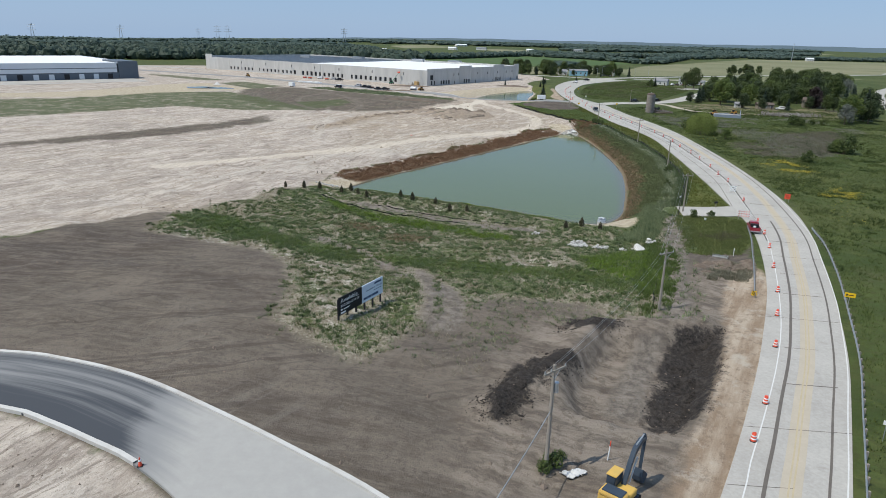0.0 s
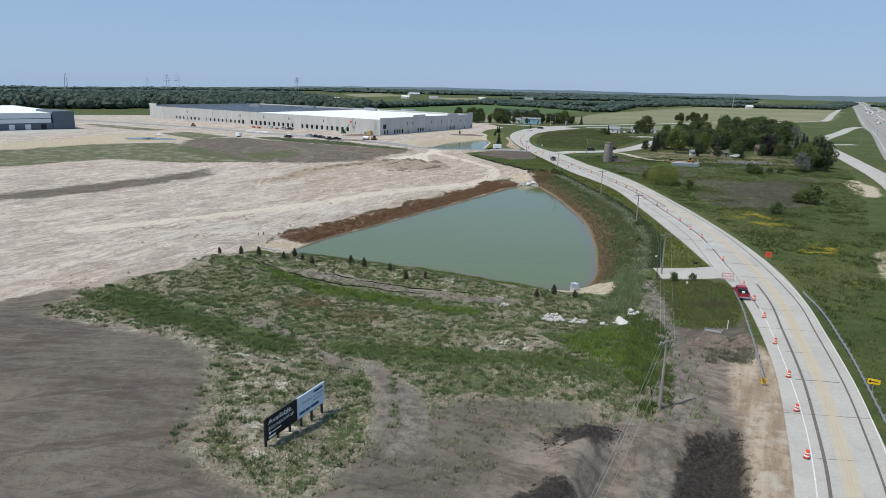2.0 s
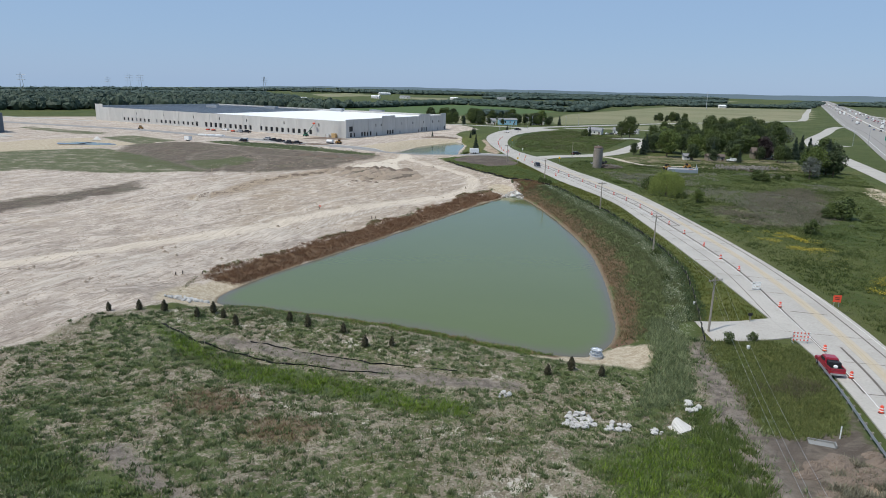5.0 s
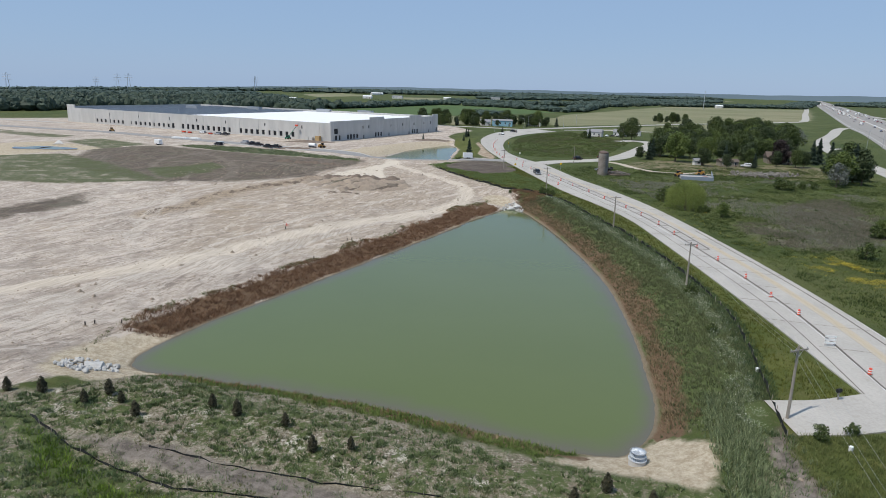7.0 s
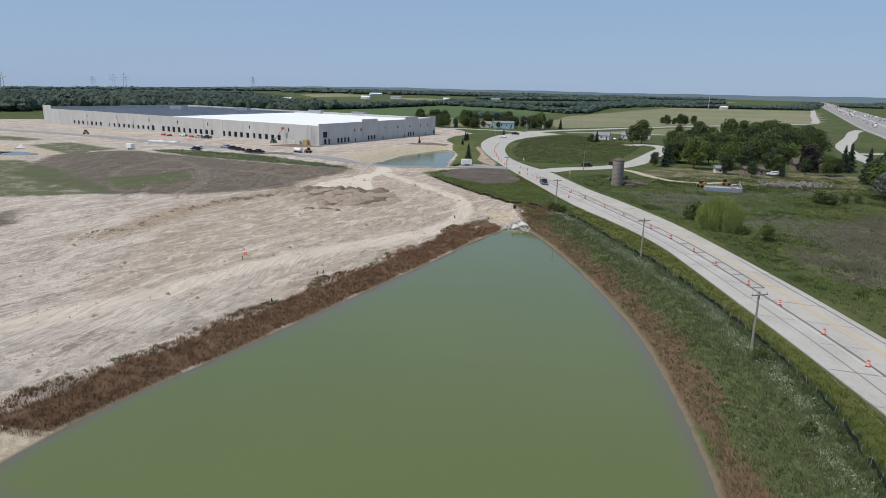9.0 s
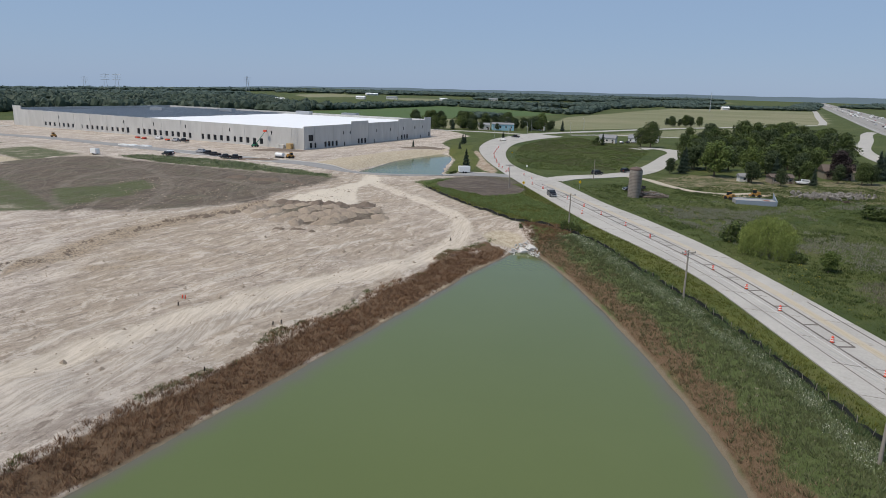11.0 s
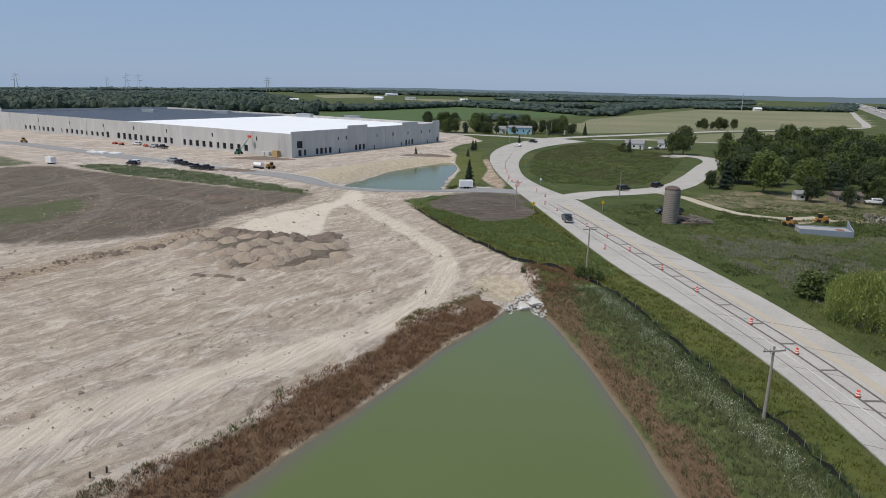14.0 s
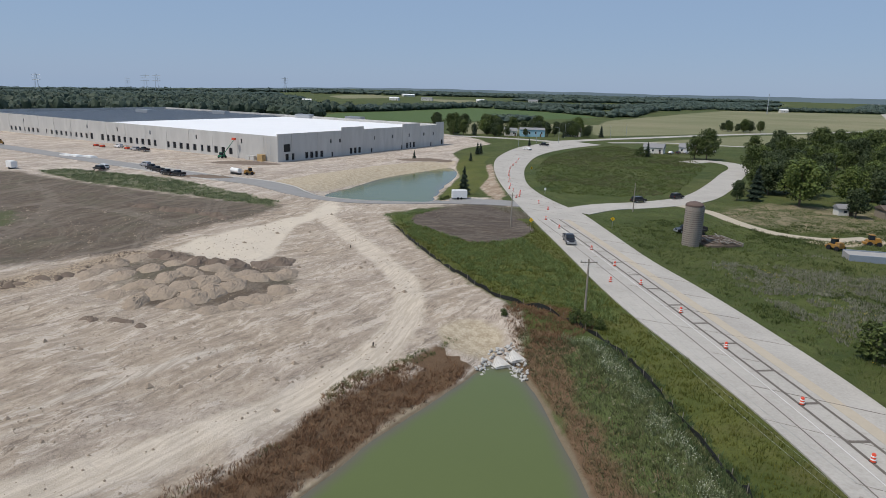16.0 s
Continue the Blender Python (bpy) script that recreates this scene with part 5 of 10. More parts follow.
slab("roof", [D0 + DR * 0.6 + DL * 0.6, D0 + DL * 170 + DR * 0.6, D0 + DL * 170 + DR * 120, D0 + DR * 120 + DL * 0.6], 9.6, 10.0, ROOF, hall, "white membrane roof")
for k in range(16):
    a = 16 + k * 8.5
    slab("dock_door", [D0 - DR * 0.06 + DL * a, D0 - DR * 0.06 + DL * (a + 3), D0 + DL * (a + 3) + DR * 0.2, D0 + DL * a + DR * 0.2], 0.2, 3.4, WHITE_PANEL if k % 3 else OPENING, hall, "dock door")
slab("apron", [D0 - DR * 30 + DL * 4, D0 - DR * 30 + DL * 170, D0 + DL * 170 - DR * 0.5, D0 + DL * 4 - DR * 0.5], -0.6, 0.12, CONCRETE, hall, "pale concrete apron")


# ---- utility poles and lines ----
def utility_pole(x, y, tall=7.9, turn=0.0, gear=False):
    p = thing("utility_pole", x, y, None, turn, "weathered wooden utility pole with a crossarm", "utility pole", "utility poles along the road")
    part("pole", rods(((0, 0, -0.4), (0, 0, tall), 0.17, 0.11), n=10), WOOD_POLE, p)
    part("crossarm", boxes((-1.2, -0.17, tall - 0.5, 1.2, -0.05, tall - 0.36), bevel=0.01), WOOD_POLE, p)
    for s in (-1.1, -0.45, 1.1):
        part("insulator", rods(((s, -0.11, tall - 0.36), (s, -0.11, tall - 0.16), 0.06, 0.035), n=8), STEEL, p, "grey insulator")
    for s in (-1, 1):
        part("brace", rods(((s * 0.6, -0.11, tall - 0.45), (0, -0.14, tall - 1.05), 0.02), n=5), STEEL, p)
    if gear:
        part("transformer", rods(((0.33, -0.05, tall - 2.3), (0.33, -0.05, tall - 1.5), 0.21), n=14), STEEL, p, "grey can transformer")
        part("bracket", boxes((0.1, -0.08, tall - 2.0, 0.2, -0.02, tall - 1.8)), STEEL, p)
    return p


POLES = [(8.3, 43.2, 9.0, 40), (27.3, 77.2, 8.0, 30), (48.6, 131.2, 8.0, 15), (58.8, 174.3, 7.7, 10), (63.5, 220.5, 7.7, 5), (62.3, 276, 7.7, 0), (60.5, 334, 7.7, -5)]
pole_obs = [utility_pole(x, y, h, r, i == 0) for i, (x, y, h, r) in enumerate(POLES)]


def cable(name, a, b, sag, label, r=0.009, parent=None):
    c = bpy.data.curves.new(name, "CURVE")
    c.dimensions, c.bevel_depth, c.bevel_resolution = "3D", r, 0
    sp = c.splines.new("POLY")
    n = 14
    sp.points.add(n - 1)
    for i in range(n):
        t = i / (n - 1)
        v = Vector(a).lerp(Vector(b), t) - Vector((0, 0, sag * 4 * t * (1 - t)))
        sp.points[i].co = (*v, 1)
    c.materials.append(STEEL)
    return tagged(new(name, c), label, "power line", "power lines")


for p, q in zip(pole_obs, pole_obs[1:]):
    for s, sg in ((-1.1, 0.9), (-0.45, 0.8), (1.1, 1.0)):
        tp = p.matrix_basis @ Vector((s, -0.11, POLES[pole_obs.index(p)][2] - 0.16))
        tq = q.matrix_basis @ Vector((s, -0.11, POLES[pole_obs.index(q)][2] - 0.16))
        cable("power_line", tp, tq, sg, "thin grey overhead power line")
cable("service_cable", pole_obs[0].matrix_basis @ Vector((0, 0, 5.2)), (-4, 20, 5.0), 0.8, "thick black service cable", 0.04)


# the roads run on behind the place where the flight begins
ribbon("road", np.array([(-62, -110), (-30, -45), tuple(RL[0])]), np.array([(-50, -116), (-18, -50), tuple(RR[0])]), CONCRETE, 0.10, label="concrete road running on southwards", category="road", kind="structure")
road("road", [(-60, -190), (0, -80), (45, 5)], 9, CONCRETE, 0.10, "slip road running on southwards", 6)
ribbon("motorway", np.array([(62, 8), (107, 100), tuple(MW_L[0])]), np.array([(122, 0), (167, 92), tuple(MW_R[0])]), bpy.data.materials["motorway_concrete"], 0.12, 0.4, 4, label="motorway running on southwards", category="motorway", kind="structure")


# ---- trees ----
BARK = plain("grey_brown_bark", (0.135, 0.105, 0.080), 0.95, 3.0, 0.3, bump=0.5)
LEAF = leafy("broad_leaves", (0.030, 0.048, 0.014), (0.098, 0.128, 0.034), 0.35)
LEAF_LIGHT = leafy("bright_leaves", (0.044, 0.074, 0.015), (0.140, 0.176, 0.044), 0.35)
LEAF_DARK = leafy("dark_leaves", (0.024, 0.038, 0.015), (0.070, 0.094, 0.036), 0.35)
LEAF_PURPLE = leafy("purple_leaves", (0.018, 0.012, 0.012), (0.042, 0.028, 0.026), 0.35)
LEAF_WILLOW = leafy("willow_leaves", (0.098, 0.138, 0.030), (0.265, 0.310, 0.084), 0.35)
LEAF_SILVER = leafy("silver_leaves", (0.080, 0.090, 0.075), (0.190, 0.200, 0.175), 0.35)
NEEDLES = leafy("spruce_needles", (0.016, 0.030, 0.018), (0.050, 0.072, 0.048), 0.5)


def leaf_cloud(rnd, centres, n, size, droop=0.0):
    """Small bent leaves thrown round clump centres (x, y, z, radius)."""
    verts, faces = [], []
    weights = [c[3] ** 2 for c in centres]
    for cx, cy, cz, r in rnd.choices(centres, weights, k=n):
        d = Vector((rnd.gauss(0, 1), rnd.gauss(0, 1), rnd.gauss(0, 1))).normalized()
        p = Vector((cx, cy, cz)) + d * r * (0.65 + 0.42 * rnd.random()) * Vector((1, 1, 0.8)).length / 1.62
        nrm = (d + Vector((rnd.gauss(0, 0.5), rnd.gauss(0, 0.5), rnd.gauss(0.25, 0.5)))).normalized()
        a = nrm.orthogonal().normalized()
        a.rotate(Matrix.Rotation(rnd.uniform(0, 6.3), 3, nrm))
        b = nrm.cross(a)
        s = size * rnd.uniform(0.6, 1.35)
        if droop:
            a, b = Vector((rnd.gauss(0, 0.15), rnd.gauss(0, 0.15), -1)) * droop, b * 0.5
        k = len(verts)
        verts += [tuple(p - a * s), tuple(p - b * s * 0.6 + nrm * s * 0.15), tuple(p + a * s), tuple(p + b * s * 0.6 + nrm * s * 0.15)]
        faces += [(k, k + 1, k + 2), (k, k + 2, k + 3)]
    return verts, faces


def broad_tree(seed, tall, wide, leaf, label, clumps=26, leaves=2600, size=0.34, stem=0.22, low=0.25):
    rnd = random.Random(seed)
    t = tagged(new("tree"), label, "tree")
    bm = bmesh.new()
    rod(bm, (0, 0, -0.3), (0, 0, tall * 0.45), stem * tall * 0.12, stem * tall * 0.07, 9)
    centres = []
    for k in range(clumps):
        f = (k + 0.5) / clumps
        h = tall * (low + (0.97 - low) * f)
        reach = wide * (math.sin(math.pi * min(1.0, 0.18 + 0.78 * f)) ** 0.7) * rnd.uniform(0.25, 0.80)
        a = k * 2.4 + rnd.uniform(-0.5, 0.5)
        r = wide * rnd.uniform(0.20, 0.40)
        c = (reach * math.cos(a), reach * math.sin(a), min(h, tall - r * 0.7), r)
        centres.append(c)
        if k % 2 == 0:
            rod(bm, (0, 0, tall * min(0.45, 0.16 + 0.3 * f)), (c[0] * 0.9, c[1] * 0.9, c[2] - r * 0.1), stem * tall * 0.04, stem * tall * 0.012, 5)
    part("trunk", bm, BARK, t)
    v, f = leaf_cloud(rnd, centres, leaves, size)
    raw("crown", v, f, leaf, t)
    return t


def conifer(seed, tall, wide, leaf, label, leaves=1500, size=0.2):
    rnd = random.Random(seed)
    t = tagged(new("conifer"), label, "conifer")
    part("trunk", rods(((0, 0, -0.2), (0, 0, tall * 0.95), wide * 0.10, wide * 0.02), n=7), BARK, t)
    verts, faces = [], []
    for k in range(leaves):
        f = rnd.random() ** 0.6
        h = tall * (1 - f * 0.94)
        tier = 0.75 + 0.25 * math.sin(h / tall * 40)
        r = wide * f * tier * math.sqrt(rnd.uniform(0.25, 1.0))
        a = rnd.uniform(0, 6.3)
        p = Vector((r * math.cos(a), r * math.sin(a), h - 0.12 * r))
        out = Vector((math.cos(a), math.sin(a), -0.35 + rnd.gauss(0, 0.2)))
        sid = Vector((-math.sin(a), math.cos(a), rnd.gauss(0, 0.3)))
        s = size * rnd.uniform(0.6, 1.3)
        q = len(verts)
        verts += [tuple(p - out * s), tuple(p - sid * s * 0.5), tuple(p + out * s), tuple(p + sid * s * 0.5)]
        faces += [(q, q + 1, q + 2), (q, q + 2, q + 3)]
    raw("crown", verts, faces, leaf, t)
    return t


def willow(seed, tall, wide, label):
    rnd = random.Random(seed)
    t = tagged(new("willow_tree"), label, "willow")
    bm = bmesh.new()
    rod(bm, (0, 0, -0.3), (0, 0, tall * 0.5), 0.42, 0.26, 9)
    verts, faces = [], []
    for k in range(1100):
        a, f = rnd.uniform(0, 6.3), math.sqrt(rnd.random())
        lump = 1 + 0.13 * math.sin(3 * a + 1) + 0.10 * math.sin(7 * a) + 0.07 * math.sin(13 * a + 2)
        r = wide * f * lump
        top = tall * (1 - 0.40 * f ** 2.4) * (0.97 + 0.07 * math.sin(9 * a + 7 * f)) * rnd.uniform(0.94, 1.02)
        bottom = max(0.3, top - tall * rnd.uniform(0.35, 0.95) * (0.35 + 0.65 * f))
        if k % 24 == 0:
            rod(bm, (0, 0, tall * 0.4), (r * 0.8 * math.cos(a), r * 0.8 * math.sin(a), top * 0.93), 0.10, 0.03, 5)
        n = max(4, int((top - bottom) / 0.15))
        for i in range(n):
            z = top + (bottom - top) * i / n
            p = Vector((r * math.cos(a) + rnd.gauss(0, 0.22), r * math.sin(a) + rnd.gauss(0, 0.22), z + rnd.gauss(0, 0.1)))
            b = Vector((math.cos(a + rnd.gauss(0, 1.2)), math.sin(a + rnd.gauss(0, 1.2)), 0)) * 0.055
            d = Vector((rnd.gauss(0, 0.06), rnd.gauss(0, 0.06), -0.17))
            q = len(verts)
            verts += [tuple(p - d), tuple(p - b), tuple(p + d), tuple(p + b)]
            faces += [(q, q + 1, q + 2), (q, q + 2, q + 3)]
    part("trunk", bm, BARK, t)
    raw("crown", verts, faces, LEAF_WILLOW, t)
    return t


def put(ob, x, y, size=1.0, turn=0.0, z=None):
    ob.matrix_basis = pose(x, y, ground_z(x, y) if z is None else z, 0, 0, turn) @ Matrix.Diagonal((size, size, size, 1))
    return ob


def put_copy(ob, x, y, size=1.0, turn=0.0):
    c = copy_thing(ob, pose(x, y, ground_z(x, y), 0, 0, turn))
    c.scale = (size, size, size)
    return c


big_a = broad_tree(11, 13.5, 6.2, LEAF, "large green broadleaf tree of the farm grove", 34, 2900, 0.40)
big_b = broad_tree(12, 12.0, 5.6, LEAF_DARK, "dark green broadleaf tree of the farm grove", 32, 2700, 0.40)
big_c = broad_tree(13, 13.0, 6.6, LEAF_LIGHT, "bright green spreading tree of the farm grove", 36, 3000, 0.40)
purple = broad_tree(14, 11.0, 5.6, LEAF_PURPLE, "dark purple-leaved tree beside the farmhouse", 26, 3000, 0.38, low=0.15)
silver = broad_tree(15, 10.5, 5.2, LEAF_SILVER, "silvery half-bare tree of the farm grove", 22, 1500, 0.34)
spruce = conifer(16, 11.5, 3.2, NEEDLES, "dark blue-green spruce tree with drooping boughs", 2200, 0.42)
bush = broad_tree(17, 2.6, 1.7, LEAF, "round green bush in the meadow", 14, 900, 0.16, low=0.15)
put(big_c, 148.5, 368.5, 1.02, 120)
put(big_a, 160, 392, 0.85)
put(big_b, 171, 366, 0.8, 50)
put(purple, 195.5, 362, 1.0)
put(silver, 172, 291, 0.8)
put(spruce, 139.5, 377, 0.8)
put(bush, 104.8, 191.5, 1.25)
tree_rnd = random.Random(5)
for kind, x, y, s in ((big_b, 134.8, 377.5, 0.58), (spruce, 144, 384, 0.85), (big_c, 166, 372.5, 1.0), (big_a, 176.5, 353.5, 0.72), (big_a, 157, 384, 1.0), (big_b, 154, 352, 0.72), (big_b, 178, 360, 0.9), (spruce, 168, 360, 0.8), (big_a, 182, 380, 1.05), (big_b, 205, 372, 1.1),
                      (spruce, 212, 362, 1.0), (spruce, 218, 366, 1.05), (big_b, 200, 350, 0.7), (big_c, 177, 296, 0.95), (big_b, 184, 294, 0.9), (spruce, 188, 304, 1.2), (big_b, 192, 306, 1.05), (big_a, 196, 318, 1.0), (big_b, 160, 344, 0.62), (big_a, 196, 350, 0.7), (big_b, 188, 352, 0.65), (spruce, 174, 346, 0.6),
                      (spruce, 196, 328, 1.2), (big_b, 185, 310, 0.95), (big_c, 124, 211, 0.36), (bush, 122, 210, 1.2), (big_c, 98.3, 234.8, 0.29), (bush, 96.6, 240.2, 0.75), (bush, 95.5, 241.5, 0.6), (bush, 126.5, 209.5, 2.0), (bush, 124.6, 207.8, 1.6), (bush, 150, 284, 1.1), (bush, 155, 285, 1.0), (bush, 160, 286, 1.0),
                      (bush, 93.0, 258.6, 1.75), (bush, 95.4, 256.6, 1.8), (bush, 133, 209, 0.6), (bush, 148, 282, 1.3), (bush, 146, 284.5, 1.5)):
    put_copy(kind, x, y, s * tree_rnd.uniform(0.94, 1.06) * (0.84 if 340 < y < 400 and kind is not spruce else 1.0), tree_rnd.uniform(0, 360))
GROVE = [(146, 392), (172, 374), (205, 378), (222, 395), (262, 445), (300, 505), (305, 535), (265, 552), (240, 556), (205, 510), (168, 440)]
made = 0
while made < 95:
    x, y = tree_rnd.uniform(145, 306), tree_rnd.uniform(374, 556)
    if inside(GROVE, np.array([x]), np.array([y]))[0] > 0:
        made += 1
        k = tree_rnd.choice((big_a, big_b, big_b, big_a, big_a, big_c, silver if made % 9 == 0 else big_b))
        put_copy(k, x, y, tree_rnd.uniform(0.84, 1.14) * (0.76 if x < 225 else 1.0), tree_rnd.uniform(0, 360))
willow_tree = put(willow(21, 7.9, 5.0, "pale green weeping willow in the meadow"), 94.2, 247.2)
put_copy(big_a, 179, 497, 1.05, 30)
put_copy(big_a, 174, 499, 0.8, 200)
put_copy(spruce, 154, 507, 0.62, 0)
put_copy(bush, 150, 506, 1.8, 0)
put_copy(spruce, 53.6, 380, 0.72, 0)
for x, y, s in ((40, 472, 0.35), (104, 552, 0.4), (70, 500, 0.5), (72, 505, 0.45), (64, 470, 0.35)):
    put_copy(spruce, x, y, s, 40)
for k in range(26):
    put_copy(tree_rnd.choice((big_a, big_b, big_c)), tree_rnd.uniform(90, 160), tree_rnd.uniform(640, 668), tree_rnd.uniform(0.6, 0.95), tree_rnd.uniform(0, 360))
for k in range(30):
    put_copy(tree_rnd.choice((big_a, big_b, big_b, spruce)), tree_rnd.uniform(66, 176), tree_rnd.uniform(622, 646), tree_rnd.uniform(0.4, 0.75), tree_rnd.uniform(0, 360))
for k in range(12):
    put_copy(tree_rnd.choice((big_a, big_b)), tree_rnd.uniform(302, 340), tree_rnd.uniform(735, 755), tree_rnd.uniform(0.5, 0.8), tree_rnd.uniform(0, 360))


def woods(name, spots, label, seed, mat=LEAF_DARK, m=64, leaf_size=0.17):
    """Far woodland: many lumpy crowns set close together, in one mesh. spots: (x, y, radius, tall)."""
    rnd = np.random.default_rng(seed)
    ico = bmesh.new()
    bmesh.ops.create_icosphere(ico, subdivisions=2, radius=1)
    base = np.array([v.co[:] for v in ico.verts])
    tri = np.array([[v.index for v in f.verts] for f in ico.faces])
    ico.free()
    vs, fs, off = [], [], 0
    for x, y, r, h in spots:
        size, mid = np.array([r, r, h * 0.55]), np.array([x, y, h * 0.45 + float(far_fall(x, y))])
        lump = 0.86 + rnd.normal(0, 0.12, len(base))
        vs.append(base * lump[:, None] * size + mid)
        fs.append(tri + off)
        off += len(base)
        d = rnd.normal(0, 1, (m, 3))
        d[:, 2] = np.abs(d[:, 2]) * 1.1 - 0.3
        d /= np.linalg.norm(d, axis=1)[:, None]
        p = d * rnd.uniform(0.78, 1.12, (m, 1)) * size + mid
        leaf = p[:, None] + rnd.normal(0, leaf_size * r, (m, 3, 3)) * (1, 1, 0.8)
        vs.append(leaf.reshape(-1, 3))
        fs.append(np.arange(3 * m).reshape(m, 3) + off)
        off += 3 * m
    vs, fs = np.concatenate(vs), np.concatenate(fs)
    return raw(name, vs.tolist(), fs.tolist(), mat, label=label, category="woods", kind="stuff")


def belt(rnd, x0, y0, x1, y1, deep, n, tall=(9, 14), wide=(5, 9)):
    out = []
    ax, ay = x1 - x0, y1 - y0
    ll = math.hypot(ax, ay)
    for k in range(n):
        f, d = rnd.random(), rnd.uniform(-0.5, 0.5) * deep
        out.append((x0 + ax * f - ay / ll * d, y0 + ay * f + ax / ll * d, rnd.uniform(*wide), rnd.uniform(*tall)))
    return out


for k in range(10):
    put_copy(tree_rnd.choice((big_a, big_b)), tree_rnd.uniform(58, 92), tree_rnd.uniform(700, 730), tree_rnd.uniform(0.6, 0.9), tree_rnd.uniform(0, 360))
# Aerial haze is painted into both leaf tones as extra blue.
LEAF_FAR_HAZED = leafy("hazed_far_leaves", (0.040, 0.062, 0.050), (0.062, 0.086, 0.065), 0.03)
LEAF_WOOD_HAZED = leafy("hazed_wood_leaves", (0.030, 0.048, 0.034), (0.056, 0.077, 0.050), 0.05)
wr = random.Random(9)
near_belts = belt(wr, -640, 650, -290, 770, 70, 420, (6, 14), (4, 8)) + belt(wr, -340, 800, -110, 880, 110, 400, (6, 14), (4, 8)) + belt(wr, -640, 900, -150, 1150, 200, 480) + belt(wr, -110, 870, -45, 800, 36, 60) + belt(wr, -150, 1040, -40, 940, 50, 70)
mid_belts = belt(wr, -45, 950, 5, 1010, 16, 34, (6, 10)) + belt(wr, 5, 1010, 140, 1255, 16, 90, (6, 10)) + belt(wr, 140, 1255, 235, 1150, 18, 50, (6, 10)) + belt(wr, 235, 1150, 285, 975, 14, 40, (6, 9)) \
    + belt(wr, 300, 1000, 447, 1320, 26, 110, (7, 11)) + belt(wr, 266, 1310, 447, 1350, 50, 100, (7, 11)) + belt(wr, 177, 1420, 266, 1310, 30, 60, (7, 10)) + belt(wr, 447, 1350, 716, 1720, 110, 240, (7, 11)) \
    + belt(wr, 650, 1500, 1010, 1545, 50, 170, (7, 10)) + belt(wr, -560, 1300, -150, 1400, 150, 330, (8, 12)) + belt(wr, 110, 790, 160, 850, 14, 26, (5, 8))
far_belts = belt(wr, -1900, 1500, -270, 1830, 300, 560, (8, 12), (10, 18)) + belt(wr, -270, 2430, 900, 2560, 160, 360, (8, 13), (10, 18)) + belt(wr, 330, 1880, 900, 2180, 110, 260, (8, 12), (9, 17)) + belt(wr, 716, 1720, 1134, 2235, 120, 240, (8, 12), (9, 16)) \
    + belt(wr, -2600, 2400, 1600, 3100, 260, 560, (9, 14), (14, 30)) + belt(wr, 1300, 1500, 2300, 2900, 60, 180, (8, 12), (10, 18)) + belt(wr, 1750, 2200, 3300, 3300, 200, 260, (9, 14), (14, 26)) + belt(wr, 1000, 1560, 1700, 2500, 50, 160, (8, 12), (9, 16)) + belt(wr, 1500, 1980, 2300, 2400, 160, 220, (8, 13), (10, 17)) + belt(wr, 1350, 1500, 2000, 1800, 60, 120, (7, 11), (8, 14))
woods("woods", near_belts, "dense dark green wood behind the warehouse", 31, LEAF_WOOD_HAZED, 64, 0.085)
woods("woods", mid_belts, "hedgerows and small woods between fields", 32, LEAF_FAR_HAZED, 50, 0.09)
woods("woods", far_belts, "long dark tree line on the horizon", 33, LEAF_FAR_HAZED, 24, 0.10)


def distance():
    """The blue distance: low hills past the last woods, with haze painted in."""
    s = Shader("hazed_distance_glow", 1.0)
    # The blue is haze put into the colour; emission makes it glow.
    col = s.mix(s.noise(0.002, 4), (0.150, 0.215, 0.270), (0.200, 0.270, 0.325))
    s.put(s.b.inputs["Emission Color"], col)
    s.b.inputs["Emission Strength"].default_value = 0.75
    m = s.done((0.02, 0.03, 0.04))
    verts, faces = [], []
    n = 240
    for i in range(n + 1):
        a = radians(-62 + 124 * i / n)
        x, y = 4550 * math.sin(a), 4550 * math.cos(a)
        h = min(34, max(3, 15 + 17 * (math.degrees(a) - 6) / 34)) + 2 * math.sin(a * 9 + 1) + 1.5 * math.sin(a * 31) + 1.2 * math.sin(a * 97 + 2)
        h += float(far_fall(x, y))
        verts += [(x, y, -90), (x, y, h), (x * 1.01, y * 1.01, h - 3), (x * 1.01, y * 1.01, -90)]
    for i in range(n):
        b = i * 4
        faces += [(b, b + 4, b + 5, b + 1), (b + 1, b + 5, b + 6, b + 2), (b + 2, b + 6, b + 7, b + 3)]
    return raw("backdrop", verts, faces, m, label="low far hills with blue-grey haze painted in, faintly glowing", category="distance", kind="structure")


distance()


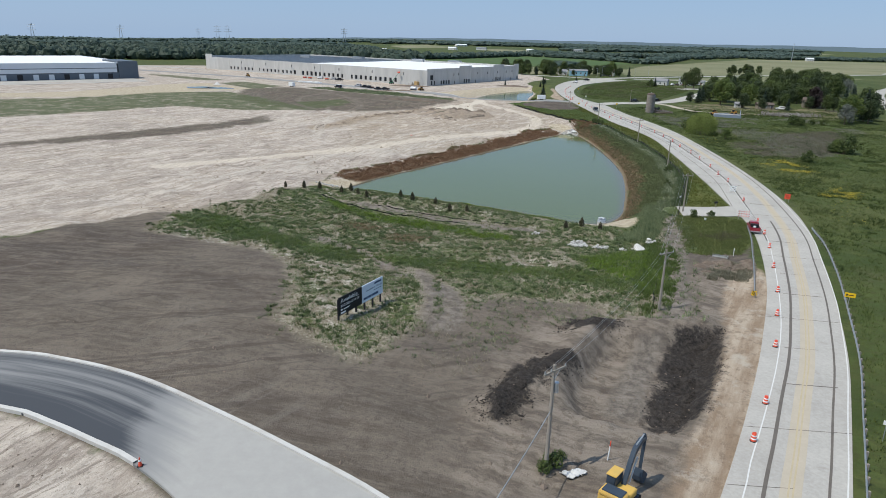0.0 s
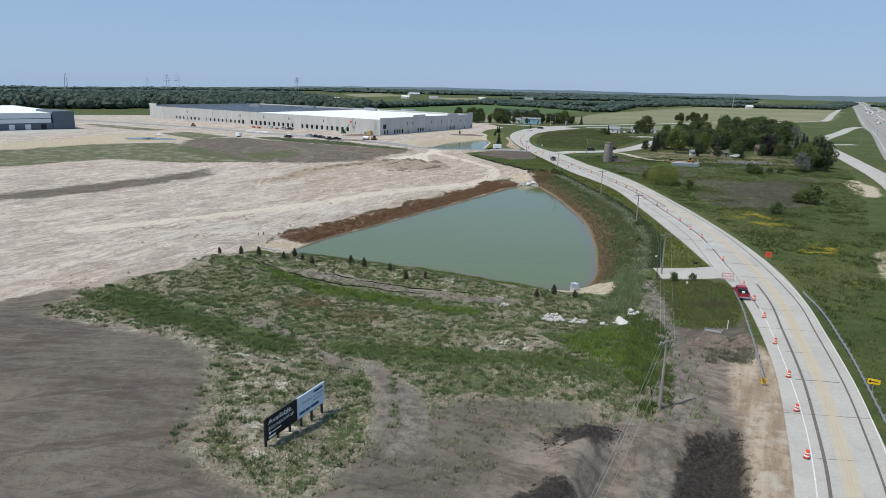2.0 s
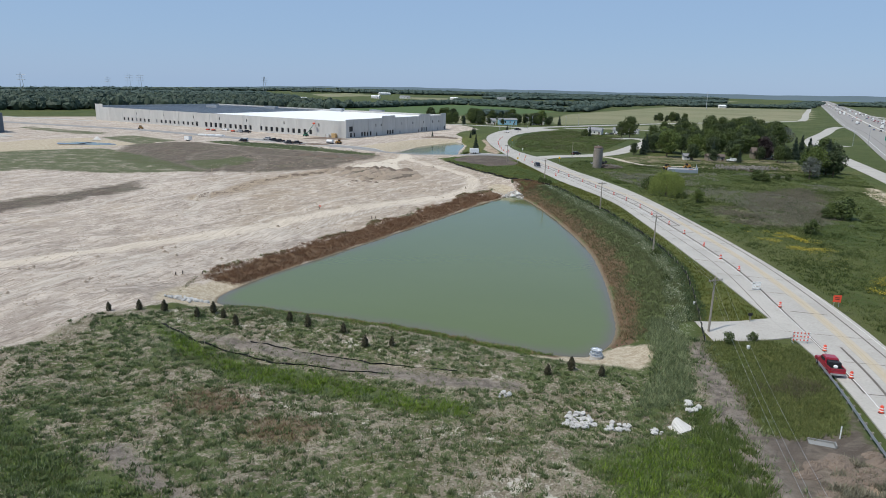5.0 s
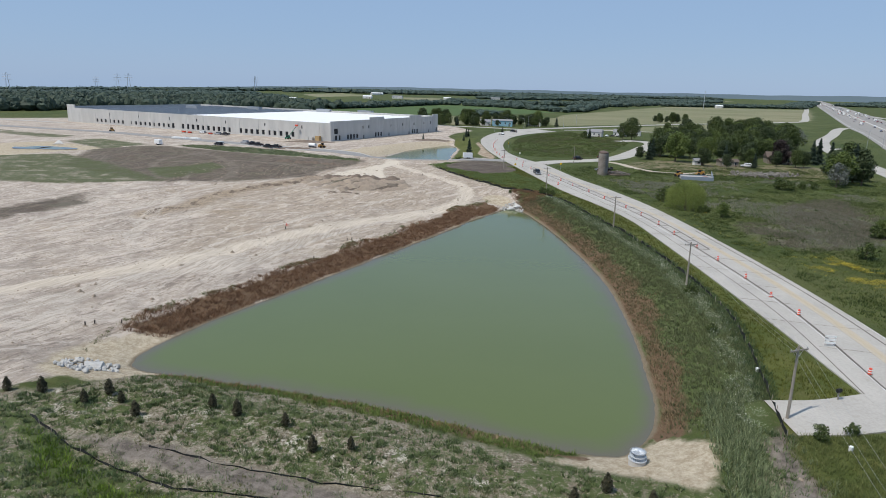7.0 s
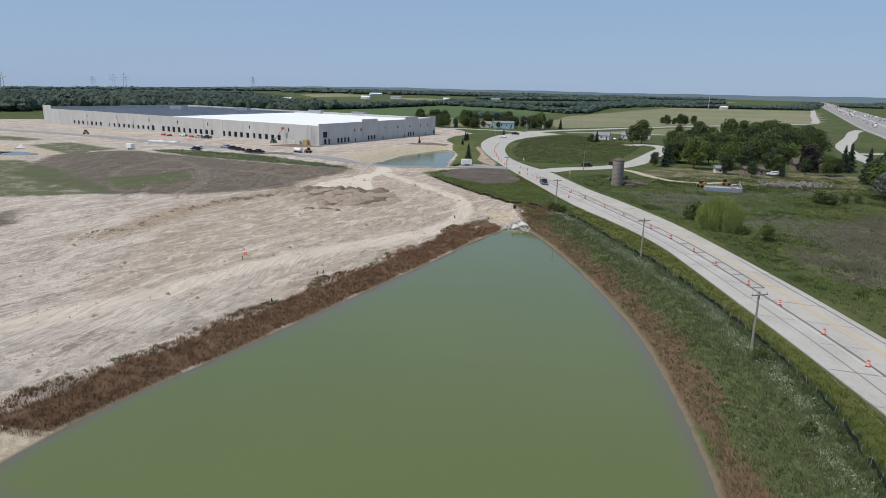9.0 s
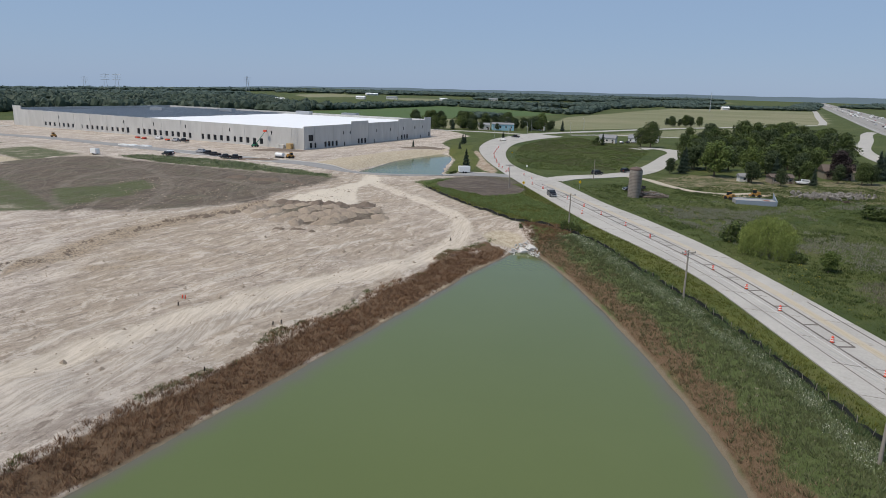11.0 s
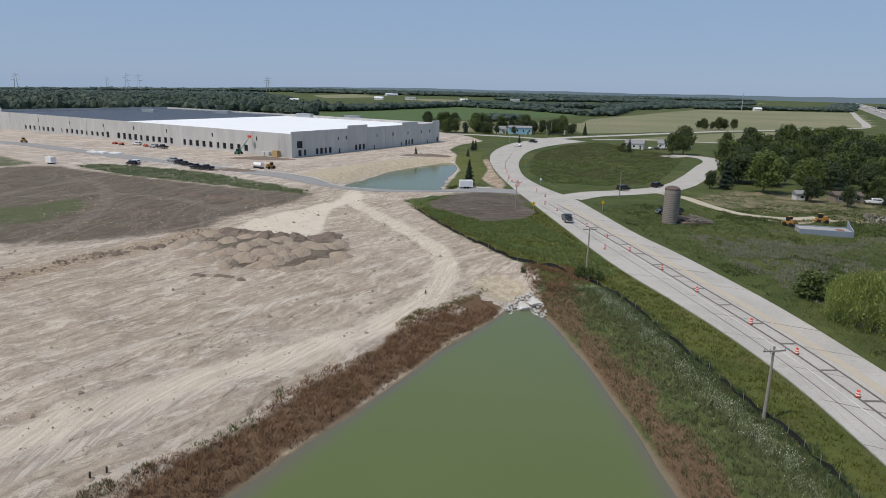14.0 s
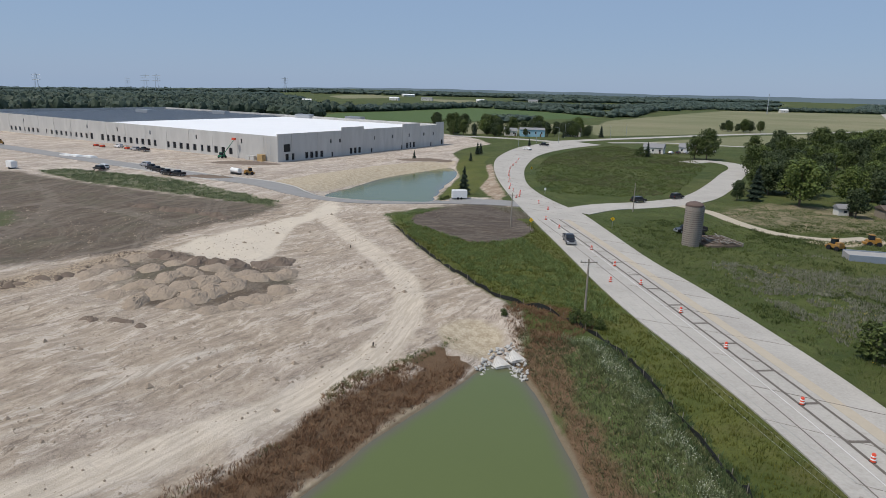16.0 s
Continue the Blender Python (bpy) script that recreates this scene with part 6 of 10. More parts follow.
# ---- the land sign ----
def land_sign():
    ax, ay, bx, by = -11.15, 66.5, -7.12, 73.8
    ln = math.hypot(bx - ax, by - ay)
    turn = math.degrees(math.atan2(by - ay, bx - ax))
    z = ground_z(-9.1, 70.7) - 0.62
    s = thing("billboard", ax, ay, z + 0.92, turn, "black and white land-for-lease billboard on black posts", "billboard")
    for k in range(6):
        u = 0.15 + k * (ln - 0.3) / 5
        part("post", boxes((u - 0.09, 0.10, -2.1, u + 0.09, 0.28, 3.4), bevel=0.015), BLACK, s, "black timber post")
    s.scale = (1, 1, 0.75)
    half = ln / 2
    black = part("black_panel", boxes((0, -0.06, 0.95, half, 0.05, 3.75), bevel=0.01), plain("sign_black", (0.012, 0.014, 0.018), 0.5, 2, 0.2), s, "black left panel")
    white = part("white_panel", boxes((half + 0.012, -0.06, 0.95, ln, 0.05, 3.75), bevel=0.01), plain("sign_pale_blue", (0.60, 0.68, 0.76), 0.5, 2, 0.05), s, "pale blue-white right panel")
    part("cap_rail", boxes((0, 0.055, 3.3, ln, 0.10, 3.5)), BLACK, s)
    ink_w, ink_b = plain("sign_white_ink", (0.78, 0.78, 0.78), 0.6), plain("sign_blue_ink", (0.055, 0.09, 0.17), 0.6)

    def words(text, x, z0, size, mat, owner, name, wide=None):
        c = bpy.data.curves.new(name, "FONT")
        c.body, c.size, c.extrude = text, size, 0.004
        tmp = bpy.data.objects.new(name, c)
        me = bpy.data.meshes.new_from_object(tmp)
        bpy.data.objects.remove(tmp)
        me.materials.clear()
        me.materials.append(mat)
        me.transform(pose(x, -0.068, z0, 90, 0, 0))
        ob = new(name, me)
        ob.parent = owner
        return ob

    words("Available", 0.25, 2.85, 0.86, ink_w, black, "lettering")
    words("250,000-2 M SF", 0.25, 2.15, 0.54, ink_w, black, "lettering")
    words("Commerce Center", half + 0.75, 2.55, 0.42, ink_b, white, "lettering")

    def bars(specs, mat, owner):
        for x0, z0, x1, z1 in specs:
            part("bar", boxes((x0, -0.068, z0, x1, -0.0605, z1)), mat, owner)

    bars([(0.75, 1.66, 1.9, 1.80), (0.25, 1.12, 1.15, 1.38), (2.6, 2.76, 3.6, 2.79)], ink_w, black)
    part("emblem", rods(((0.45, -0.068, 1.74), (0.45, -0.058, 1.74), 0.17), n=14), ink_w, black)
    bars([(ln - 1.7, 3.12, ln - 0.3, 3.42), (ln - 1.8, 2.16, ln - 0.3, 2.24), (half + 0.3, 1.35, half + 1.1, 1.72), (half + 1.2, 1.35, half + 1.9, 1.72), (half + 2.0, 1.35, half + 3.2, 1.72)], ink_b, white)
    return s


land_sign()


# ---- traffic barrels, boards, signs, rails ----
def barrel():
    b = tagged(new("traffic_barrel"), "orange and white striped traffic barrel on the road", "traffic barrel", "traffic barrels along the road")
    part("base", lathe([(0.37, 0.0), (0.38, 0.03), (0.36, 0.07), (0.31, 0.09)], 16), BLACK, b, "black rubber base")
    part("drum", lathe([(0.31, 0.09), (0.30, 0.30), (0.275, 0.32), (0.265, 0.62), (0.24, 0.64), (0.23, 0.92), (0.20, 0.96), (0.20, 1.02), (0.06, 1.04)], 18), ORANGE, b, "orange plastic drum")
    for z0, z1, r0, r1 in ((0.29, 0.44, 0.303, 0.284), (0.64, 0.78, 0.262, 0.256)):
        part("band", lathe([(r0 - 0.02, z0), (r0 + 0.008, z0 + 0.003), (r1 + 0.008, z1 - 0.003), (r1 - 0.02, z1)], 18), WHITE, b, "white reflective band")
    part("handle", boxes((-0.12, -0.02, 1.0, 0.12, 0.02, 1.12), bevel=0.01), ORANGE, b)
    return b


def cone():
    b = tagged(new("traffic_cone"), "orange traffic cone standing at the kerb end", "traffic cone")
    part("base", boxes((-0.2, -0.2, 0, 0.2, 0.2, 0.04), bevel=0.01), BLACK, b)
    part("body", lathe([(0.15, 0.03), (0.03, 0.72), (0.02, 0.74)], 14), ORANGE, b)
    part("band", lathe([(0.08, 0.40), (0.10, 0.41), (0.072, 0.54), (0.05, 0.55)], 14), WHITE, b, "white reflective band")
    return b


ON_ROAD = 0.155
first_barrel = barrel()
spots = [(26.7, 48.7), (30.6, 55.0), (37.4, 67.5), (41.9, 76.6), (46.0, 85.1), (50.5, 95.9), (54.9, 106.7), (57.9, 115.2), (60.2, 123.2), (64.5, 139.8), (69.2, 160.0), (70.1, 168.4),
         (72.0, 178.9), (73.5, 191.2), (74.6, 201.7), (75.4, 214.1), (76.6, 225), (77.1, 236.7), (77.1, 247.3), (76.3, 262.2), (76.0, 275.4), (75.0, 289.2), (74.2, 300.6), (73.3, 312.8),
         (71.4, 332.9), (70.3, 342.6), (70.4, 290.6), (73.6, 356), (70.5, 381), (69.6, 377), (69.3, 387), (68.9, 392), (71, 384), (70.2, 398), (71, 407), (72.5, 415), (73.5, 424), (75, 433), (77.2, 445),
         (80, 456), (83, 467), (86, 478), (68.3, 375), (73.1, 366)]
for i, (x, y) in enumerate(spots):
    m = pose(x, y, ground_z(x, y) + ON_ROAD, 0, 0, i * 47)
    if i == 0:
        first_barrel.matrix_basis = m @ Matrix.Diagonal((0.78, 0.78, 0.78, 1))
    else:
        copy_thing(first_barrel, m)
put(cone(), -21.6, 40.9, 1.0, 10, ground_z(-21.6, 40.9) + 0.22)


def barricade(x, y, turn, rails, label):
    b = thing("barricade", x, y, ground_z(x, y) + 0.155, turn, label, "barricade")
    for s in (-0.95, 0.95):
        part("leg", boxes((s - 0.04, -0.35, 0.0, s + 0.04, 0.35, 0.06), (s - 0.04, -0.04, 0.06, s + 0.04, 0.04, 1.55)), STEEL, b)
    for k in range(rails):
        z = 0.35 + k * 0.48
        r = part("rail", boxes((-1.15, -0.07, z, 1.15, -0.045, z + 0.24), bevel=0.004), WHITE, b, "white rail board")
        for j in range(5):
            part("stripe", boxes((-1.0 + j * 0.44, -0.078, z + 0.01, -0.82 + j * 0.44, -0.0715, z + 0.23)), ORANGE, r, "orange stripe")
    return b


barricade(58.7, 126.0, -15, 3, "white and orange striped road barricade on the shoulder")
arrow = thing("arrow_board", 65.6, 148.3, ground_z(65.6, 148.3) + 0.155, -15, "white striped barricade boards at the closed lane", "barricade")
arrow.scale = (0.72, 0.72, 0.85)
for k in range(3):
    part("board", boxes((-0.95, -0.03, 0.35 + 0.5 * k, 0.95, 0.03, 0.65 + 0.5 * k), bevel=0.01), WHITE, arrow, "white board")
for s in (-0.8, 0.8):
    part("leg", boxes((s - 0.03, 0.035, 0, s + 0.03, 0.1, 1.7), (s - 0.03, -0.3, 0, s + 0.03, 0.034, 0.06)), STEEL, arrow)


def road_sign(x, y, turn, w, h, z0, mat, label, diamond=False, device=None, posts=1):
    s = thing("road_sign", x, y, None, turn, label, "road sign")
    for k in range(posts):
        px = 0 if posts == 1 else (-w * 0.3, w * 0.3)[k]
        part("post", boxes((px - 0.035, 0.02, -0.4, px + 0.035, 0.08, z0 + h), bevel=0.008), STEEL, s)
    bm = boxes((-w / 2, -0.02, -h / 2, w / 2, 0.015, h / 2), bevel=0.006)
    if diamond:
        bmesh.ops.rotate(bm, cent=(0, 0, 0), matrix=Matrix.Rotation(radians(45), 3, "Y"), verts=bm.verts)
    bmesh.ops.translate(bm, verts=bm.verts, vec=(0, 0, z0 + h / 2))
    face = part("plate", bm, mat, s)
    if device:
        bm = bmesh.new()
        for d in device:
            box(bm, d[0], -0.030, z0 + h / 2 + d[1], d[2], -0.0215, z0 + h / 2 + d[3])
        part("symbol", bm, BLACK, face, "black symbol")
    return s


SIGN_YELLOW = plain("sign_yellow", (0.80, 0.50, 0.02), 0.45, 2, 0.08)
road_sign(53.0, 80.5, -28, 1.25, 0.62, 1.3, SIGN_YELLOW, "yellow curve sign with a black arrow beside the road", device=[(-0.40, -0.05, 0.40, 0.05), (-0.40, -0.17, -0.30, 0.17), (-0.48, -0.09, -0.40, 0.09)])
road_sign(73.8, 139.8, -20, 1.15, 1.15, 0.75, ORANGE, "large orange roadworks sign on a stand", device=[(-0.3, 0.1, 0.3, 0.2), (-0.3, -0.15, 0.3, -0.05)], posts=2)
road_sign(83.8, 333.8, 0, 0.75, 0.75, 1.9, SIGN_YELLOW, "yellow diamond warning sign in the grass", True, [(-0.06, -0.2, 0.06, 0.2)])
road_sign(64.5, 331.0, 0, 0.75, 0.75, 1.9, SIGN_YELLOW, "yellow diamond warning sign at the shoulder", True, [(-0.06, -0.2, 0.06, 0.2)])
road_sign(82.7, 430, 20, 0.75, 0.75, 1.9, SIGN_YELLOW, "yellow diamond warning sign on the grass island", True, [(-0.06, -0.2, 0.06, 0.2)])
road_sign(38.2, 49.5, -35, 0.5, 0.4, 1.6, WHITE, "small white marker sign behind the rail")
road_sign(78.3, 383, -20, 0.6, 0.75, 1.2, WHITE, "small white sign at the island's edge")


def guard_rail(pts, label, marker=False):
    c = resample(curve(pts, 1.0), max(3, int(sum(math.dist(a, b) for a, b in zip(pts, pts[1:])) / 1.9)))
    g = tagged(new("guardrail"), label, "guardrail")
    h = on_ground(c[:, 0], c[:, 1])
    prof = [(0.0, 0.46), (0.07, 0.52), (0.02, 0.60), (0.07, 0.70), (0.0, 0.77), (-0.03, 0.77), (0.0, 0.70), (-0.03, 0.60), (0.0, 0.52), (-0.03, 0.46)]
    verts, faces = [], []
    sides = [offset(c, d) for d, _ in prof]
    for i in range(len(c)):
        verts += [(sides[j][i][0], sides[j][i][1], h[i] + prof[j][1]) for j in range(len(prof))]
    n = len(prof)
    faces = [(i * n + j, i * n + (j + 1) % n, (i + 1) * n + (j + 1) % n, (i + 1) * n + j) for i in range(len(c) - 1) for j in range(n)]
    raw("beam", verts, faces, STEEL, g, "grey steel W-beam")
    back = offset(c, 0.16)
    post = mesh_of(boxes((-0.075, -0.1, -0.3, 0.075, 0.1, 0.78), bevel=0.01), "post", WOOD_POLE)
    for (x, y), z in zip(back, h):
        o = new("post", post)
        o.parent, o.location = g, (x, y, z)
    if marker:
        x, y = c[0]
        m = part("end_marker", boxes((-0.32, -0.06, 0.25, 0.32, 0.0, 0.9), bevel=0.01), SIGN_YELLOW, g, "yellow and black striped end marker")
        m.matrix_basis = pose(x, y, h[0], 0, 0, -25)
        for k in range(3):
            bm = boxes((-0.33, -0.068, -0.05, 0.33, -0.0615, 0.05))
            bmesh.ops.rotate(bm, cent=(0, 0, 0), matrix=Matrix.Rotation(radians(35), 3, "Y"), verts=bm.verts)
            bmesh.ops.scale(bm, vec=(0.85, 1, 0.85), verts=bm.verts)
            bmesh.ops.translate(bm, verts=bm.verts, vec=(0, 0, 0.40 + 0.18 * k))
            part("stripe", bm, BLACK, m)
    return g


guard_rail([(17, 16.5), (25.2, 30), (32, 41.6), (38.5, 53), (44.8, 64.2), (51, 77), (58, 92), (64.5, 107.5), (67.8, 118)], "long grey steel guardrail beside the curved road")
guard_rail([(41.8, 83.0), (46.6, 94), (50.3, 103), (53.6, 111), (56.4, 119)], "grey guardrail with a striped end marker", True)


# ---- excavator at work near the pole ----
def excavator():
    yel, dk = plain("machine_yellow", (0.62, 0.40, 0.10), 0.5, 2, 0.15, dirt=0.3), plain("machine_dark_blue", (0.045, 0.062, 0.085), 0.45, 2, 0.25)
    e = thing("excavator", 13.1, 39.9, None, 50, "yellow excavator with a dark blue boom on bare soil", "excavator")
    e.scale = (0.76, 0.76, 0.76)
    for s in (-1, 1):
        bm = bmesh.new()
        pts = [(-1.7, 0.12), (-1.35, 0.0), (1.35, 0.0), (1.75, 0.15), (1.85, 0.42), (1.65, 0.72), (1.3, 0.82), (-1.3, 0.82), (-1.65, 0.7), (-1.82, 0.4)]
        lo = [bm.verts.new((x, s * 0.85, z)) for x, z in pts]
        hi = [bm.verts.new((x, s * 1.4, z)) for x, z in pts]
        bm.faces.new(lo)
        bm.faces.new(hi[::-1])
        for i in range(len(pts)):
            j = (i + 1) % len(pts)
            bm.faces.new((lo[i], lo[j], hi[j], hi[i]))
        bmesh.ops.recalc_face_normals(bm, faces=bm.faces)
        tr = part("crawler_track", bm, BLACK, e, "black crawler track")
        for k in range(9):
            part("track_shoe", boxes((-1.4 + k * 0.35, s * 1.1 - 0.31, 0.815, -1.2 + k * 0.35, s * 1.1 + 0.31, 0.86)), dk, tr)
    part("undercarriage", boxes((-0.9, -0.86, 0.3, 0.9, 0.86, 0.75), bevel=0.04), BLACK, e)
    part("turntable", rods(((0, 0, 0.7), (0, 0, 1.0), 0.75), n=20), dk, e)
    part("house", boxes((-2.1, -1.25, 1.0, 1.0, 1.25, 1.75), (-2.15, -1.2, 1.75, -0.6, 1.2, 2.1), bevel=0.08), yel, e, "yellow upper body")
    part("engine_hood", boxes((-1.9, -1.0, 2.1, -0.7, 1.0, 2.22), bevel=0.04), dk, e)
    cab = part("cab", boxes((-0.5, 0.35, 1.75, 1.15, 1.28, 2.9), bevel=0.07), dk, e, "dark glazed cab")
    part("roof", boxes((-0.55, 0.3, 2.9, 1.2, 1.32, 3.0), bevel=0.03), yel, cab)
    part("window", boxes((1.16, 0.45, 1.95, 1.175, 1.18, 2.8)), GLASS, cab)
    part("window", boxes((-0.35, 1.29, 1.95, 1.0, 1.305, 2.8)), GLASS, cab)

    def arm(name, pts, w, mat, label):
        bm = bmesh.new()
        prev = None
        for x, z, t in pts:
            ring = [bm.verts.new((x, sy * w, z + sz * t)) for sy, sz in ((-1, -1), (1, -1), (1, 1), (-1, 1))]
            if prev:
                for i in range(4):
                    bm.faces.new((prev[i], prev[(i + 1) % 4], ring[(i + 1) % 4], ring[i]))
            else:
                bm.faces.new(ring[::-1])
            prev = ring
        bm.faces.new(prev)
        return part(name, bm, mat, e, label)

    arm("boom", [(0.6, 1.6, 0.25), (1.5, 3.4, 0.35), (2.3, 4.6, 0.34), (3.5, 5.1, 0.25), (4.5, 5.0, 0.16)], 0.22, dk, "dark blue boom")
    arm("stick", [(4.3, 5.4, 0.18), (4.55, 4.7, 0.30), (4.4, 3.2, 0.22), (4.3, 1.7, 0.15)], 0.17, dk, "dark blue stick")
    part("cylinder", rods(((1.2, -0.3, 1.7), (2.5, -0.3, 4.0), 0.09), ((1.2, 0.3, 1.7), (2.5, 0.3, 4.0), 0.09), ((2.6, 0, 5.1), (4.2, 0, 5.5), 0.08), ((4.7, 0, 4.4), (4.75, 0, 2.2), 0.07), n=8), STEEL, e, "hydraulic cylinders")
    bm = bmesh.new()
    pts = [(4.0, 1.75), (3.75, 1.0), (3.85, 0.4), (4.3, 0.15), (4.8, 0.35), (5.0, 0.8)]
    lo, hi = [bm.verts.new((x, -0.55, z)) for x, z in pts], [bm.verts.new((x, 0.55, z)) for x, z in pts]
    for i in range(len(pts) - 1):
        bm.faces.new((lo[i], lo[i + 1], hi[i + 1], hi[i]))
    bm.faces.new(lo[::-1])
    bm.faces.new(hi)
    b = part("bucket", bm, dk, e, "dark steel bucket")
    for k in range(5):
        part("tooth", boxes((4.95, -0.5 + k * 0.22, 0.72, 5.15, -0.40 + k * 0.22, 0.80)), STEEL, b)
    return e


excavator()
def crumpled_sheet(x, y, w, d, seed, label):
    """A pale sheet lying in folds on the ground."""
    rn = np.random.default_rng(seed)
    n, m = 14, 8
    u, v = np.meshgrid(np.linspace(-1, 1, n), np.linspace(-1, 1, m))
    px = x + w * (u + rn.normal(0, 0.05, u.shape)) * (0.8 + 0.25 * np.sin(3 * v + 1))
    py = y + d * (v + 0.35 * np.sin(2.2 * u) + rn.normal(0, 0.06, u.shape))
    pz = on_ground(px, py) + 0.10 + 0.12 * np.abs(np.sin(4 * u + 2 * v)) + rn.uniform(0, 0.10, u.shape)
    top = np.stack([px, py, pz], 2).reshape(-1, 3)
    verts = np.concatenate([top, top - (0, 0, 0.06)]).tolist()
    k = n * m
    faces = [(j * n + i, j * n + i + 1, (j + 1) * n + i + 1, (j + 1) * n + i) for j in range(m - 1) for i in range(n - 1)]
    faces += [tuple(k + q for q in f[::-1]) for f in faces]
    rim = [i for i in range(n)] + [j * n + n - 1 for j in range(1, m)] + [(m - 1) * n + i for i in range(n - 2, -1, -1)] + [j * n for j in range(m - 2, 0, -1)]
    faces += [(rim[i], k + rim[i], k + rim[(i + 1) % len(rim)], rim[(i + 1) % len(rim)]) for i in range(len(rim))]
    return raw("sheet", verts, faces, plain("pale_sheet", (0.56, 0.55, 0.53), 0.7, 1.5, 0.2), label=label, category="sheet")


crumpled_sheet(10.4, 42.9, 1.0, 0.45, 4, "crumpled white sheet lying beside the excavator")
for bx, by, bs in ((8.8, 43.6, 0.5), (8.1, 43.0, 0.4), (9.6, 44.6, 0.3)):
    put_copy(bush, bx, by, bs, bx * 40)
stake = thing("survey_stake", 13.5, 45.1, None, 0, "white survey stake with a red top", "survey stake")
part("lath", rods(((0, 0, -0.2), (0.1, 0.05, 1.25), 0.05), n=6), WHITE, stake)
part("tip", rods(((0.1, 0.05, 1.25), (0.13, 0.06, 1.75), 0.05, 0.04), n=6), ORANGE, stake, "red tip")


# ---- vehicles ----
def paint(name, c):
    s = Shader(name, 0.28)
    s.b.inputs["Coat Weight"].default_value = 0.5
    return s.done(s.mix(s.noise(1.5, 3), tuple(k * 0.9 for k in c), tuple(min(1, k * 1.1) for k in c)))


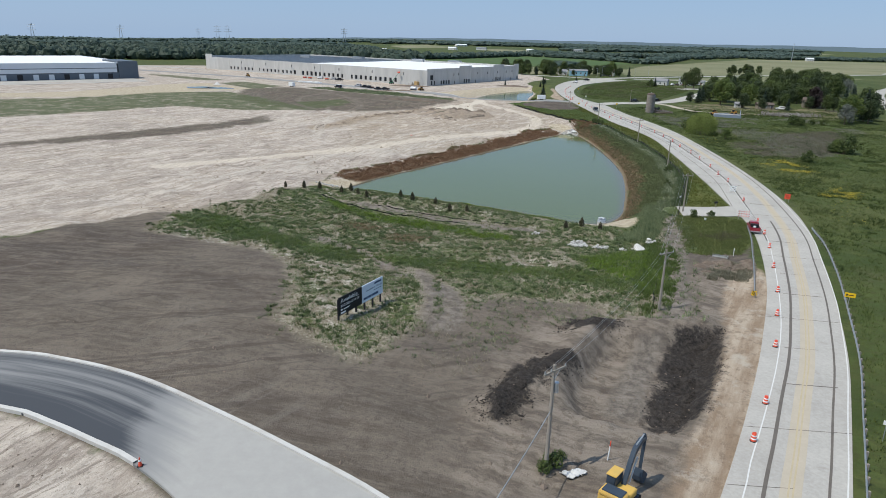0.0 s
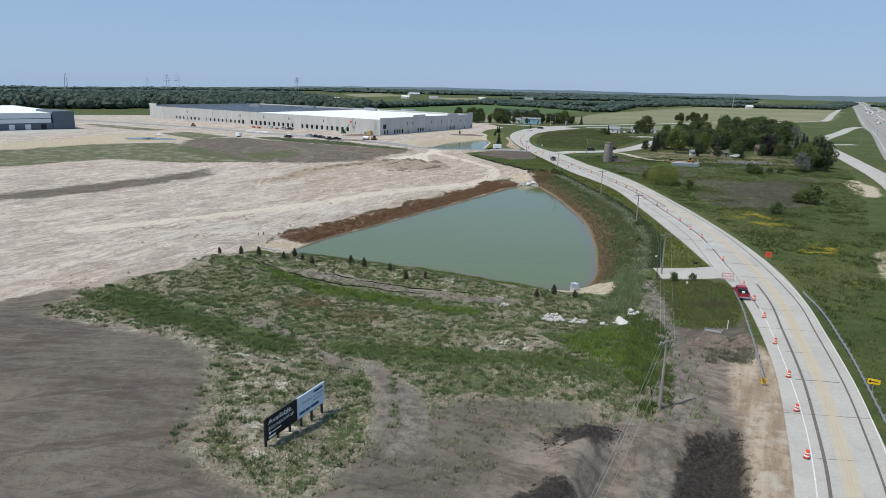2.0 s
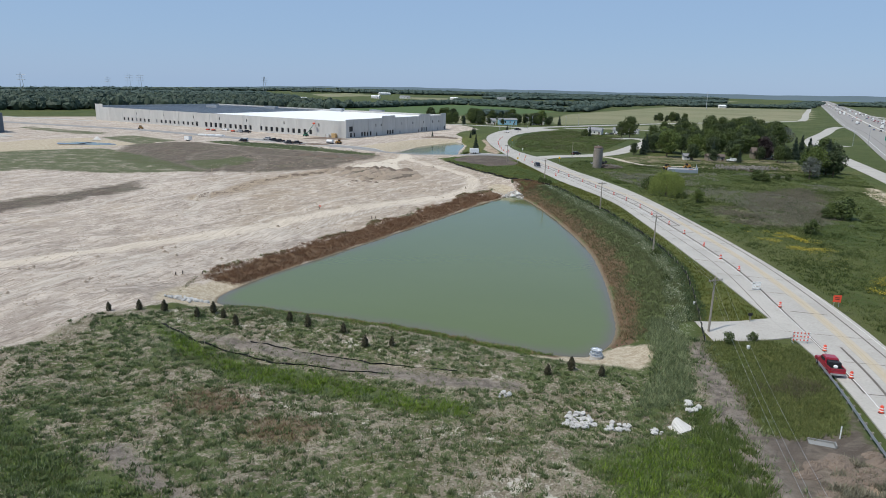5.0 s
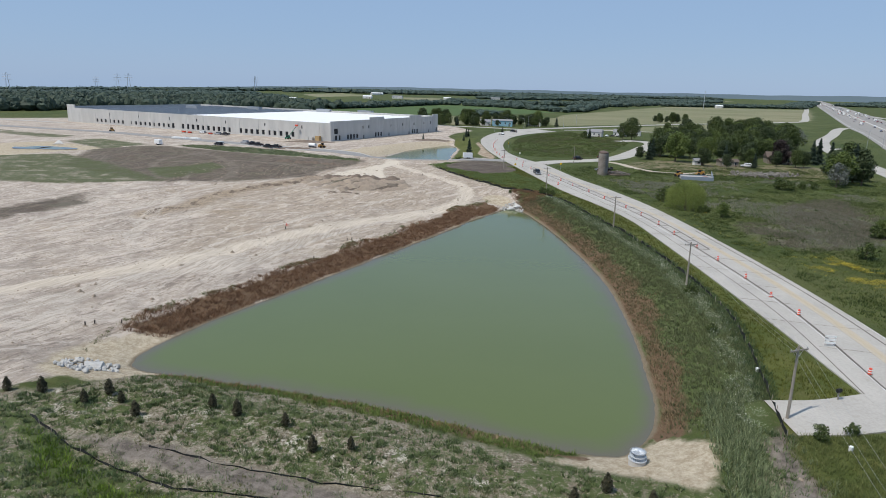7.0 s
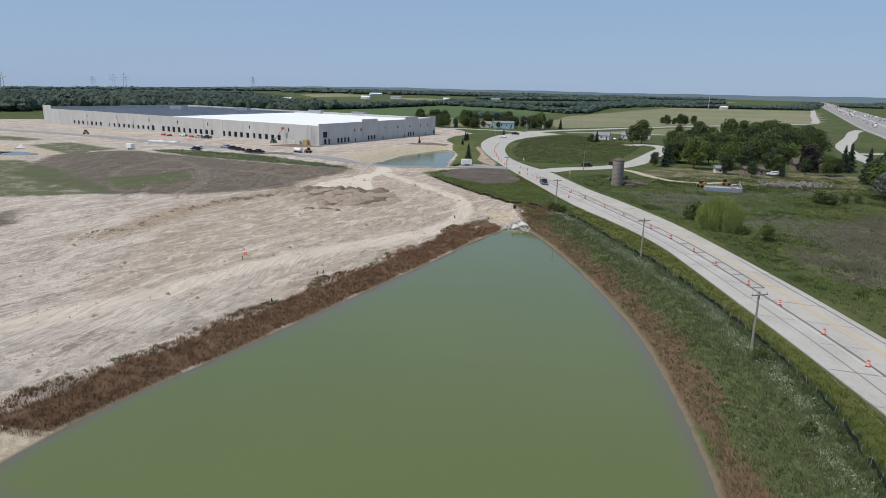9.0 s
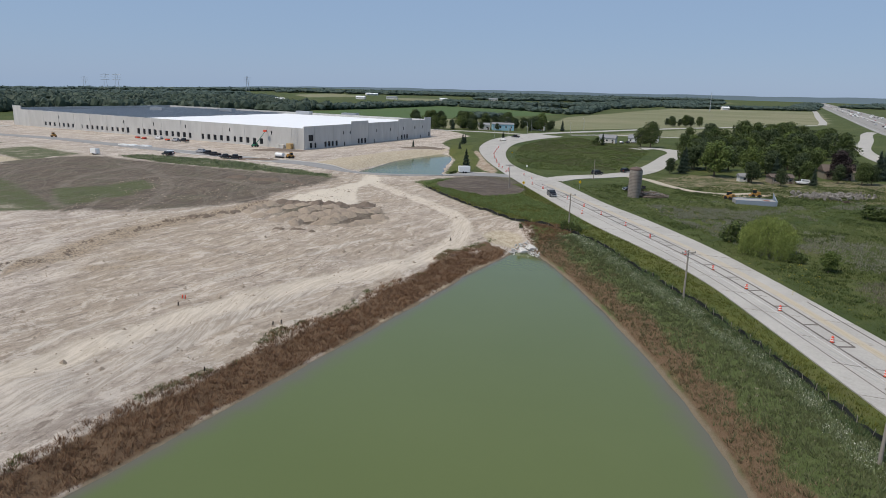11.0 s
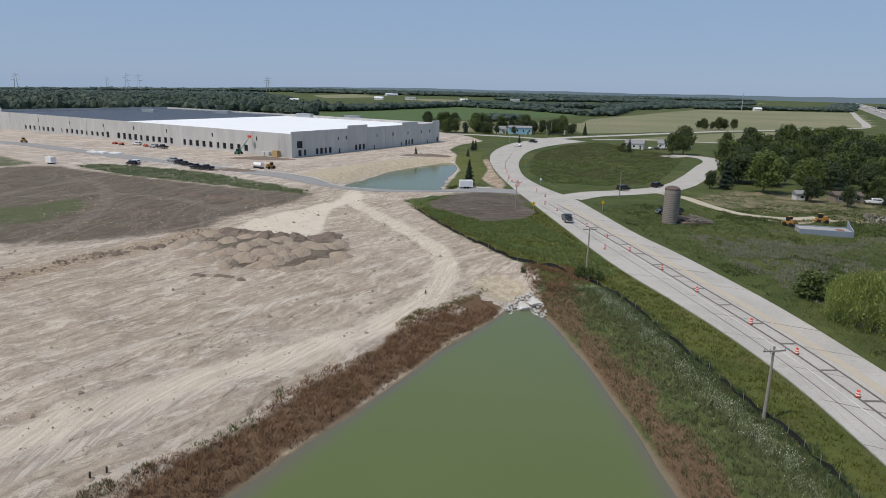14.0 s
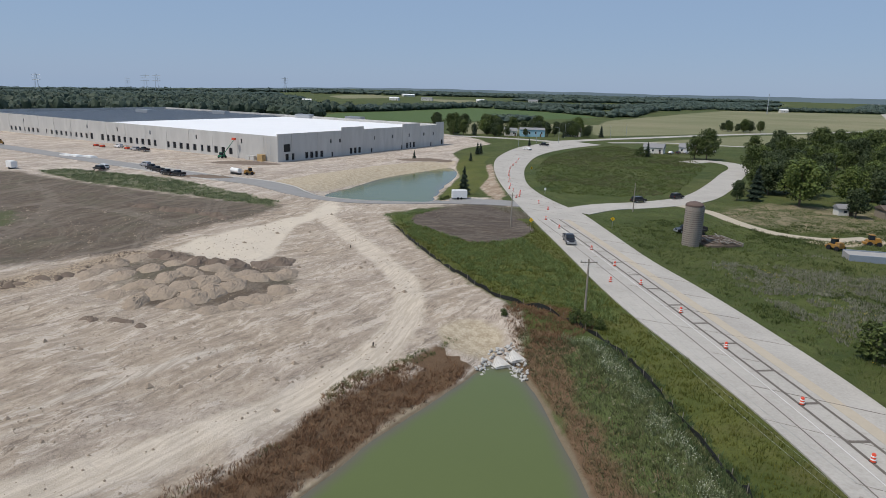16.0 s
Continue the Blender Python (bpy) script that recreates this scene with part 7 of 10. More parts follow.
def vehicle(kind, mat, label, group=""):
    """A car, pickup, van or truck built round its side outline; it faces +y."""
    v = tagged(new("pickup_truck" if kind == "pickup" else "lorry" if kind == "lorry" else "car"), label, "pickup truck" if kind == "pickup" else "lorry" if kind == "lorry" else "car", group)
    L, W, H = {"pickup": (5.7, 1.95, 1.85), "suv": (4.7, 1.88, 1.72), "car": (4.6, 1.82, 1.45), "van": (5.6, 2.0, 2.3), "lorry": (9.5, 2.4, 3.4)}[kind]
    h = L / 2

    def prism(outline, w0, w1, bev=0.0):
        bm = bmesh.new()
        zs = [p[1] for p in outline]
        lo_z, hi_z = min(zs), max(zs)
        rows = []
        for s in (-1, 1):
            rows.append([bm.verts.new((s * (w0 + (w1 - w0) * (z - lo_z) / (hi_z - lo_z)), y, z)) for y, z in outline])
        a, b = rows
        bm.faces.new(a)
        bm.faces.new(b[::-1])
        n = len(a)
        for i in range(n):
            bm.faces.new((a[i], b[i], b[(i + 1) % n], a[(i + 1) % n]))
        bmesh.ops.recalc_face_normals(bm, faces=bm.faces)
        if bev:
            bmesh.ops.bevel(bm, geom=list(bm.edges), offset=bev, segments=2, affect="EDGES")
        return bm

    w = W / 2
    if kind == "lorry":
        body = part("cargo_box", boxes((-w, -h, 0.9, w, h - 2.3, H), bevel=0.04), WHITE, v, "white cargo box")
        part("chassis", boxes((-0.5, -h + 0.1, 0.45, 0.5, h - 0.3, 0.88)), BLACK, v)
        part("cab", prism([(h - 2.2, 0.5), (h, 0.5), (h, 1.4), (h - 0.35, 2.5), (h - 2.2, 2.6)], w * 0.95, w * 0.88, 0.05), mat, v)
        part("window", boxes((-w * 0.8, h - 0.25, 1.5, w * 0.8, h - 0.1, 2.2)), GLASS, v)
        axles = (-h + 1.2, -h + 2.4, h - 1.1)
    else:
        deck = {"pickup": 1.05, "suv": 1.0, "car": 0.88, "van": 1.15}[kind]
        part("body", prism([(-h, 0.38), (h, 0.38), (h + 0.02, 0.72), (h - 0.15, deck - 0.12), (h - 1.2, deck), (-h + 0.05, deck)], w, w * 0.96, 0.05), mat, v)
        cabin = {"pickup": [(-0.65, deck - 0.02), (1.65, deck - 0.02), (0.85, H), (-0.45, H)], "suv": [(-h + 0.1, deck - 0.02), (1.35, deck - 0.02), (0.55, H), (-h + 0.4, H)],
                 "car": [(-h + 0.5, deck - 0.02), (1.35, deck - 0.02), (0.45, H), (-h + 1.5, H)], "van": [(-h + 0.02, deck - 0.02), (1.9, deck - 0.02), (1.2, H), (-h + 0.1, H)]}[kind]
        c = part("cabin", prism(cabin, w * 0.93, w * 0.78, 0.05), mat, v)
        y0, y1 = cabin[3][0], cabin[2][0]
        zm = deck + 0.08
        for s in (-1, 1):
            part("window", boxes((s * (w * 0.865) - 0.02, y0 + 0.12, zm, s * (w * 0.865) + 0.05, y1 + 0.05, H - 0.22)), GLASS, c, "dark side window")
        bm = boxes((-w * 0.74, -0.02, -(H - deck) * 0.36, w * 0.74, 0.02, (H - deck) * 0.36))
        ang = math.atan2(cabin[1][0] - cabin[2][0], H - deck)
        bmesh.ops.rotate(bm, cent=(0, 0, 0), matrix=Matrix.Rotation(ang, 3, "X"), verts=bm.verts)
        bmesh.ops.translate(bm, verts=bm.verts, vec=(0, (cabin[1][0] + cabin[2][0]) / 2 + 0.035, (H + deck) / 2))
        part("windscreen", bm, GLASS, c, "dark windscreen")
        part("rear_window", boxes((-w * 0.7, y0 - 0.24 if kind != "van" else y0 - 0.14, zm + 0.05, w * 0.7, y0 + 0.04, H - 0.25)), GLASS, c, "dark rear window")
        if kind == "pickup":
            for s in (-1, 1):
                part("bed_side", boxes((s * w * 0.95 - 0.05, -h + 0.06, deck - 0.02, s * w * 0.95 + 0.05, -0.66, deck + 0.22), bevel=0.02), mat, v)
            part("tailgate", boxes((-w * 0.9, -h + 0.02, deck - 0.02, w * 0.9, -h + 0.10, deck + 0.22), bevel=0.02), mat, v)
            part("bed_liner", boxes((-w * 0.88, -h + 0.12, deck + 0.003, w * 0.88, -0.68, deck + 0.05)), BLACK, v, "dark bed liner")
        part("bumper", boxes((-w * 0.96, h - 0.02, 0.35, w * 0.96, h + 0.12, 0.62), bevel=0.03), STEEL if kind == "pickup" else BLACK, v)
        part("bumper", boxes((-w * 0.96, -h - 0.12, 0.38, w * 0.96, -h + 0.02, 0.62), bevel=0.03), STEEL if kind == "pickup" else BLACK, v)
        for s in (-1, 1):
            part("headlight", boxes((s * w * 0.75 - 0.16, h - 0.03, 0.66, s * w * 0.75 + 0.16, h + 0.03, 0.82), bevel=0.02), WHITE, v, "clear headlight")
            part("tail_light", boxes((s * w * 0.86 - 0.09, -h - 0.025, 0.68, s * w * 0.86 + 0.09, -h + 0.03, 0.95), bevel=0.02), plain("tail_red", (0.35, 0.02, 0.02), 0.3) if "tail_red" not in bpy.data.materials else bpy.data.materials["tail_red"], v, "red tail light")
        axles = (-h + 1.05, h - 0.95)
    r = 0.5 if kind == "lorry" else 0.38 if kind == "pickup" else 0.34
    for y in axles:
        for s in (-1, 1):
            x = s * (w - 0.12)
            wheel = part("wheel", rods(((x - 0.12, y, r), (x + 0.12, y, r), r), n=14), BLACK, v, "black tyre")
            part("rim", rods(((x + s * 0.10, y, r), (x + s * 0.13, y, r), r * 0.6), n=12), STEEL, wheel)
    return v


RED_PAINT, BLACK_PAINT, WHITE_PAINT, SILVER_PAINT, BLUE_PAINT = (paint(n, c) for n, c in (
    ("red_car_paint", (0.30, 0.018, 0.035)), ("black_car_paint", (0.018, 0.018, 0.022)), ("white_car_paint", (0.72, 0.72, 0.72)), ("silver_car_paint", (0.34, 0.35, 0.37)), ("blue_car_paint", (0.04, 0.07, 0.16))))


def park(v, x, y, turn, up=0.155):
    v.matrix_basis = pose(x, y, ground_z(x, y) + up, 0, 0, turn)
    return v


red_truck = park(vehicle("pickup", RED_PAINT, "dark red pickup truck parked on the road shoulder"), 57.0, 117.8, -17)
red_truck.scale = (0.9, 0.9, 0.9)
load = thing("tool_box", 56.3, 115.9, ground_z(56.3, 115.9) + 1.215, -17, "dark tools and a white sack in the pickup bed", "tools")
part("crate", boxes((-0.7, 0.2, 0, 0.7, 0.9, 0.55), bevel=0.05), BLACK, load)
part("sack", lathe([(0.2, 0), (0.26, 0.12), (0.22, 0.28), (0.08, 0.34)], 10), WHITE, load)
dark_truck = park(vehicle("pickup", BLACK_PAINT, "black pickup truck in the road lane"), 70.3, 319.0, 176)
suv_dark = park(vehicle("suv", BLACK_PAINT, "dark car on the loop road"), 102.6, 370.6, -66)
suv_white = park(vehicle("suv", WHITE_PAINT, "white car parked by the site road"), -66.9, 420.5, 54)
suv_silver = park(vehicle("suv", SILVER_PAINT, "silver car parked by the site road"), -56.3, 430.0, 54)
car_white = park(vehicle("car", WHITE_PAINT, "white car on the far carriageway"), 98.5, 527, 30)
lorry = vehicle("lorry", WHITE_PAINT, "white lorry on the motorway", "motorway traffic")
car_far = [vehicle("car", p, t, "motorway traffic") for p, t in ((WHITE_PAINT, "white car on the motorway"), (BLACK_PAINT, "black car on the motorway"), (SILVER_PAINT, "silver car on the motorway"), (RED_PAINT, "red car on the motorway"), (BLUE_PAINT, "blue car on the motorway"))]


def again(v, x, y, turn, up=0.155, label=""):
    return tagged(copy_thing(v, pose(x, y, ground_z(x, y) + up, 0, 0, turn)), label)


again(suv_dark, 117.0, 378.6, -58)
again(dark_truck, 113, 556, 35, label="dark pickup truck on the far concrete road")
for x, y in ((-51, 422), (-47.4, 416.5), (-41.5, 409.2), (-37.2, 406.6)):
    again(dark_truck, x, y, 54, label="black pickup truck parked by the site road")
again(suv_white, -92, 494, 54, label="white car parked before the warehouse wall")
again(suv_silver, -81, 484, 54, label="silver car parked before the warehouse wall")
again(dark_truck, -76, 481, 54, label="black pickup truck parked before the warehouse wall")
again(suv_dark, -67, 417.5, 54, label="dark car parked by the site road")
traffic, placed = random.Random(77), set()
for k in range(150):
    f = traffic.random() ** 2.2
    y = 390 + f * 1900
    lane = traffic.choice((0.12, 0.2, 0.28, 0.36, 0.44, 0.62, 0.7, 0.78, 0.86, 0.93))
    i = np.searchsorted([p[1] for p in [(190, 252), (286, 397), (424, 598), (556, 800), (1125, 1637), (3300, 4840)]], y)
    xl = np.interp(y, [252, 302, 397, 598, 800, 1637, 4840], [190, 222, 286, 424, 556, 1125, 3300])
    x = xl + 14 + lane * 55
    src = lorry if traffic.random() < 0.16 else traffic.choice(car_far)
    m = pose(x, y, 0.13, 0, 0, -34.5 + (0 if lane < 0.5 else 180))
    if src.name in placed:
        copy_thing(src, m)
    else:
        src.matrix_basis = m
        placed.add(src.name)

# white box trailer, light machines, site cabins
trailer = thing("box_trailer", 51.6, 371.2, None, 4, "white enclosed box trailer at the roadside", "trailer")
part("box", boxes((-2.1, -1.0, 0.5, 2.1, 1.0, 2.6), bevel=0.06), WHITE, trailer)
part("drawbar", rods(((2.1, 0, 0.55), (3.2, 0, 0.5), 0.05), n=6), BLACK, trailer)
for x in (-0.45, 0.45):
    for s in (-1, 1):
        part("wheel", rods(((x, s * 0.9, 0.35), (x, s * 1.06, 0.35), 0.35), n=12), BLACK, trailer)
for i, (x, y, s) in enumerate(((47.5, 371.5, 0.4), (48.4, 371.8, 0.45), (46.6, 371.3, 0.4))):
    put_copy(bush, x, y, s, i * 70)


def machine(name, x, y, turn, mat, label, boom=None, size=0.85):
    m = thing(name, x, y, None, turn, label, name.replace("_", " "))
    m.scale = (size, size, size)
    part("body", boxes((-1.1, -1.6, 0.6, 1.1, 1.5, 1.5), (-0.8, -1.5, 1.5, 0.8, -0.2, 2.0), bevel=0.08), mat, m)
    part("cab", boxes((-0.7, -0.1, 1.5, 0.7, 1.1, 2.7), bevel=0.06), GLASS, m, "dark glazed cab")
    part("cab_roof", boxes((-0.75, -0.15, 2.7, 0.75, 1.15, 2.8), bevel=0.03), mat, m)
    for sx in (-1, 1):
        for y in (-1.1, 1.0):
            part("wheel", rods(((sx * 0.95, y, 0.6), (sx * 1.35, y, 0.6), 0.6), n=14), BLACK, m)
    if boom:
        b = part("boom", rods(((0, -1.0, 1.8), boom, 0.22, 0.13), n=8), mat, m)
        part("basket", boxes((boom[0] - 0.9, boom[1] - 0.5, boom[2], boom[0] + 0.9, boom[1] + 0.5, boom[2] + 1.1), bevel=0.03), ORANGE, b)
    else:
        part("arm", boxes((-0.9, 1.5, 0.4, 0.9, 2.3, 0.9), bevel=0.05), mat, m, "front bucket")
    return m


GREEN_M, YELLOW_M = plain("machine_green", (0.03, 0.17, 0.10), 0.5), plain("machine_ochre", (0.36, 0.19, 0.04), 0.6, 2, 0.4, dirt=0.6)
machine("boom_lift", -38, 462, 150, GREEN_M, "green boom lift raised against the warehouse wall", (-5.0, -3.0, 8.6))
machine("wheel_loader", -16, 412.5, -60, YELLOW_M, "orange wheel loader on the site road")
machine("wheel_loader", -146, 499, 40, YELLOW_M, "yellow wheel loader before the warehouse")
machine("wheel_loader", 125.6, 316.5, 20, YELLOW_M, "small yellow loader at the farm track")
machine("backhoe", 136.2, 320.2, 70, YELLOW_M, "yellow backhoe behind the ruined shed")
for x, y, c in ((-100, 496, ORANGE), (-104.5, 500, ORANGE), (-86.5, 489.5, ORANGE)):
    l = thing("scissor_lift", x, y, None, 54, "orange scissor lift at the warehouse wall", "scissor lift", "scissor lifts")
    part("chassis", boxes((-0.6, -1.2, 0.25, 0.6, 1.2, 0.9), bevel=0.05), c, l)
    part("platform", boxes((-0.6, -1.2, 1.0, 0.6, 1.2, 1.1), (-0.6, -1.2, 1.9, 0.6, 1.2, 1.95)), STEEL, l)
    for sy in (-1.0, 1.0):
        part("wheel", rods(((-0.7, sy, 0.25), (0.7, sy, 0.25), 0.25), n=10), BLACK, l)
tank = thing("fuel_tank", -20.5, 413.5, None, 54, "white cylindrical tank on a trailer", "tank")
part("barrel", rods(((0, -2, 1.3), (0, 2, 1.3), 0.85), n=16), WHITE, tank)
part("skid", boxes((-0.7, -2, 0, 0.7, 2, 0.5), bevel=0.03), BLACK, tank)
cabin = thing("site_trailer", -95.5, 417.5, None, 54, "small white site trailer beside the track", "trailer")
part("box", boxes((-1.0, -1.8, 0.5, 1.0, 1.8, 2.6), bevel=0.06), WHITE, cabin)
part("axle", rods(((-1.05, 0, 0.35), (1.05, 0, 0.35), 0.35), n=12), BLACK, cabin)
for x, y, t in ((-97.5, 459, 60), (-93, 457, 50), (-87, 455, 57)):
    s = thing("panel_stack", x, y, None, t, "flat stack of white wrapped panels on the ground", "panel stack", "stacks of white panels")
    for k in range(3):
        part("panel", boxes((-1.4 + 0.1 * k, -3 + 0.3 * k, 0.22 * k, 1.4, 3, 0.22 * k + 0.2), bevel=0.02), WHITE, s)
crate = thing("crate_stack", -20.5, 454.0, None, -35, "tan timber crates and grey blocks at the wall", "crates")
part("crate", boxes((-1.4, -1, 0, 1.4, 1, 2.6), bevel=0.04), plain("tan_timber", (0.42, 0.29, 0.14), 0.8), crate)
for k in range(2):
    part("block", boxes((-8.5 + 2.6 * k, -0.8, 0, -6.2 + 2.6 * k, 0.8, 1.8), bevel=0.04), PRECAST, crate)
scaf = thing("scaffold", -17.6, 452.0, None, -35, "tall grey scaffold tower at the warehouse corner", "scaffold")
for k in range(5):
    for sx in (-0.9, 0.9):
        for sy in (-0.6, 0.6):
            part("upright", rods(((sx, sy, 2 * k), (sx, sy, 2 * k + 2), 0.04), n=5), STEEL, scaf)
    part("brace", rods(((-0.9, -0.6, 2 * k), (0.9, -0.6, 2 * k + 2), 0.03), ((0.9, 0.6, 2 * k), (-0.9, 0.6, 2 * k + 2), 0.03), n=5), STEEL, scaf)


# ---- the farm ----
def silo():
    s = thing("silo", 95.5, 318.2, None, 0, "old grey concrete-stave silo with a rusty dome", "silo")
    STAVE = plain("silo_staves", (0.31, 0.275, 0.238), 0.9, 0.8, 0.25, bump=0.3, dirt=0.4)
    r, h = 1.75, 8.2
    for k in range(24):
        a0, a1 = 2 * math.pi * k / 24 + 0.006, 2 * math.pi * (k + 1) / 24 - 0.006
        bm = bmesh.new()
        v = [bm.verts.new((rr * math.cos(a), rr * math.sin(a), z)) for z in (-0.2, h) for rr in (r, r - 0.15) for a in (a0, a1)]
        for q in ((0, 1, 5, 4), (3, 2, 6, 7), (1, 3, 7, 5), (2, 0, 4, 6), (4, 5, 7, 6), (2, 3, 1, 0)):
            bm.faces.new([v[i] for i in q])
        bmesh.ops.recalc_face_normals(bm, faces=bm.faces)
        part("stave", bm, STAVE, s)
    for k in range(17):
        z = 0.35 + k * 0.43
        part("hoop", lathe([(r - 0.03, z), (r + 0.045, z + 0.005), (r + 0.045, z + 0.07), (r - 0.03, z + 0.075)], 28), plain("rusty_hoop", (0.16, 0.12, 0.095), 0.8) if k == 0 else bpy.data.materials["rusty_hoop"], s, "iron hoop")
    RUST = plain("rusty_dome", (0.130, 0.092, 0.078), 0.7, 1.0, 0.35)
    dome = part("dome", lathe([(r + 0.06, h), (r + 0.04, h + 0.35), (r * 0.85, h + 0.62), (r * 0.55, h + 0.85), (r * 0.2, h + 0.98), (0.12, h + 1.0)], 24), RUST, s, "dark rusty steel dome")
    for k in range(12):
        a = 2 * math.pi * k / 12
        part("seam", rods(((r * 1.03 * math.cos(a), r * 1.03 * math.sin(a), h + 0.35), (r * 0.56 * math.cos(a), r * 0.56 * math.sin(a), h + 0.86), 0.03), n=4), RUST, dome)
    part("finial", rods(((0, 0, h + 0.95), (0, 0, h + 1.25), 0.12, 0.05), n=8), STEEL, s)
    part("ladder_chute", boxes((r - 0.05, -0.3, 0.6, r + 0.35, 0.3, h), bevel=0.03), STAVE, s)
    return s


silo()
GREY_BOARD = plain("weathered_boards", (0.235, 0.215, 0.19), 0.9, 1.5, 0.35)
BROWN_BOARD = plain("brown_boards", (0.125, 0.090, 0.068), 0.9, 1.5, 0.4)
rnd = random.Random(41)
ruin = thing("collapsed_barn", 101.5, 320.5, None, 8, "collapsed barn of weathered boards beside the silo", "ruin")
part("floor_slab", boxes((-3.6, -3.8, -0.2, 4.2, 3.8, 0.35), bevel=0.05), EARTH, ruin)
for k in range(64):
    ln = rnd.uniform(1.0, 3.4)
    bm = boxes((-ln / 2, -0.14, -0.04, ln / 2, 0.14, 0.04))
    bmesh.ops.transform(bm, matrix=pose(rnd.uniform(-3.2, 3.8), rnd.uniform(-3.4, 3.4), rnd.uniform(0.4, 0.95), rnd.uniform(-14, 14), rnd.uniform(-14, 14), rnd.choice((8, 12, 95, 100)) + rnd.uniform(-12, 12)), verts=bm.verts)
    part("board", bm, rnd.choice((GREY_BOARD, BROWN_BOARD, BROWN_BOARD)), ruin)
for a, b in (((-3.6, 3.8), (4.2, 3.8)), ((4.2, -3.8), (4.2, 3.8))):
    part("wall_stub", boxes((a[0] - 0.15, a[1] - 0.15, 0, b[0] + 0.15, b[1] + 0.15, 0.75), bevel=0.04), GREY_BOARD, ruin)
wagon = thing("farm_wagon", 100.5, 328, None, 8, "dark flatbed farm wagon behind the silo", "wagon")
part("bed", boxes((-2.6, -1, 0.9, 2.6, 1, 1.25), (-2.6, -1, 1.25, -2.45, 1, 1.9), (2.45, -1, 1.25, 2.6, 1, 1.9), bevel=0.03), BLACK, wagon)
for x in (-1.6, 1.6):
    for s in (-1, 1):
        part("wheel", rods(((x, s * 0.85, 0.42), (x, s * 1.05, 0.42), 0.42), n=12), BLACK, wagon)

shed = thing("ruined_shed", 127.3, 306.4, None, -17, "long low pale shed wall without a roof", "shed")
SHED = plain("pale_blue_block", (0.23, 0.27, 0.32), 0.8, 0.8, 0.2)
part("front_wall", boxes((-6, -2.4, -0.2, 6, -2.15, 1.3), bevel=0.02), SHED, shed, "pale blue-grey block wall")
part("back_wall", boxes((-6, 2.15, -0.2, 6, 2.4, 1.5), bevel=0.02), SHED, shed)
part("roof_slab", boxes((-5.98, -2.13, -0.2, 5.9, 2.13, 1.27)), plain("pale_slab", (0.34, 0.325, 0.31), 0.9, 0.7, 0.3), shed)
bm = bmesh.new()
v = [bm.verts.new(p) for p in ((6.02, -2.4, -0.2), (6.02, 2.4, -0.2), (6.02, 2.4, 3.3), (6.02, 1.2, 2.6), (6.02, -2.4, 1.4))]
v2 = [bm.verts.new(q.co + Vector((0.22, 0, 0))) for q in v]
bm.faces.new(v)
bm.faces.new(v2[::-1])
for i in range(5):
    bm.faces.new((v[i], v[(i + 1) % 5], v2[(i + 1) % 5], v2[i]))
bmesh.ops.recalc_face_normals(bm, faces=bm.faces)
part("gable_wall", bm, SHED, shed, "broken pale gable")
shed.scale = (0.92, 0.92, 0.92)
part("rusty_sheet", boxes((2.6, -1.9, 1.285, 4.2, 0.2, 1.36), bevel=0.01), plain("rusty_sheet", (0.26, 0.13, 0.09), 0.8), shed)


def house(x, y, turn, w, d, h, roof_h, wall, roof, label, windows=2):
    b = thing("house", x, y, None, turn, label, "house")
    part("wall", boxes((-w / 2, -d / 2, -0.3, w / 2, d / 2, h)), wall, b)
    bm = bmesh.new()
    e = 0.35
    v = [bm.verts.new(p) for p in ((-w / 2 - e, -d / 2 - e, h), (w / 2 + e, -d / 2 - e, h), (w / 2 + e, d / 2 + e, h), (-w / 2 - e, d / 2 + e, h), (-w / 2 - e, 0, h + roof_h), (w / 2 + e, 0, h + roof_h))]
    for q in ((0, 1, 5, 4), (2, 3, 4, 5), (3, 0, 4), (1, 2, 5), (3, 2, 1, 0)):
        bm.faces.new([v[i] for i in q])
    part("roof", bm, roof, b)
    for k in range(windows):
        u = -w / 2 + (k + 0.5) * w / windows
        wd = part("window", boxes((u - 0.55, -d / 2 - 0.05, h * 0.35, u + 0.55, -d / 2 + 0.03, h * 0.75)), WHITE, b)
        part("pane", boxes((u - 0.47, -d / 2 - 0.06, h * 0.38, u + 0.47, -d / 2 - 0.052, h * 0.72)), GLASS, wd)
    part("door", boxes((w * 0.3, -d / 2 - 0.05, -0.2, w * 0.3 + 0.95, -d / 2 + 0.02, min(h - 0.1, 2.0))), BROWN_BOARD, b)
    return b


SIDING, BROWN_ROOF, GREY_ROOF, TAN = plain("pale_siding", (0.62, 0.60, 0.56), 0.7), plain("brown_shingle", (0.125, 0.098, 0.082), 0.9), plain("grey_shingle", (0.24, 0.24, 0.245), 0.9), plain("tan_siding", (0.26, 0.225, 0.18), 0.8)
house(165.5, 353, -8, 8, 5, 2.3, 1.0, TAN, BROWN_ROOF, "low tan farm building with a brown roof", 3)
house(199, 368, -20, 11, 8, 3.0, 2.4, TAN, BROWN_ROOF, "tan farmhouse with a brown roof among trees", 3)
house(153, 356, -8, 3.4, 3, 2.0, 1.0, SIDING, GREY_ROOF, "small pale garden shed", 1)
house(120, 632, -5, 16, 10, 4.5, 1.2, plain("sky_blue_siding", (0.30, 0.52, 0.62), 0.7), GREY_ROOF, "low blue and white roadside building", 4)
house(106, 634, -5, 8, 7, 3.4, 1.8, SIDING, GREY_ROOF, "white roadside house with a grey roof", 2)
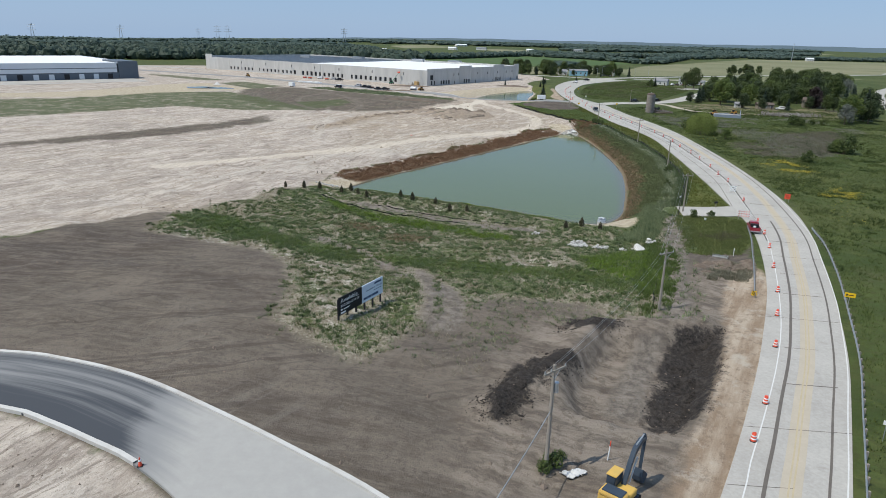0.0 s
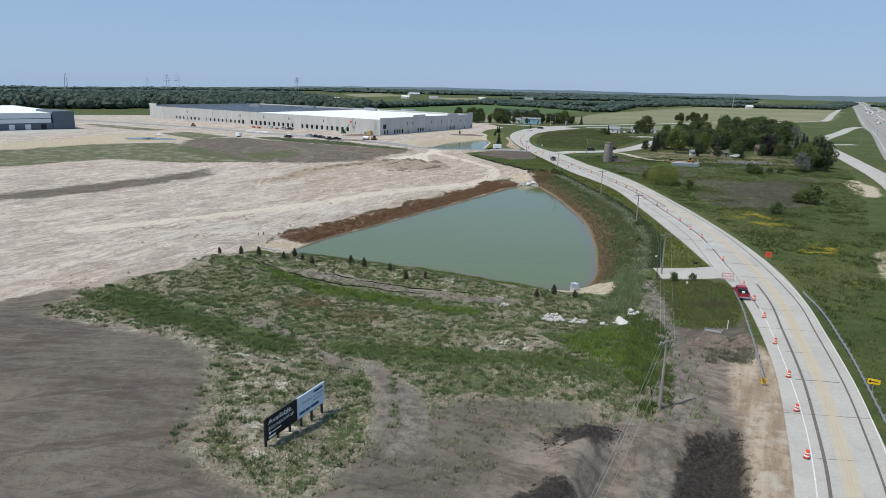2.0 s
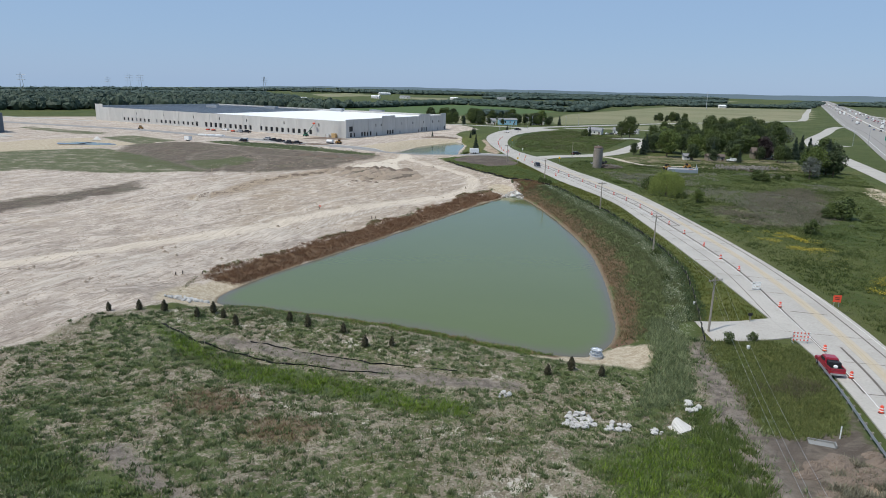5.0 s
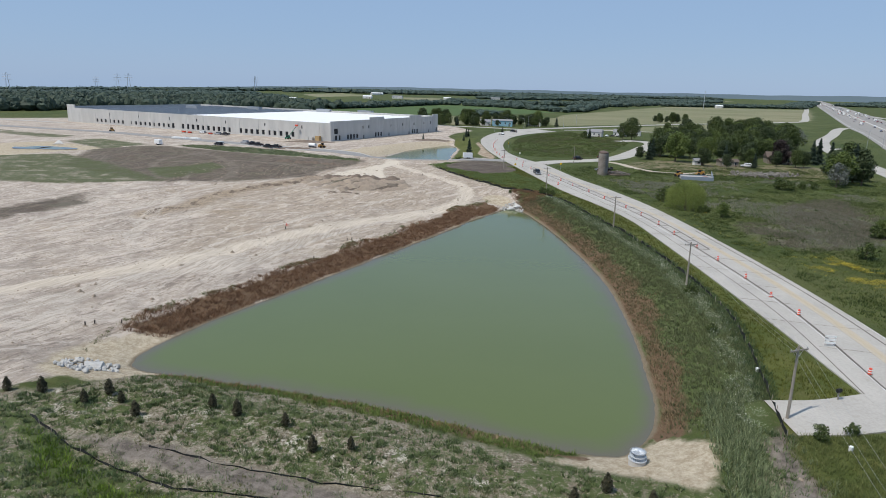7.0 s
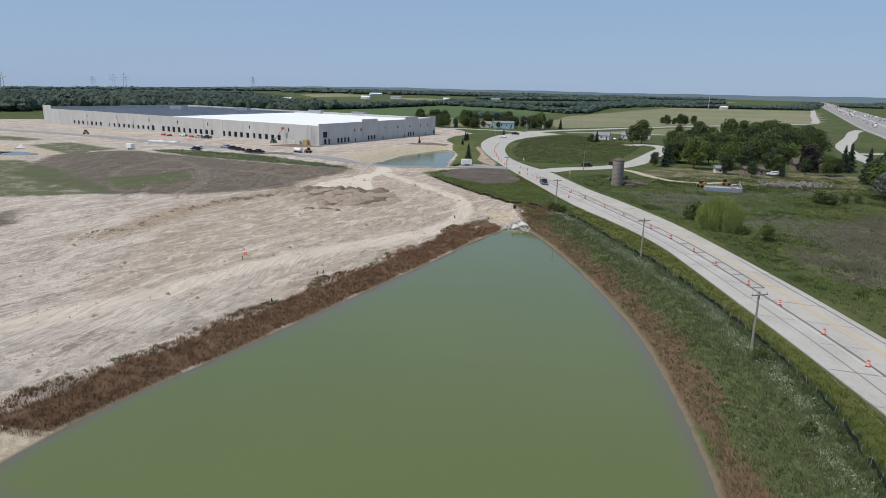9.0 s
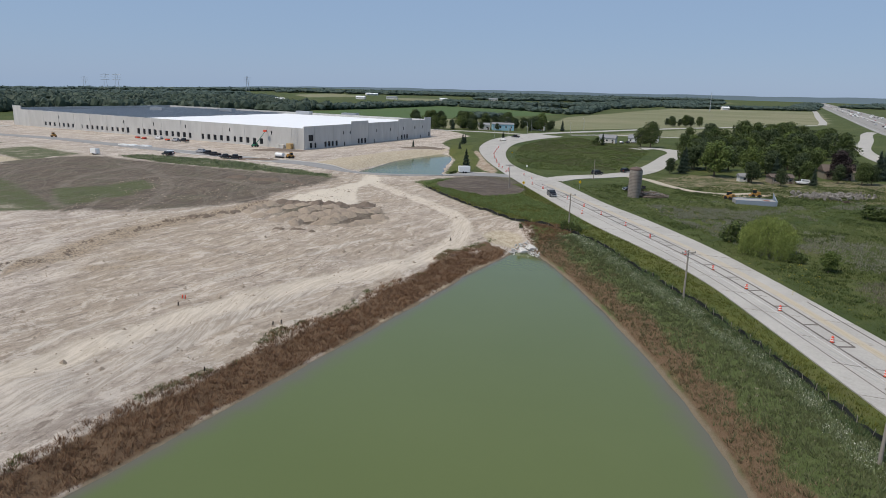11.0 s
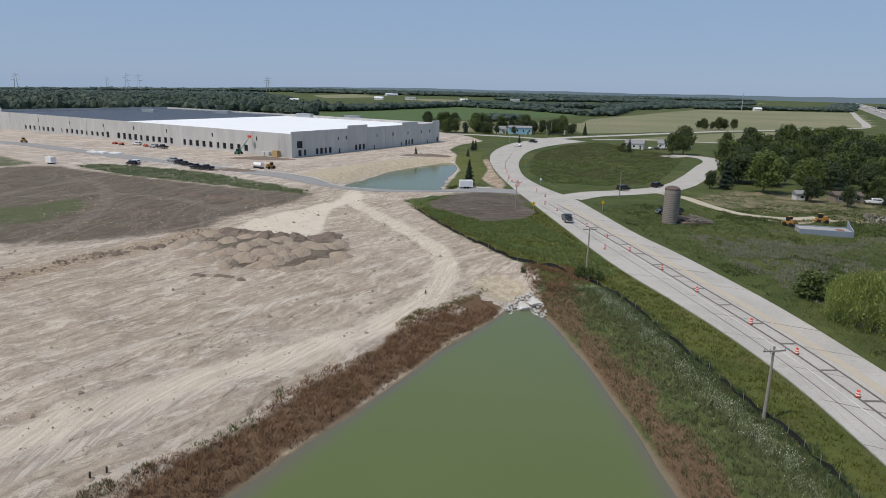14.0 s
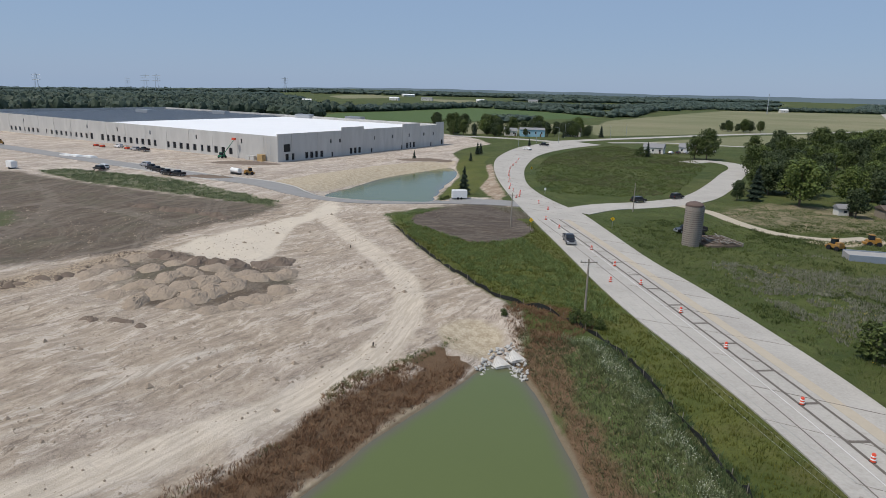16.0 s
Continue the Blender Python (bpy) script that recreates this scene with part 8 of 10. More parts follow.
house(165, 528, -30, 10, 7, 3.0, 2.0, SIDING, GREY_ROOF, "white house with a grey roof behind the island", 3)
house(185, 532, -30, 9, 7, 3.0, 2.0, SIDING, GREY_ROOF, "white house beside the service road", 3)
house(196, 541, -30, 14, 5, 2.8, 1.0, SIDING, GREY_ROOF, "long low white outbuilding", 4)
house(150, 640, -20, 10, 8, 3.6, 2.4, SIDING, BROWN_ROOF, "pale farmhouse with a brown roof among trees", 2)
for i, (x, y, w) in enumerate(((10, 1620, 20), (80, 1680, 24), (190, 1610, 16), (330, 1760, 22), (752, 1440, 15), (-320, 1420, 16), (-120, 1260, 14), (560, 2050, 34), (40, 2200, 36))):
    house(x, y, 5 * i - 20, w, w * 0.5, 4.5, 2.5, SIDING, GREY_ROOF if i % 2 else WHITE, "far white farm building among fields", 3)
parked = [again(car_far[k % 3], 172 + 4.5 * k, 523 + 1.5 * k, -40, label="car parked beside the white houses") for k in range(6)]
again(dark_truck, 100.0, 330.5, 98, label="dark pickup beside the farm wagon")
again(suv_white, 172, 349, 70, label="white van parked before the farmhouse")

rv, rf = [], []
rr = random.Random(8)
for k in range(260):
    x, y = 163 + rr.gauss(0, 6), 321 + rr.gauss(0, 3)
    s = rr.uniform(0.25, 0.8)
    m = pose(x, y, ground_z(x, y) + s * 0.4 + rr.uniform(0, 0.5), rr.uniform(0, 360), rr.uniform(0, 360), 0) @ Matrix.Diagonal((s * 1.7, s, s * 0.5, 1))
    o = len(rv)
    rv += [tuple(m @ Vector(c)) for c in ((-.5, -.5, -.5), (.5, -.5, -.5), (.5, .5, -.5), (-.5, .5, -.5), (-.4, -.5, .5), (.5, -.4, .5), (.4, .5, .5), (-.5, .4, .5))]
    rf += [tuple(o + i for i in q) for q in ((3, 2, 1, 0), (4, 5, 6, 7), (0, 1, 5, 4), (1, 2, 6, 5), (2, 3, 7, 6), (3, 0, 4, 7))]
raw("rubble_heap", rv, rf, plain("grey_rubble", (0.24, 0.22, 0.195), 0.9, 0.9, 0.4), label="heap of grey rubble and old timber in the farmyard", category="rubble", kind="stuff")
drag = thing("farm_harrow", 158.7, 309, None, 30, "rusty brown farm implement in the grass", "farm machine")
part("frame", boxes((-1.5, -0.8, 0.4, 1.5, -0.65, 0.55), (-1.5, 0.65, 0.4, 1.5, 0.8, 0.55), (-0.1, -0.65, 0.4, 0.1, 0.65, 0.55), bevel=0.02), BROWN_BOARD, drag)
for k in range(6):
    part("disc", rods(((-1.3 + 0.5 * k, -0.05, 0.35), (-1.25 + 0.5 * k, 0.05, 0.35), 0.36), n=12), BROWN_BOARD, drag)


# ---- lamps and far masts ----
def lamp_post(x, y, tall, turn, label="tall grey street lamp at the far junction"):
    l = thing("street_lamp", x, y, None, turn, label, "street lamp", "street lamps")
    part("post", rods(((0, 0, -0.3), (0, 0, tall), 0.12, 0.07), n=8), STEEL, l)
    part("arm", rods(((0, 0, tall - 0.1), (2.2, 0, tall + 0.35), 0.05), n=6), STEEL, l)
    part("luminaire", boxes((2.0, -0.16, tall + 0.28, 2.75, 0.16, tall + 0.42), bevel=0.04), STEEL, l)
    return l


for x, y, t in ((112, 574, 200), (126, 578, 160), (140, 622, 20), (165, 605, 90), (98, 552, 180), (190, 650, 90), (125, 645, 0)):
    lamp_post(x, y, 9, t)
for x, y in ((316, 458), (330, 462)):
    lamp_post(x, y, 11, 30, "tall grey lamp post beside the motorway")
pole_b = thing("utility_pole", 96.3, 356.5, None, 0, "bare wooden pole beside the loop road", "utility pole")
part("pole", rods(((0, 0, -0.3), (0, 0, 7.5), 0.15, 0.10), n=8), WOOD_POLE, pole_b)
mast = thing("radio_mast", 660, 1330, None, 0, "slim grey radio mast in the straw field", "mast")
part("shaft", rods(((0, 0, 0), (0, 0, 34), 0.9, 0.35), n=6), STEEL, mast)


def pylon(x, y, tall, turn):
    p = thing("pylon", x, y, None, turn, "far grey lattice power pylon", "pylon", "pylons on the horizon")
    w = tall * 0.10
    for sx in (-1, 1):
        for sy in (-1, 1):
            part("leg", rods(((sx * w, sy * w, 0), (sx * w * 0.25, sy * w * 0.25, tall), 0.6, 0.4), n=4), STEEL, p)
    for z in (0.62, 0.76, 0.90):
        part("crossarm", rods(((-w * 2.2, 0, tall * z), (w * 2.2, 0, tall * z), 0.45), n=4), STEEL, p)
    return p


for x, y, t in ((-1500, 2500, 58), (-1180, 2500, 58), (-830, 2500, 58), (-800, 2520, 58), (-1850, 2500, 60), (-390, 2600, 52), (-1010, 2800, 50)):
    pylon(x, y, t, 20)
board = thing("motorway_sign", 352, 470, None, -35, "green motorway sign board on posts", "motorway sign")
part("plate", boxes((-3, -0.05, 3, 3, 0.05, 6), bevel=0.03), plain("sign_green", (0.01, 0.20, 0.12), 0.5), board)
for s in (-2, 2):
    part("post", boxes((s - 0.12, 0.06, -0.4, s + 0.12, 0.3, 5.8)), STEEL, board)


# ---- stones, culverts, pipes, heaps ----
def rock_mesh(seed, r):
    rn = random.Random(seed)
    bm = bmesh.new()
    bmesh.ops.create_icosphere(bm, subdivisions=1, radius=r)
    for v in bm.verts:
        v.co *= rn.uniform(0.7, 1.2)
        v.co.z *= 0.75
    return mesh_of(bm, "stone", ROCK)


STONES = [rock_mesh(k, 0.235) for k in range(6)]


def riprap(outline, n, seed, label, big=1.0):
    rn = random.Random(seed)
    xs, ys = [p[0] for p in outline], [p[1] for p in outline]
    bed = thing("riprap", sum(xs) / len(xs), sum(ys) / len(ys), None, 0, label, "riprap")
    cand = [(rn.uniform(min(xs), max(xs)), rn.uniform(min(ys), max(ys))) for _ in range(n * 4)]
    arr = np.array(cand)
    ok = inside(outline, arr[:, 0], arr[:, 1]) > 0
    inv = bed.matrix_basis.inverted()
    zs = on_ground(arr[:, 0], arr[:, 1])
    for x, y, zg in [(*c, g) for c, o, g in zip(cand, ok, zs) if o][:n]:
        o = new("stone", rn.choice(STONES))
        o.parent = bed
        s = big * rn.uniform(0.6, 1.35)
        o.matrix_basis = inv @ pose(x, y, zg + 0.08 * s + rn.uniform(0, 0.15), rn.uniform(-40, 40), rn.uniform(-40, 40), rn.uniform(0, 360)) @ Matrix.Diagonal((s, s, s, 1))
    return bed


riprap([(-31.5, 152.5), (-29.5, 155.2), (-24.5, 154.5), (-22.8, 150), (-25.5, 147.6), (-29.5, 149)], 300, 1, "bed of white riprap stones at the pond inlet")
riprap([(45.5, 264), (48, 268.5), (50.8, 269), (52.4, 264), (51.4, 260.5), (47.8, 259.5)], 240, 2, "bed of white riprap stones at the pond tip")
riprap([(21, 107.2), (22.2, 110.2), (24.2, 109.6), (24.6, 107.4), (23, 106.6)], 90, 3, "pile of pale boulders in the meadow", 1.05)
riprap([(25, 106), (26, 107.6), (28, 107), (27.4, 105.6)], 36, 4, "few pale boulders in the meadow", 0.95)
riprap([(29, 105), (29.8, 106), (30.8, 105.4), (30, 104.6)], 14, 5, "small group of pale boulders", 0.95)
riprap([(15.8, 114.6), (16.5, 116), (17.6, 115.2), (16.8, 114.2)], 9, 6, "small heap of white stones", 1.2)
riprap([(35, 108.6), (35.6, 111.4), (37.4, 111.6), (36.8, 109.4)], 14, 7, "pale stones at the culvert", 1.3)


KERB_GREY = plain("grey_cast_concrete", (0.24, 0.24, 0.23), 0.85, 1.2, 0.25)


def culvert(x, y, turn, size, label, z=None):
    """A flared concrete end section."""
    c = thing("culvert_end", x, y, z, turn, label, "culvert")
    bm = bmesh.new()
    rim = []
    n = 9
    for k in range(n):
        a = math.pi * k / (n - 1)
        rim.append(((math.cos(a) * 0.5, 0.0, math.sin(a) * 0.75 + 0.05), (math.cos(a) * 1.15, -1.8, math.sin(a) * 0.12 + 0.02)))
    inner = [[bm.verts.new(Vector(p) * size) for p in q] for q in rim]
    outer = [[bm.verts.new((Vector(p) + Vector((0.12 * math.cos(math.pi * k / (n - 1)), 0, 0.1 * math.sin(math.pi * k / (n - 1)) + 0.03))) * size) for p in q] for k, q in enumerate(rim)]
    for a, b in zip(inner, inner[1:]):
        bm.faces.new((a[0], b[0], b[1], a[1]))
    for a, b in zip(outer, outer[1:]):
        bm.faces.new((a[1], b[1], b[0], a[0]))
    for i in range(n - 1):
        bm.faces.new((inner[i][0], outer[i][0], outer[i + 1][0], inner[i + 1][0]))
        bm.faces.new((inner[i][1], inner[i + 1][1], outer[i + 1][1], outer[i][1]))
    part("flared_end", bm, KERB, c, "pale concrete flared end")
    part("apron", boxes((-1.15 * size, -1.85 * size, -0.1, 1.15 * size, 0.05, 0.06), bevel=0.02), KERB, c)
    part("pipe", rods(((0, -0.12 * size, 0.36 * size), (0, 0.12 * size, 0.36 * size), 0.40 * size), n=16), OPENING, c, "dark pipe mouth")
    return c


culvert(-27.6, 152.6, 100, 1.0, "concrete culvert end set in white stones")
culvert(48.6, 266.0, 20, 0.95, "grey concrete culvert end set in stones")
culvert(50.6, 266.6, 20, 0.95, "second grey concrete culvert end in stones")
culvert(-140, 413.5, 15, 2.0, "large white concrete culvert end on the sandy basin")
culvert(32.6, 106.8, 20, 0.95, "white concrete culvert end in the weeds")
wall = thing("headwall", 44.6, 101.3, None, -27, "low grey concrete headwall of a drainage ditch", "headwall")
wall.scale = (0.62, 0.62, 0.6)
part("slab", boxes((-2.0, -0.9, -0.3, 1.6, 0.5, 0.08), bevel=0.03), KERB_GREY, wall)
part("wing", boxes((-2.1, 0.5, -0.3, 1.75, 0.7, 0.35), bevel=0.03), KERB_GREY, wall)
part("cheek", boxes((1.6, -0.9, -0.3, 1.8, 0.49, 0.55), bevel=0.03), KERB_GREY, wall)
marker = thing("marker_post", 47, 102.2, None, 0, "white marker post beside the ditch", "marker post")
part("post", boxes((-0.05, -0.05, -0.3, 0.05, 0.05, 1.3), bevel=0.01), WHITE, marker)
drum = thing("overflow_structure", 31.4, 127.6, -3.5, 0, "round concrete overflow structure with a steel grate", "overflow")
part("ring", lathe([(0.95, 0), (0.95, 1.45), (0.80, 1.45), (0.80, 1.1)], 28), KERB, drum)
GALV = plain("galvanised_steel", (0.60, 0.63, 0.66), 0.45, 3.0, 0.15, metal=0.3)
grate = part("grate", lathe([(0.98, 1.42), (1.02, 1.45), (1.02, 1.55), (0.96, 1.56), (0.92, 1.52), (0.92, 1.44)], 28), GALV, drum, "pale steel grate")
drum.scale = (0.85, 0.85, 0.92)
for k in range(24):
    a = 2 * math.pi * k / 24
    part("bar", rods(((math.cos(a), math.sin(a), 1.5), (0.72 * math.cos(a), 0.72 * math.sin(a), 2.25), 0.03), ((0.72 * math.cos(a), 0.72 * math.sin(a), 2.25), (0.2 * math.cos(a), 0.2 * math.sin(a), 2.45), 0.03), n=5), GALV, grate)
part("cap", lathe([(0.22, 2.43), (0.22, 2.48), (0.04, 2.5)], 16), GALV, grate)
for z, rr in ((1.85, 0.88), (2.24, 0.73)):
    part("hoop", lathe([(rr - 0.03, z), (rr + 0.03, z), (rr + 0.03, z + 0.05), (rr - 0.03, z + 0.05)], 24), GALV, grate)


def stub_pipe(x, y, mat, label, n=1, tall=0.9):
    p = thing("standpipe", x, y, None, 0, label, "standpipe")
    for k in range(n):
        part("pipe", rods(((0.5 * k, 0.2 * k, -0.2), (0.5 * k + 0.08, 0.2 * k, tall - 0.2 * k), 0.12), n=10), mat, p)
    part("spoil", lathe([(0.6, -0.1), (0.4, 0.06), (0.15, 0.12), (0.05, 0.13)], 12), EARTH_PALE, p)
    p.scale = (0.7, 0.7, 0.7)
    return p


stub_pipe(-11.8, 223, ORANGE, "orange survey marker post in the pale ground", 2)
for x, y in ((1.9, 215.7), (2.9, 216.6), (-32.2, 164.6), (-31.2, 165.3), (-28.1, 166.5), (32.8, 264.9), (26.2, 311.5), (-11.6, 219.9), (-4.2, 202.1)):
    stub_pipe(x, y, EARTH_DARK, "dark capped standpipe in the pale ground")
for x, y in ((51.5, 141.5), (50.8, 124.9)):
    p = thing("utility_box", x, y, None, 20, "small white utility pedestal in the grass", "utility box")
    p.scale = (0.6, 0.6, 0.6)
    part("box", boxes((-0.3, -0.25, -0.2, 0.3, 0.25, 0.75), bevel=0.06), WHITE, p)
    part("lid", boxes((-0.33, -0.28, 0.755, 0.33, 0.28, 0.83), bevel=0.03), WHITE, p)
mail = thing("mailbox", 56.4, 134.3, None, 10, "dark mailbox on a post beside the drive", "mailbox")
part("post", boxes((-0.06, -0.06, -0.3, 0.06, 0.06, 1.0)), WOOD_POLE, mail)
part("box", boxes((-0.35, -0.18, 1.0, 0.35, 0.18, 1.4), bevel=0.08), BLACK, mail)


def mound(name, x, y, rx, ry, h, seed, mat, label, group=""):
    """A lumpy heap of earth that runs out into the ground."""
    rn = np.random.default_rng(seed)
    n, m = 26, 10
    verts, faces = [], []
    ph = rn.uniform(0, 6.3, 6)
    for j in range(m + 1):
        f = 1 - j / m
        for i in range(n):
            a = 2 * math.pi * i / n
            w = 1 + 0.13 * math.sin(2 * a + ph[0]) + 0.10 * math.sin(3 * a + ph[1]) + 0.07 * math.sin(5 * a + ph[2])
            px, py = x + rx * w * f * math.cos(a), y + ry * w * f * math.sin(a)
            g = (1 - f * f) ** 1.15
            z = h * g * (1 + 0.16 * math.sin(px * 1.7 + ph[3]) * math.sin(py * 1.9 + ph[4])) + (rn.normal(0, (0.09 if mat is EARTH else 0.06) * h) if 0 < j < m else 0)
            verts.append((px, py, z - (0.12 if j == 0 else 0)))
    v = np.array(verts)
    v[:, 2] += on_ground(v[:, 0], v[:, 1])
    verts = v.tolist()
    faces = [(j * n + i, j * n + (i + 1) % n, (j + 1) * n + (i + 1) % n, (j + 1) * n + i) for j in range(m) for i in range(n)]
    faces.append(tuple(m * n + i for i in range(n)))
    return raw(name, verts, faces, mat, label=label, category="earth mound", group=group)


hr = random.Random(14)
for row, (x0, y0, x1, y1, n) in enumerate(((-14, 289, -9, 303, 4), (-11, 284, 3, 299, 5), (-7, 280.5, 8, 292, 5), (-2, 277.5, 13, 291, 6), (4, 275.5, 19, 294, 7), (9, 273, 19, 285, 4), (-8, 305, 4, 294, 5), (5, 293, 10, 294, 2), (12, 296, 17, 301, 3))):
    for k in range(n):
        f = (k + 0.5) / n
        mound("earth_mound", x0 + (x1 - x0) * f + hr.gauss(0, 0.35), y0 + (y1 - y0) * f + hr.gauss(0, 0.35), hr.uniform(1.9, 2.6), hr.uniform(1.9, 2.6), hr.uniform(0.5, 0.95) * (0.7 if row == 5 else 1), 50 + row * 10 + k,
              EARTH if row > 5 else EARTH_PALE, "cloddy brown tipped earth heap" if row > 5 else "rounded heap of pale tipped earth", "tipped earth heaps")
for k in range(7):
    mound("earth_mound", -24 + 1.7 * k + hr.gauss(0, 0.5), 283 + 1.6 * k + hr.gauss(0, 0.4), hr.uniform(0.8, 1.5), hr.uniform(0.7, 1.1), hr.uniform(0.25, 0.5), 300 + k, EARTH, "small heap of brown clods", "small clod heaps")
for k in range(6):
    mound("earth_mound", -4 + 1.5 * k + hr.gauss(0, 0.4), 270.6 - 0.4 * k + hr.gauss(0, 0.4), hr.uniform(0.7, 1.3), hr.uniform(0.5, 0.9), hr.uniform(0.2, 0.4), 320 + k, EARTH, "small heap of brown clods", "small clod heaps")
for k in range(9):
    u = -0.8 + k * 0.2
    ln = math.sqrt(0.92 ** 2 - u * u)
    part("bar", boxes((u - 0.025, -ln, 2.28, u + 0.025, ln, 2.33), bevel=0.005), STEEL, grate)
    part("bar", boxes((-ln, u - 0.025, 2.23, ln, u + 0.025, 2.275), bevel=0.005), STEEL, grate)


for k in range(9):
    mound("earth_mound", -28 + 3.0 * k + hr.gauss(0, 0.6), 351 - 1.3 * k + hr.gauss(0, 0.8), hr.uniform(1.6, 2.6), hr.uniform(1.2, 2.0), hr.uniform(0.5, 0.9), 90 + k, EARTH, "low brown heap of cloddy earth", "brown earth heaps")
for k in range(22):
    x = hr.uniform(39.5, 48)
    y = 83.5 + 0.3 * x + hr.uniform(-2.2, 2.0)
    mound("earth_mound", x, y, hr.uniform(0.7, 1.6), hr.uniform(0.5, 1.1), hr.uniform(0.2, 0.55), 200 + k, EARTH, "small clod heap of turned brown earth", "excavated ridges")
for k, (x, y, rx, ry) in enumerate(((-25, 446, 14, 5), (-28, 405.5, 10, 3), (44, 470, 12, 4))):
    mound("earth_mound", x, y, rx, ry, 0.8, 160 + k, EARTH, "broad low bank of brown earth")

# ---- silt fences ----
FABRIC = plain("black_silt_fabric", (0.020, 0.022, 0.021), 0.85, 1.5, 0.4)


def silt_fence(pts, label, tall=0.65, seed=0):
    rn = random.Random(seed)
    c = resample(curve(pts, 1.0), max(4, int(sum(math.dist(a, b) for a, b in zip(pts, pts[1:])) / 1.2)))
    f = tagged(new("silt_fence"), label, "silt fence")
    verts, faces = [], []
    hs = on_ground(c[:, 0], c[:, 1])
    for (x, y), z in zip(c, hs):
        dx, dy, t = rn.gauss(0, 0.12), rn.gauss(0, 0.12), tall * (rn.uniform(0.55, 1.1) if rn.random() > 0.18 else 0.15)
        verts += [(x, y, z - 0.15), (x + dx, y + dy, z + t), (x + dx + 0.03, y + dy + 0.02, z + t), (x + 0.05, y + 0.03, z - 0.15)]
    for i in range(len(c) - 1):
        a, b = i * 4, i * 4 + 4
        faces += [(a + j, b + j, b + (j + 1) % 4, a + (j + 1) % 4) for j in range(4)]
    raw("fabric", verts, faces, FABRIC, f, "sagging black fabric")
    stake_me = mesh_of(boxes((-0.025, -0.025, -0.3, 0.025, 0.025, tall + 0.2)), "stake", WOOD_POLE)
    for (x, y), z in zip(c[::2], hs[::2]):
        o = new("stake", stake_me)
        o.parent, o.matrix_basis = f, pose(x, y, z, rn.gauss(0, 6), rn.gauss(0, 6), 0)
    return f


silt_fence([tuple(p) for p in FENCE[::4]], "long sagging black silt fence on wooden stakes", 0.7, 1)
silt_fence([(-26.5, 136.5), (-20, 130.7), (-14.3, 126.7), (-8.9, 123.8), (-2, 122.8), (4, 122.2)], "sagging black silt fence in the weeds", 0.28, 2)
silt_fence([(-13.5, 130.5), (-8, 128.5), (-2, 126.4), (6, 124.2), (12, 122.5)], "low torn silt fence with pale edges", 0.18, 3)
silt_fence([(26, 76), (29.5, 86), (33, 96), (37, 106)], "dark silt fence along the dirt track", 0.35, 4)

# ---- small cedars of the pond bank ----
def young_cedar():
    rnd = random.Random(61)
    t = tagged(new("cedar"), "small dark newly planted cedar on the bank", "cedar")
    part("trunk", rods(((0, 0, -0.2), (0, 0, 1.5), 0.05, 0.02), n=6), BARK, t)
    v, f = leaf_cloud(rnd, [(0, 0, 0.45, 0.50), (0.05, 0, 0.8, 0.44), (0, 0.04, 1.1, 0.35), (0, 0, 1.4, 0.24), (0.02, 0, 1.65, 0.13)], 900, 0.09)
    raw("crown", v, f, leafy("cedar_leaves", (0.030, 0.030, 0.016), (0.072, 0.064, 0.034), 1.5), t)
    return t


cedar = young_cedar()
cedar["group"] = "young cedars above the pond"
cedar_spots = [(-34.5, 140.8), (-30.6, 141.4), (-27.2, 141.3), (-22, 138.5), (-20.2, 140.2), (-18.5, 138.6), (-9.3, 137.2), (-6.7, 136.0), (-1.8, 133.9), (1.1, 129.7), (4.6, 129.6), (23.1, 120.9), (26.3, 122), (29.3, 119.6), (-16.4, 136.2)]
for i, (x, y) in enumerate(cedar_spots):
    s = 0.76 + 0.26 * ((i * 7) % 5) / 4
    if i == 0:
        put(cedar, x, y, s, 0)
    else:
        put_copy(cedar, x, y, s, i * 50)
for x, y, s in ((57.7, 170.6, 0.7), (58.6, 172, 0.5), (52.5, 153.8, 0.5), (60.8, 269.4, 0.75), (59.5, 270.4, 0.8), (62.3, 268.5, 0.6), (49.3, 127, 0.6), (53, 127.5, 0.5), (97.5, 265.9, 0.9), (50.6, 275, 0.4)):
    put_copy(bush, x, y, s, x * 31 % 360)


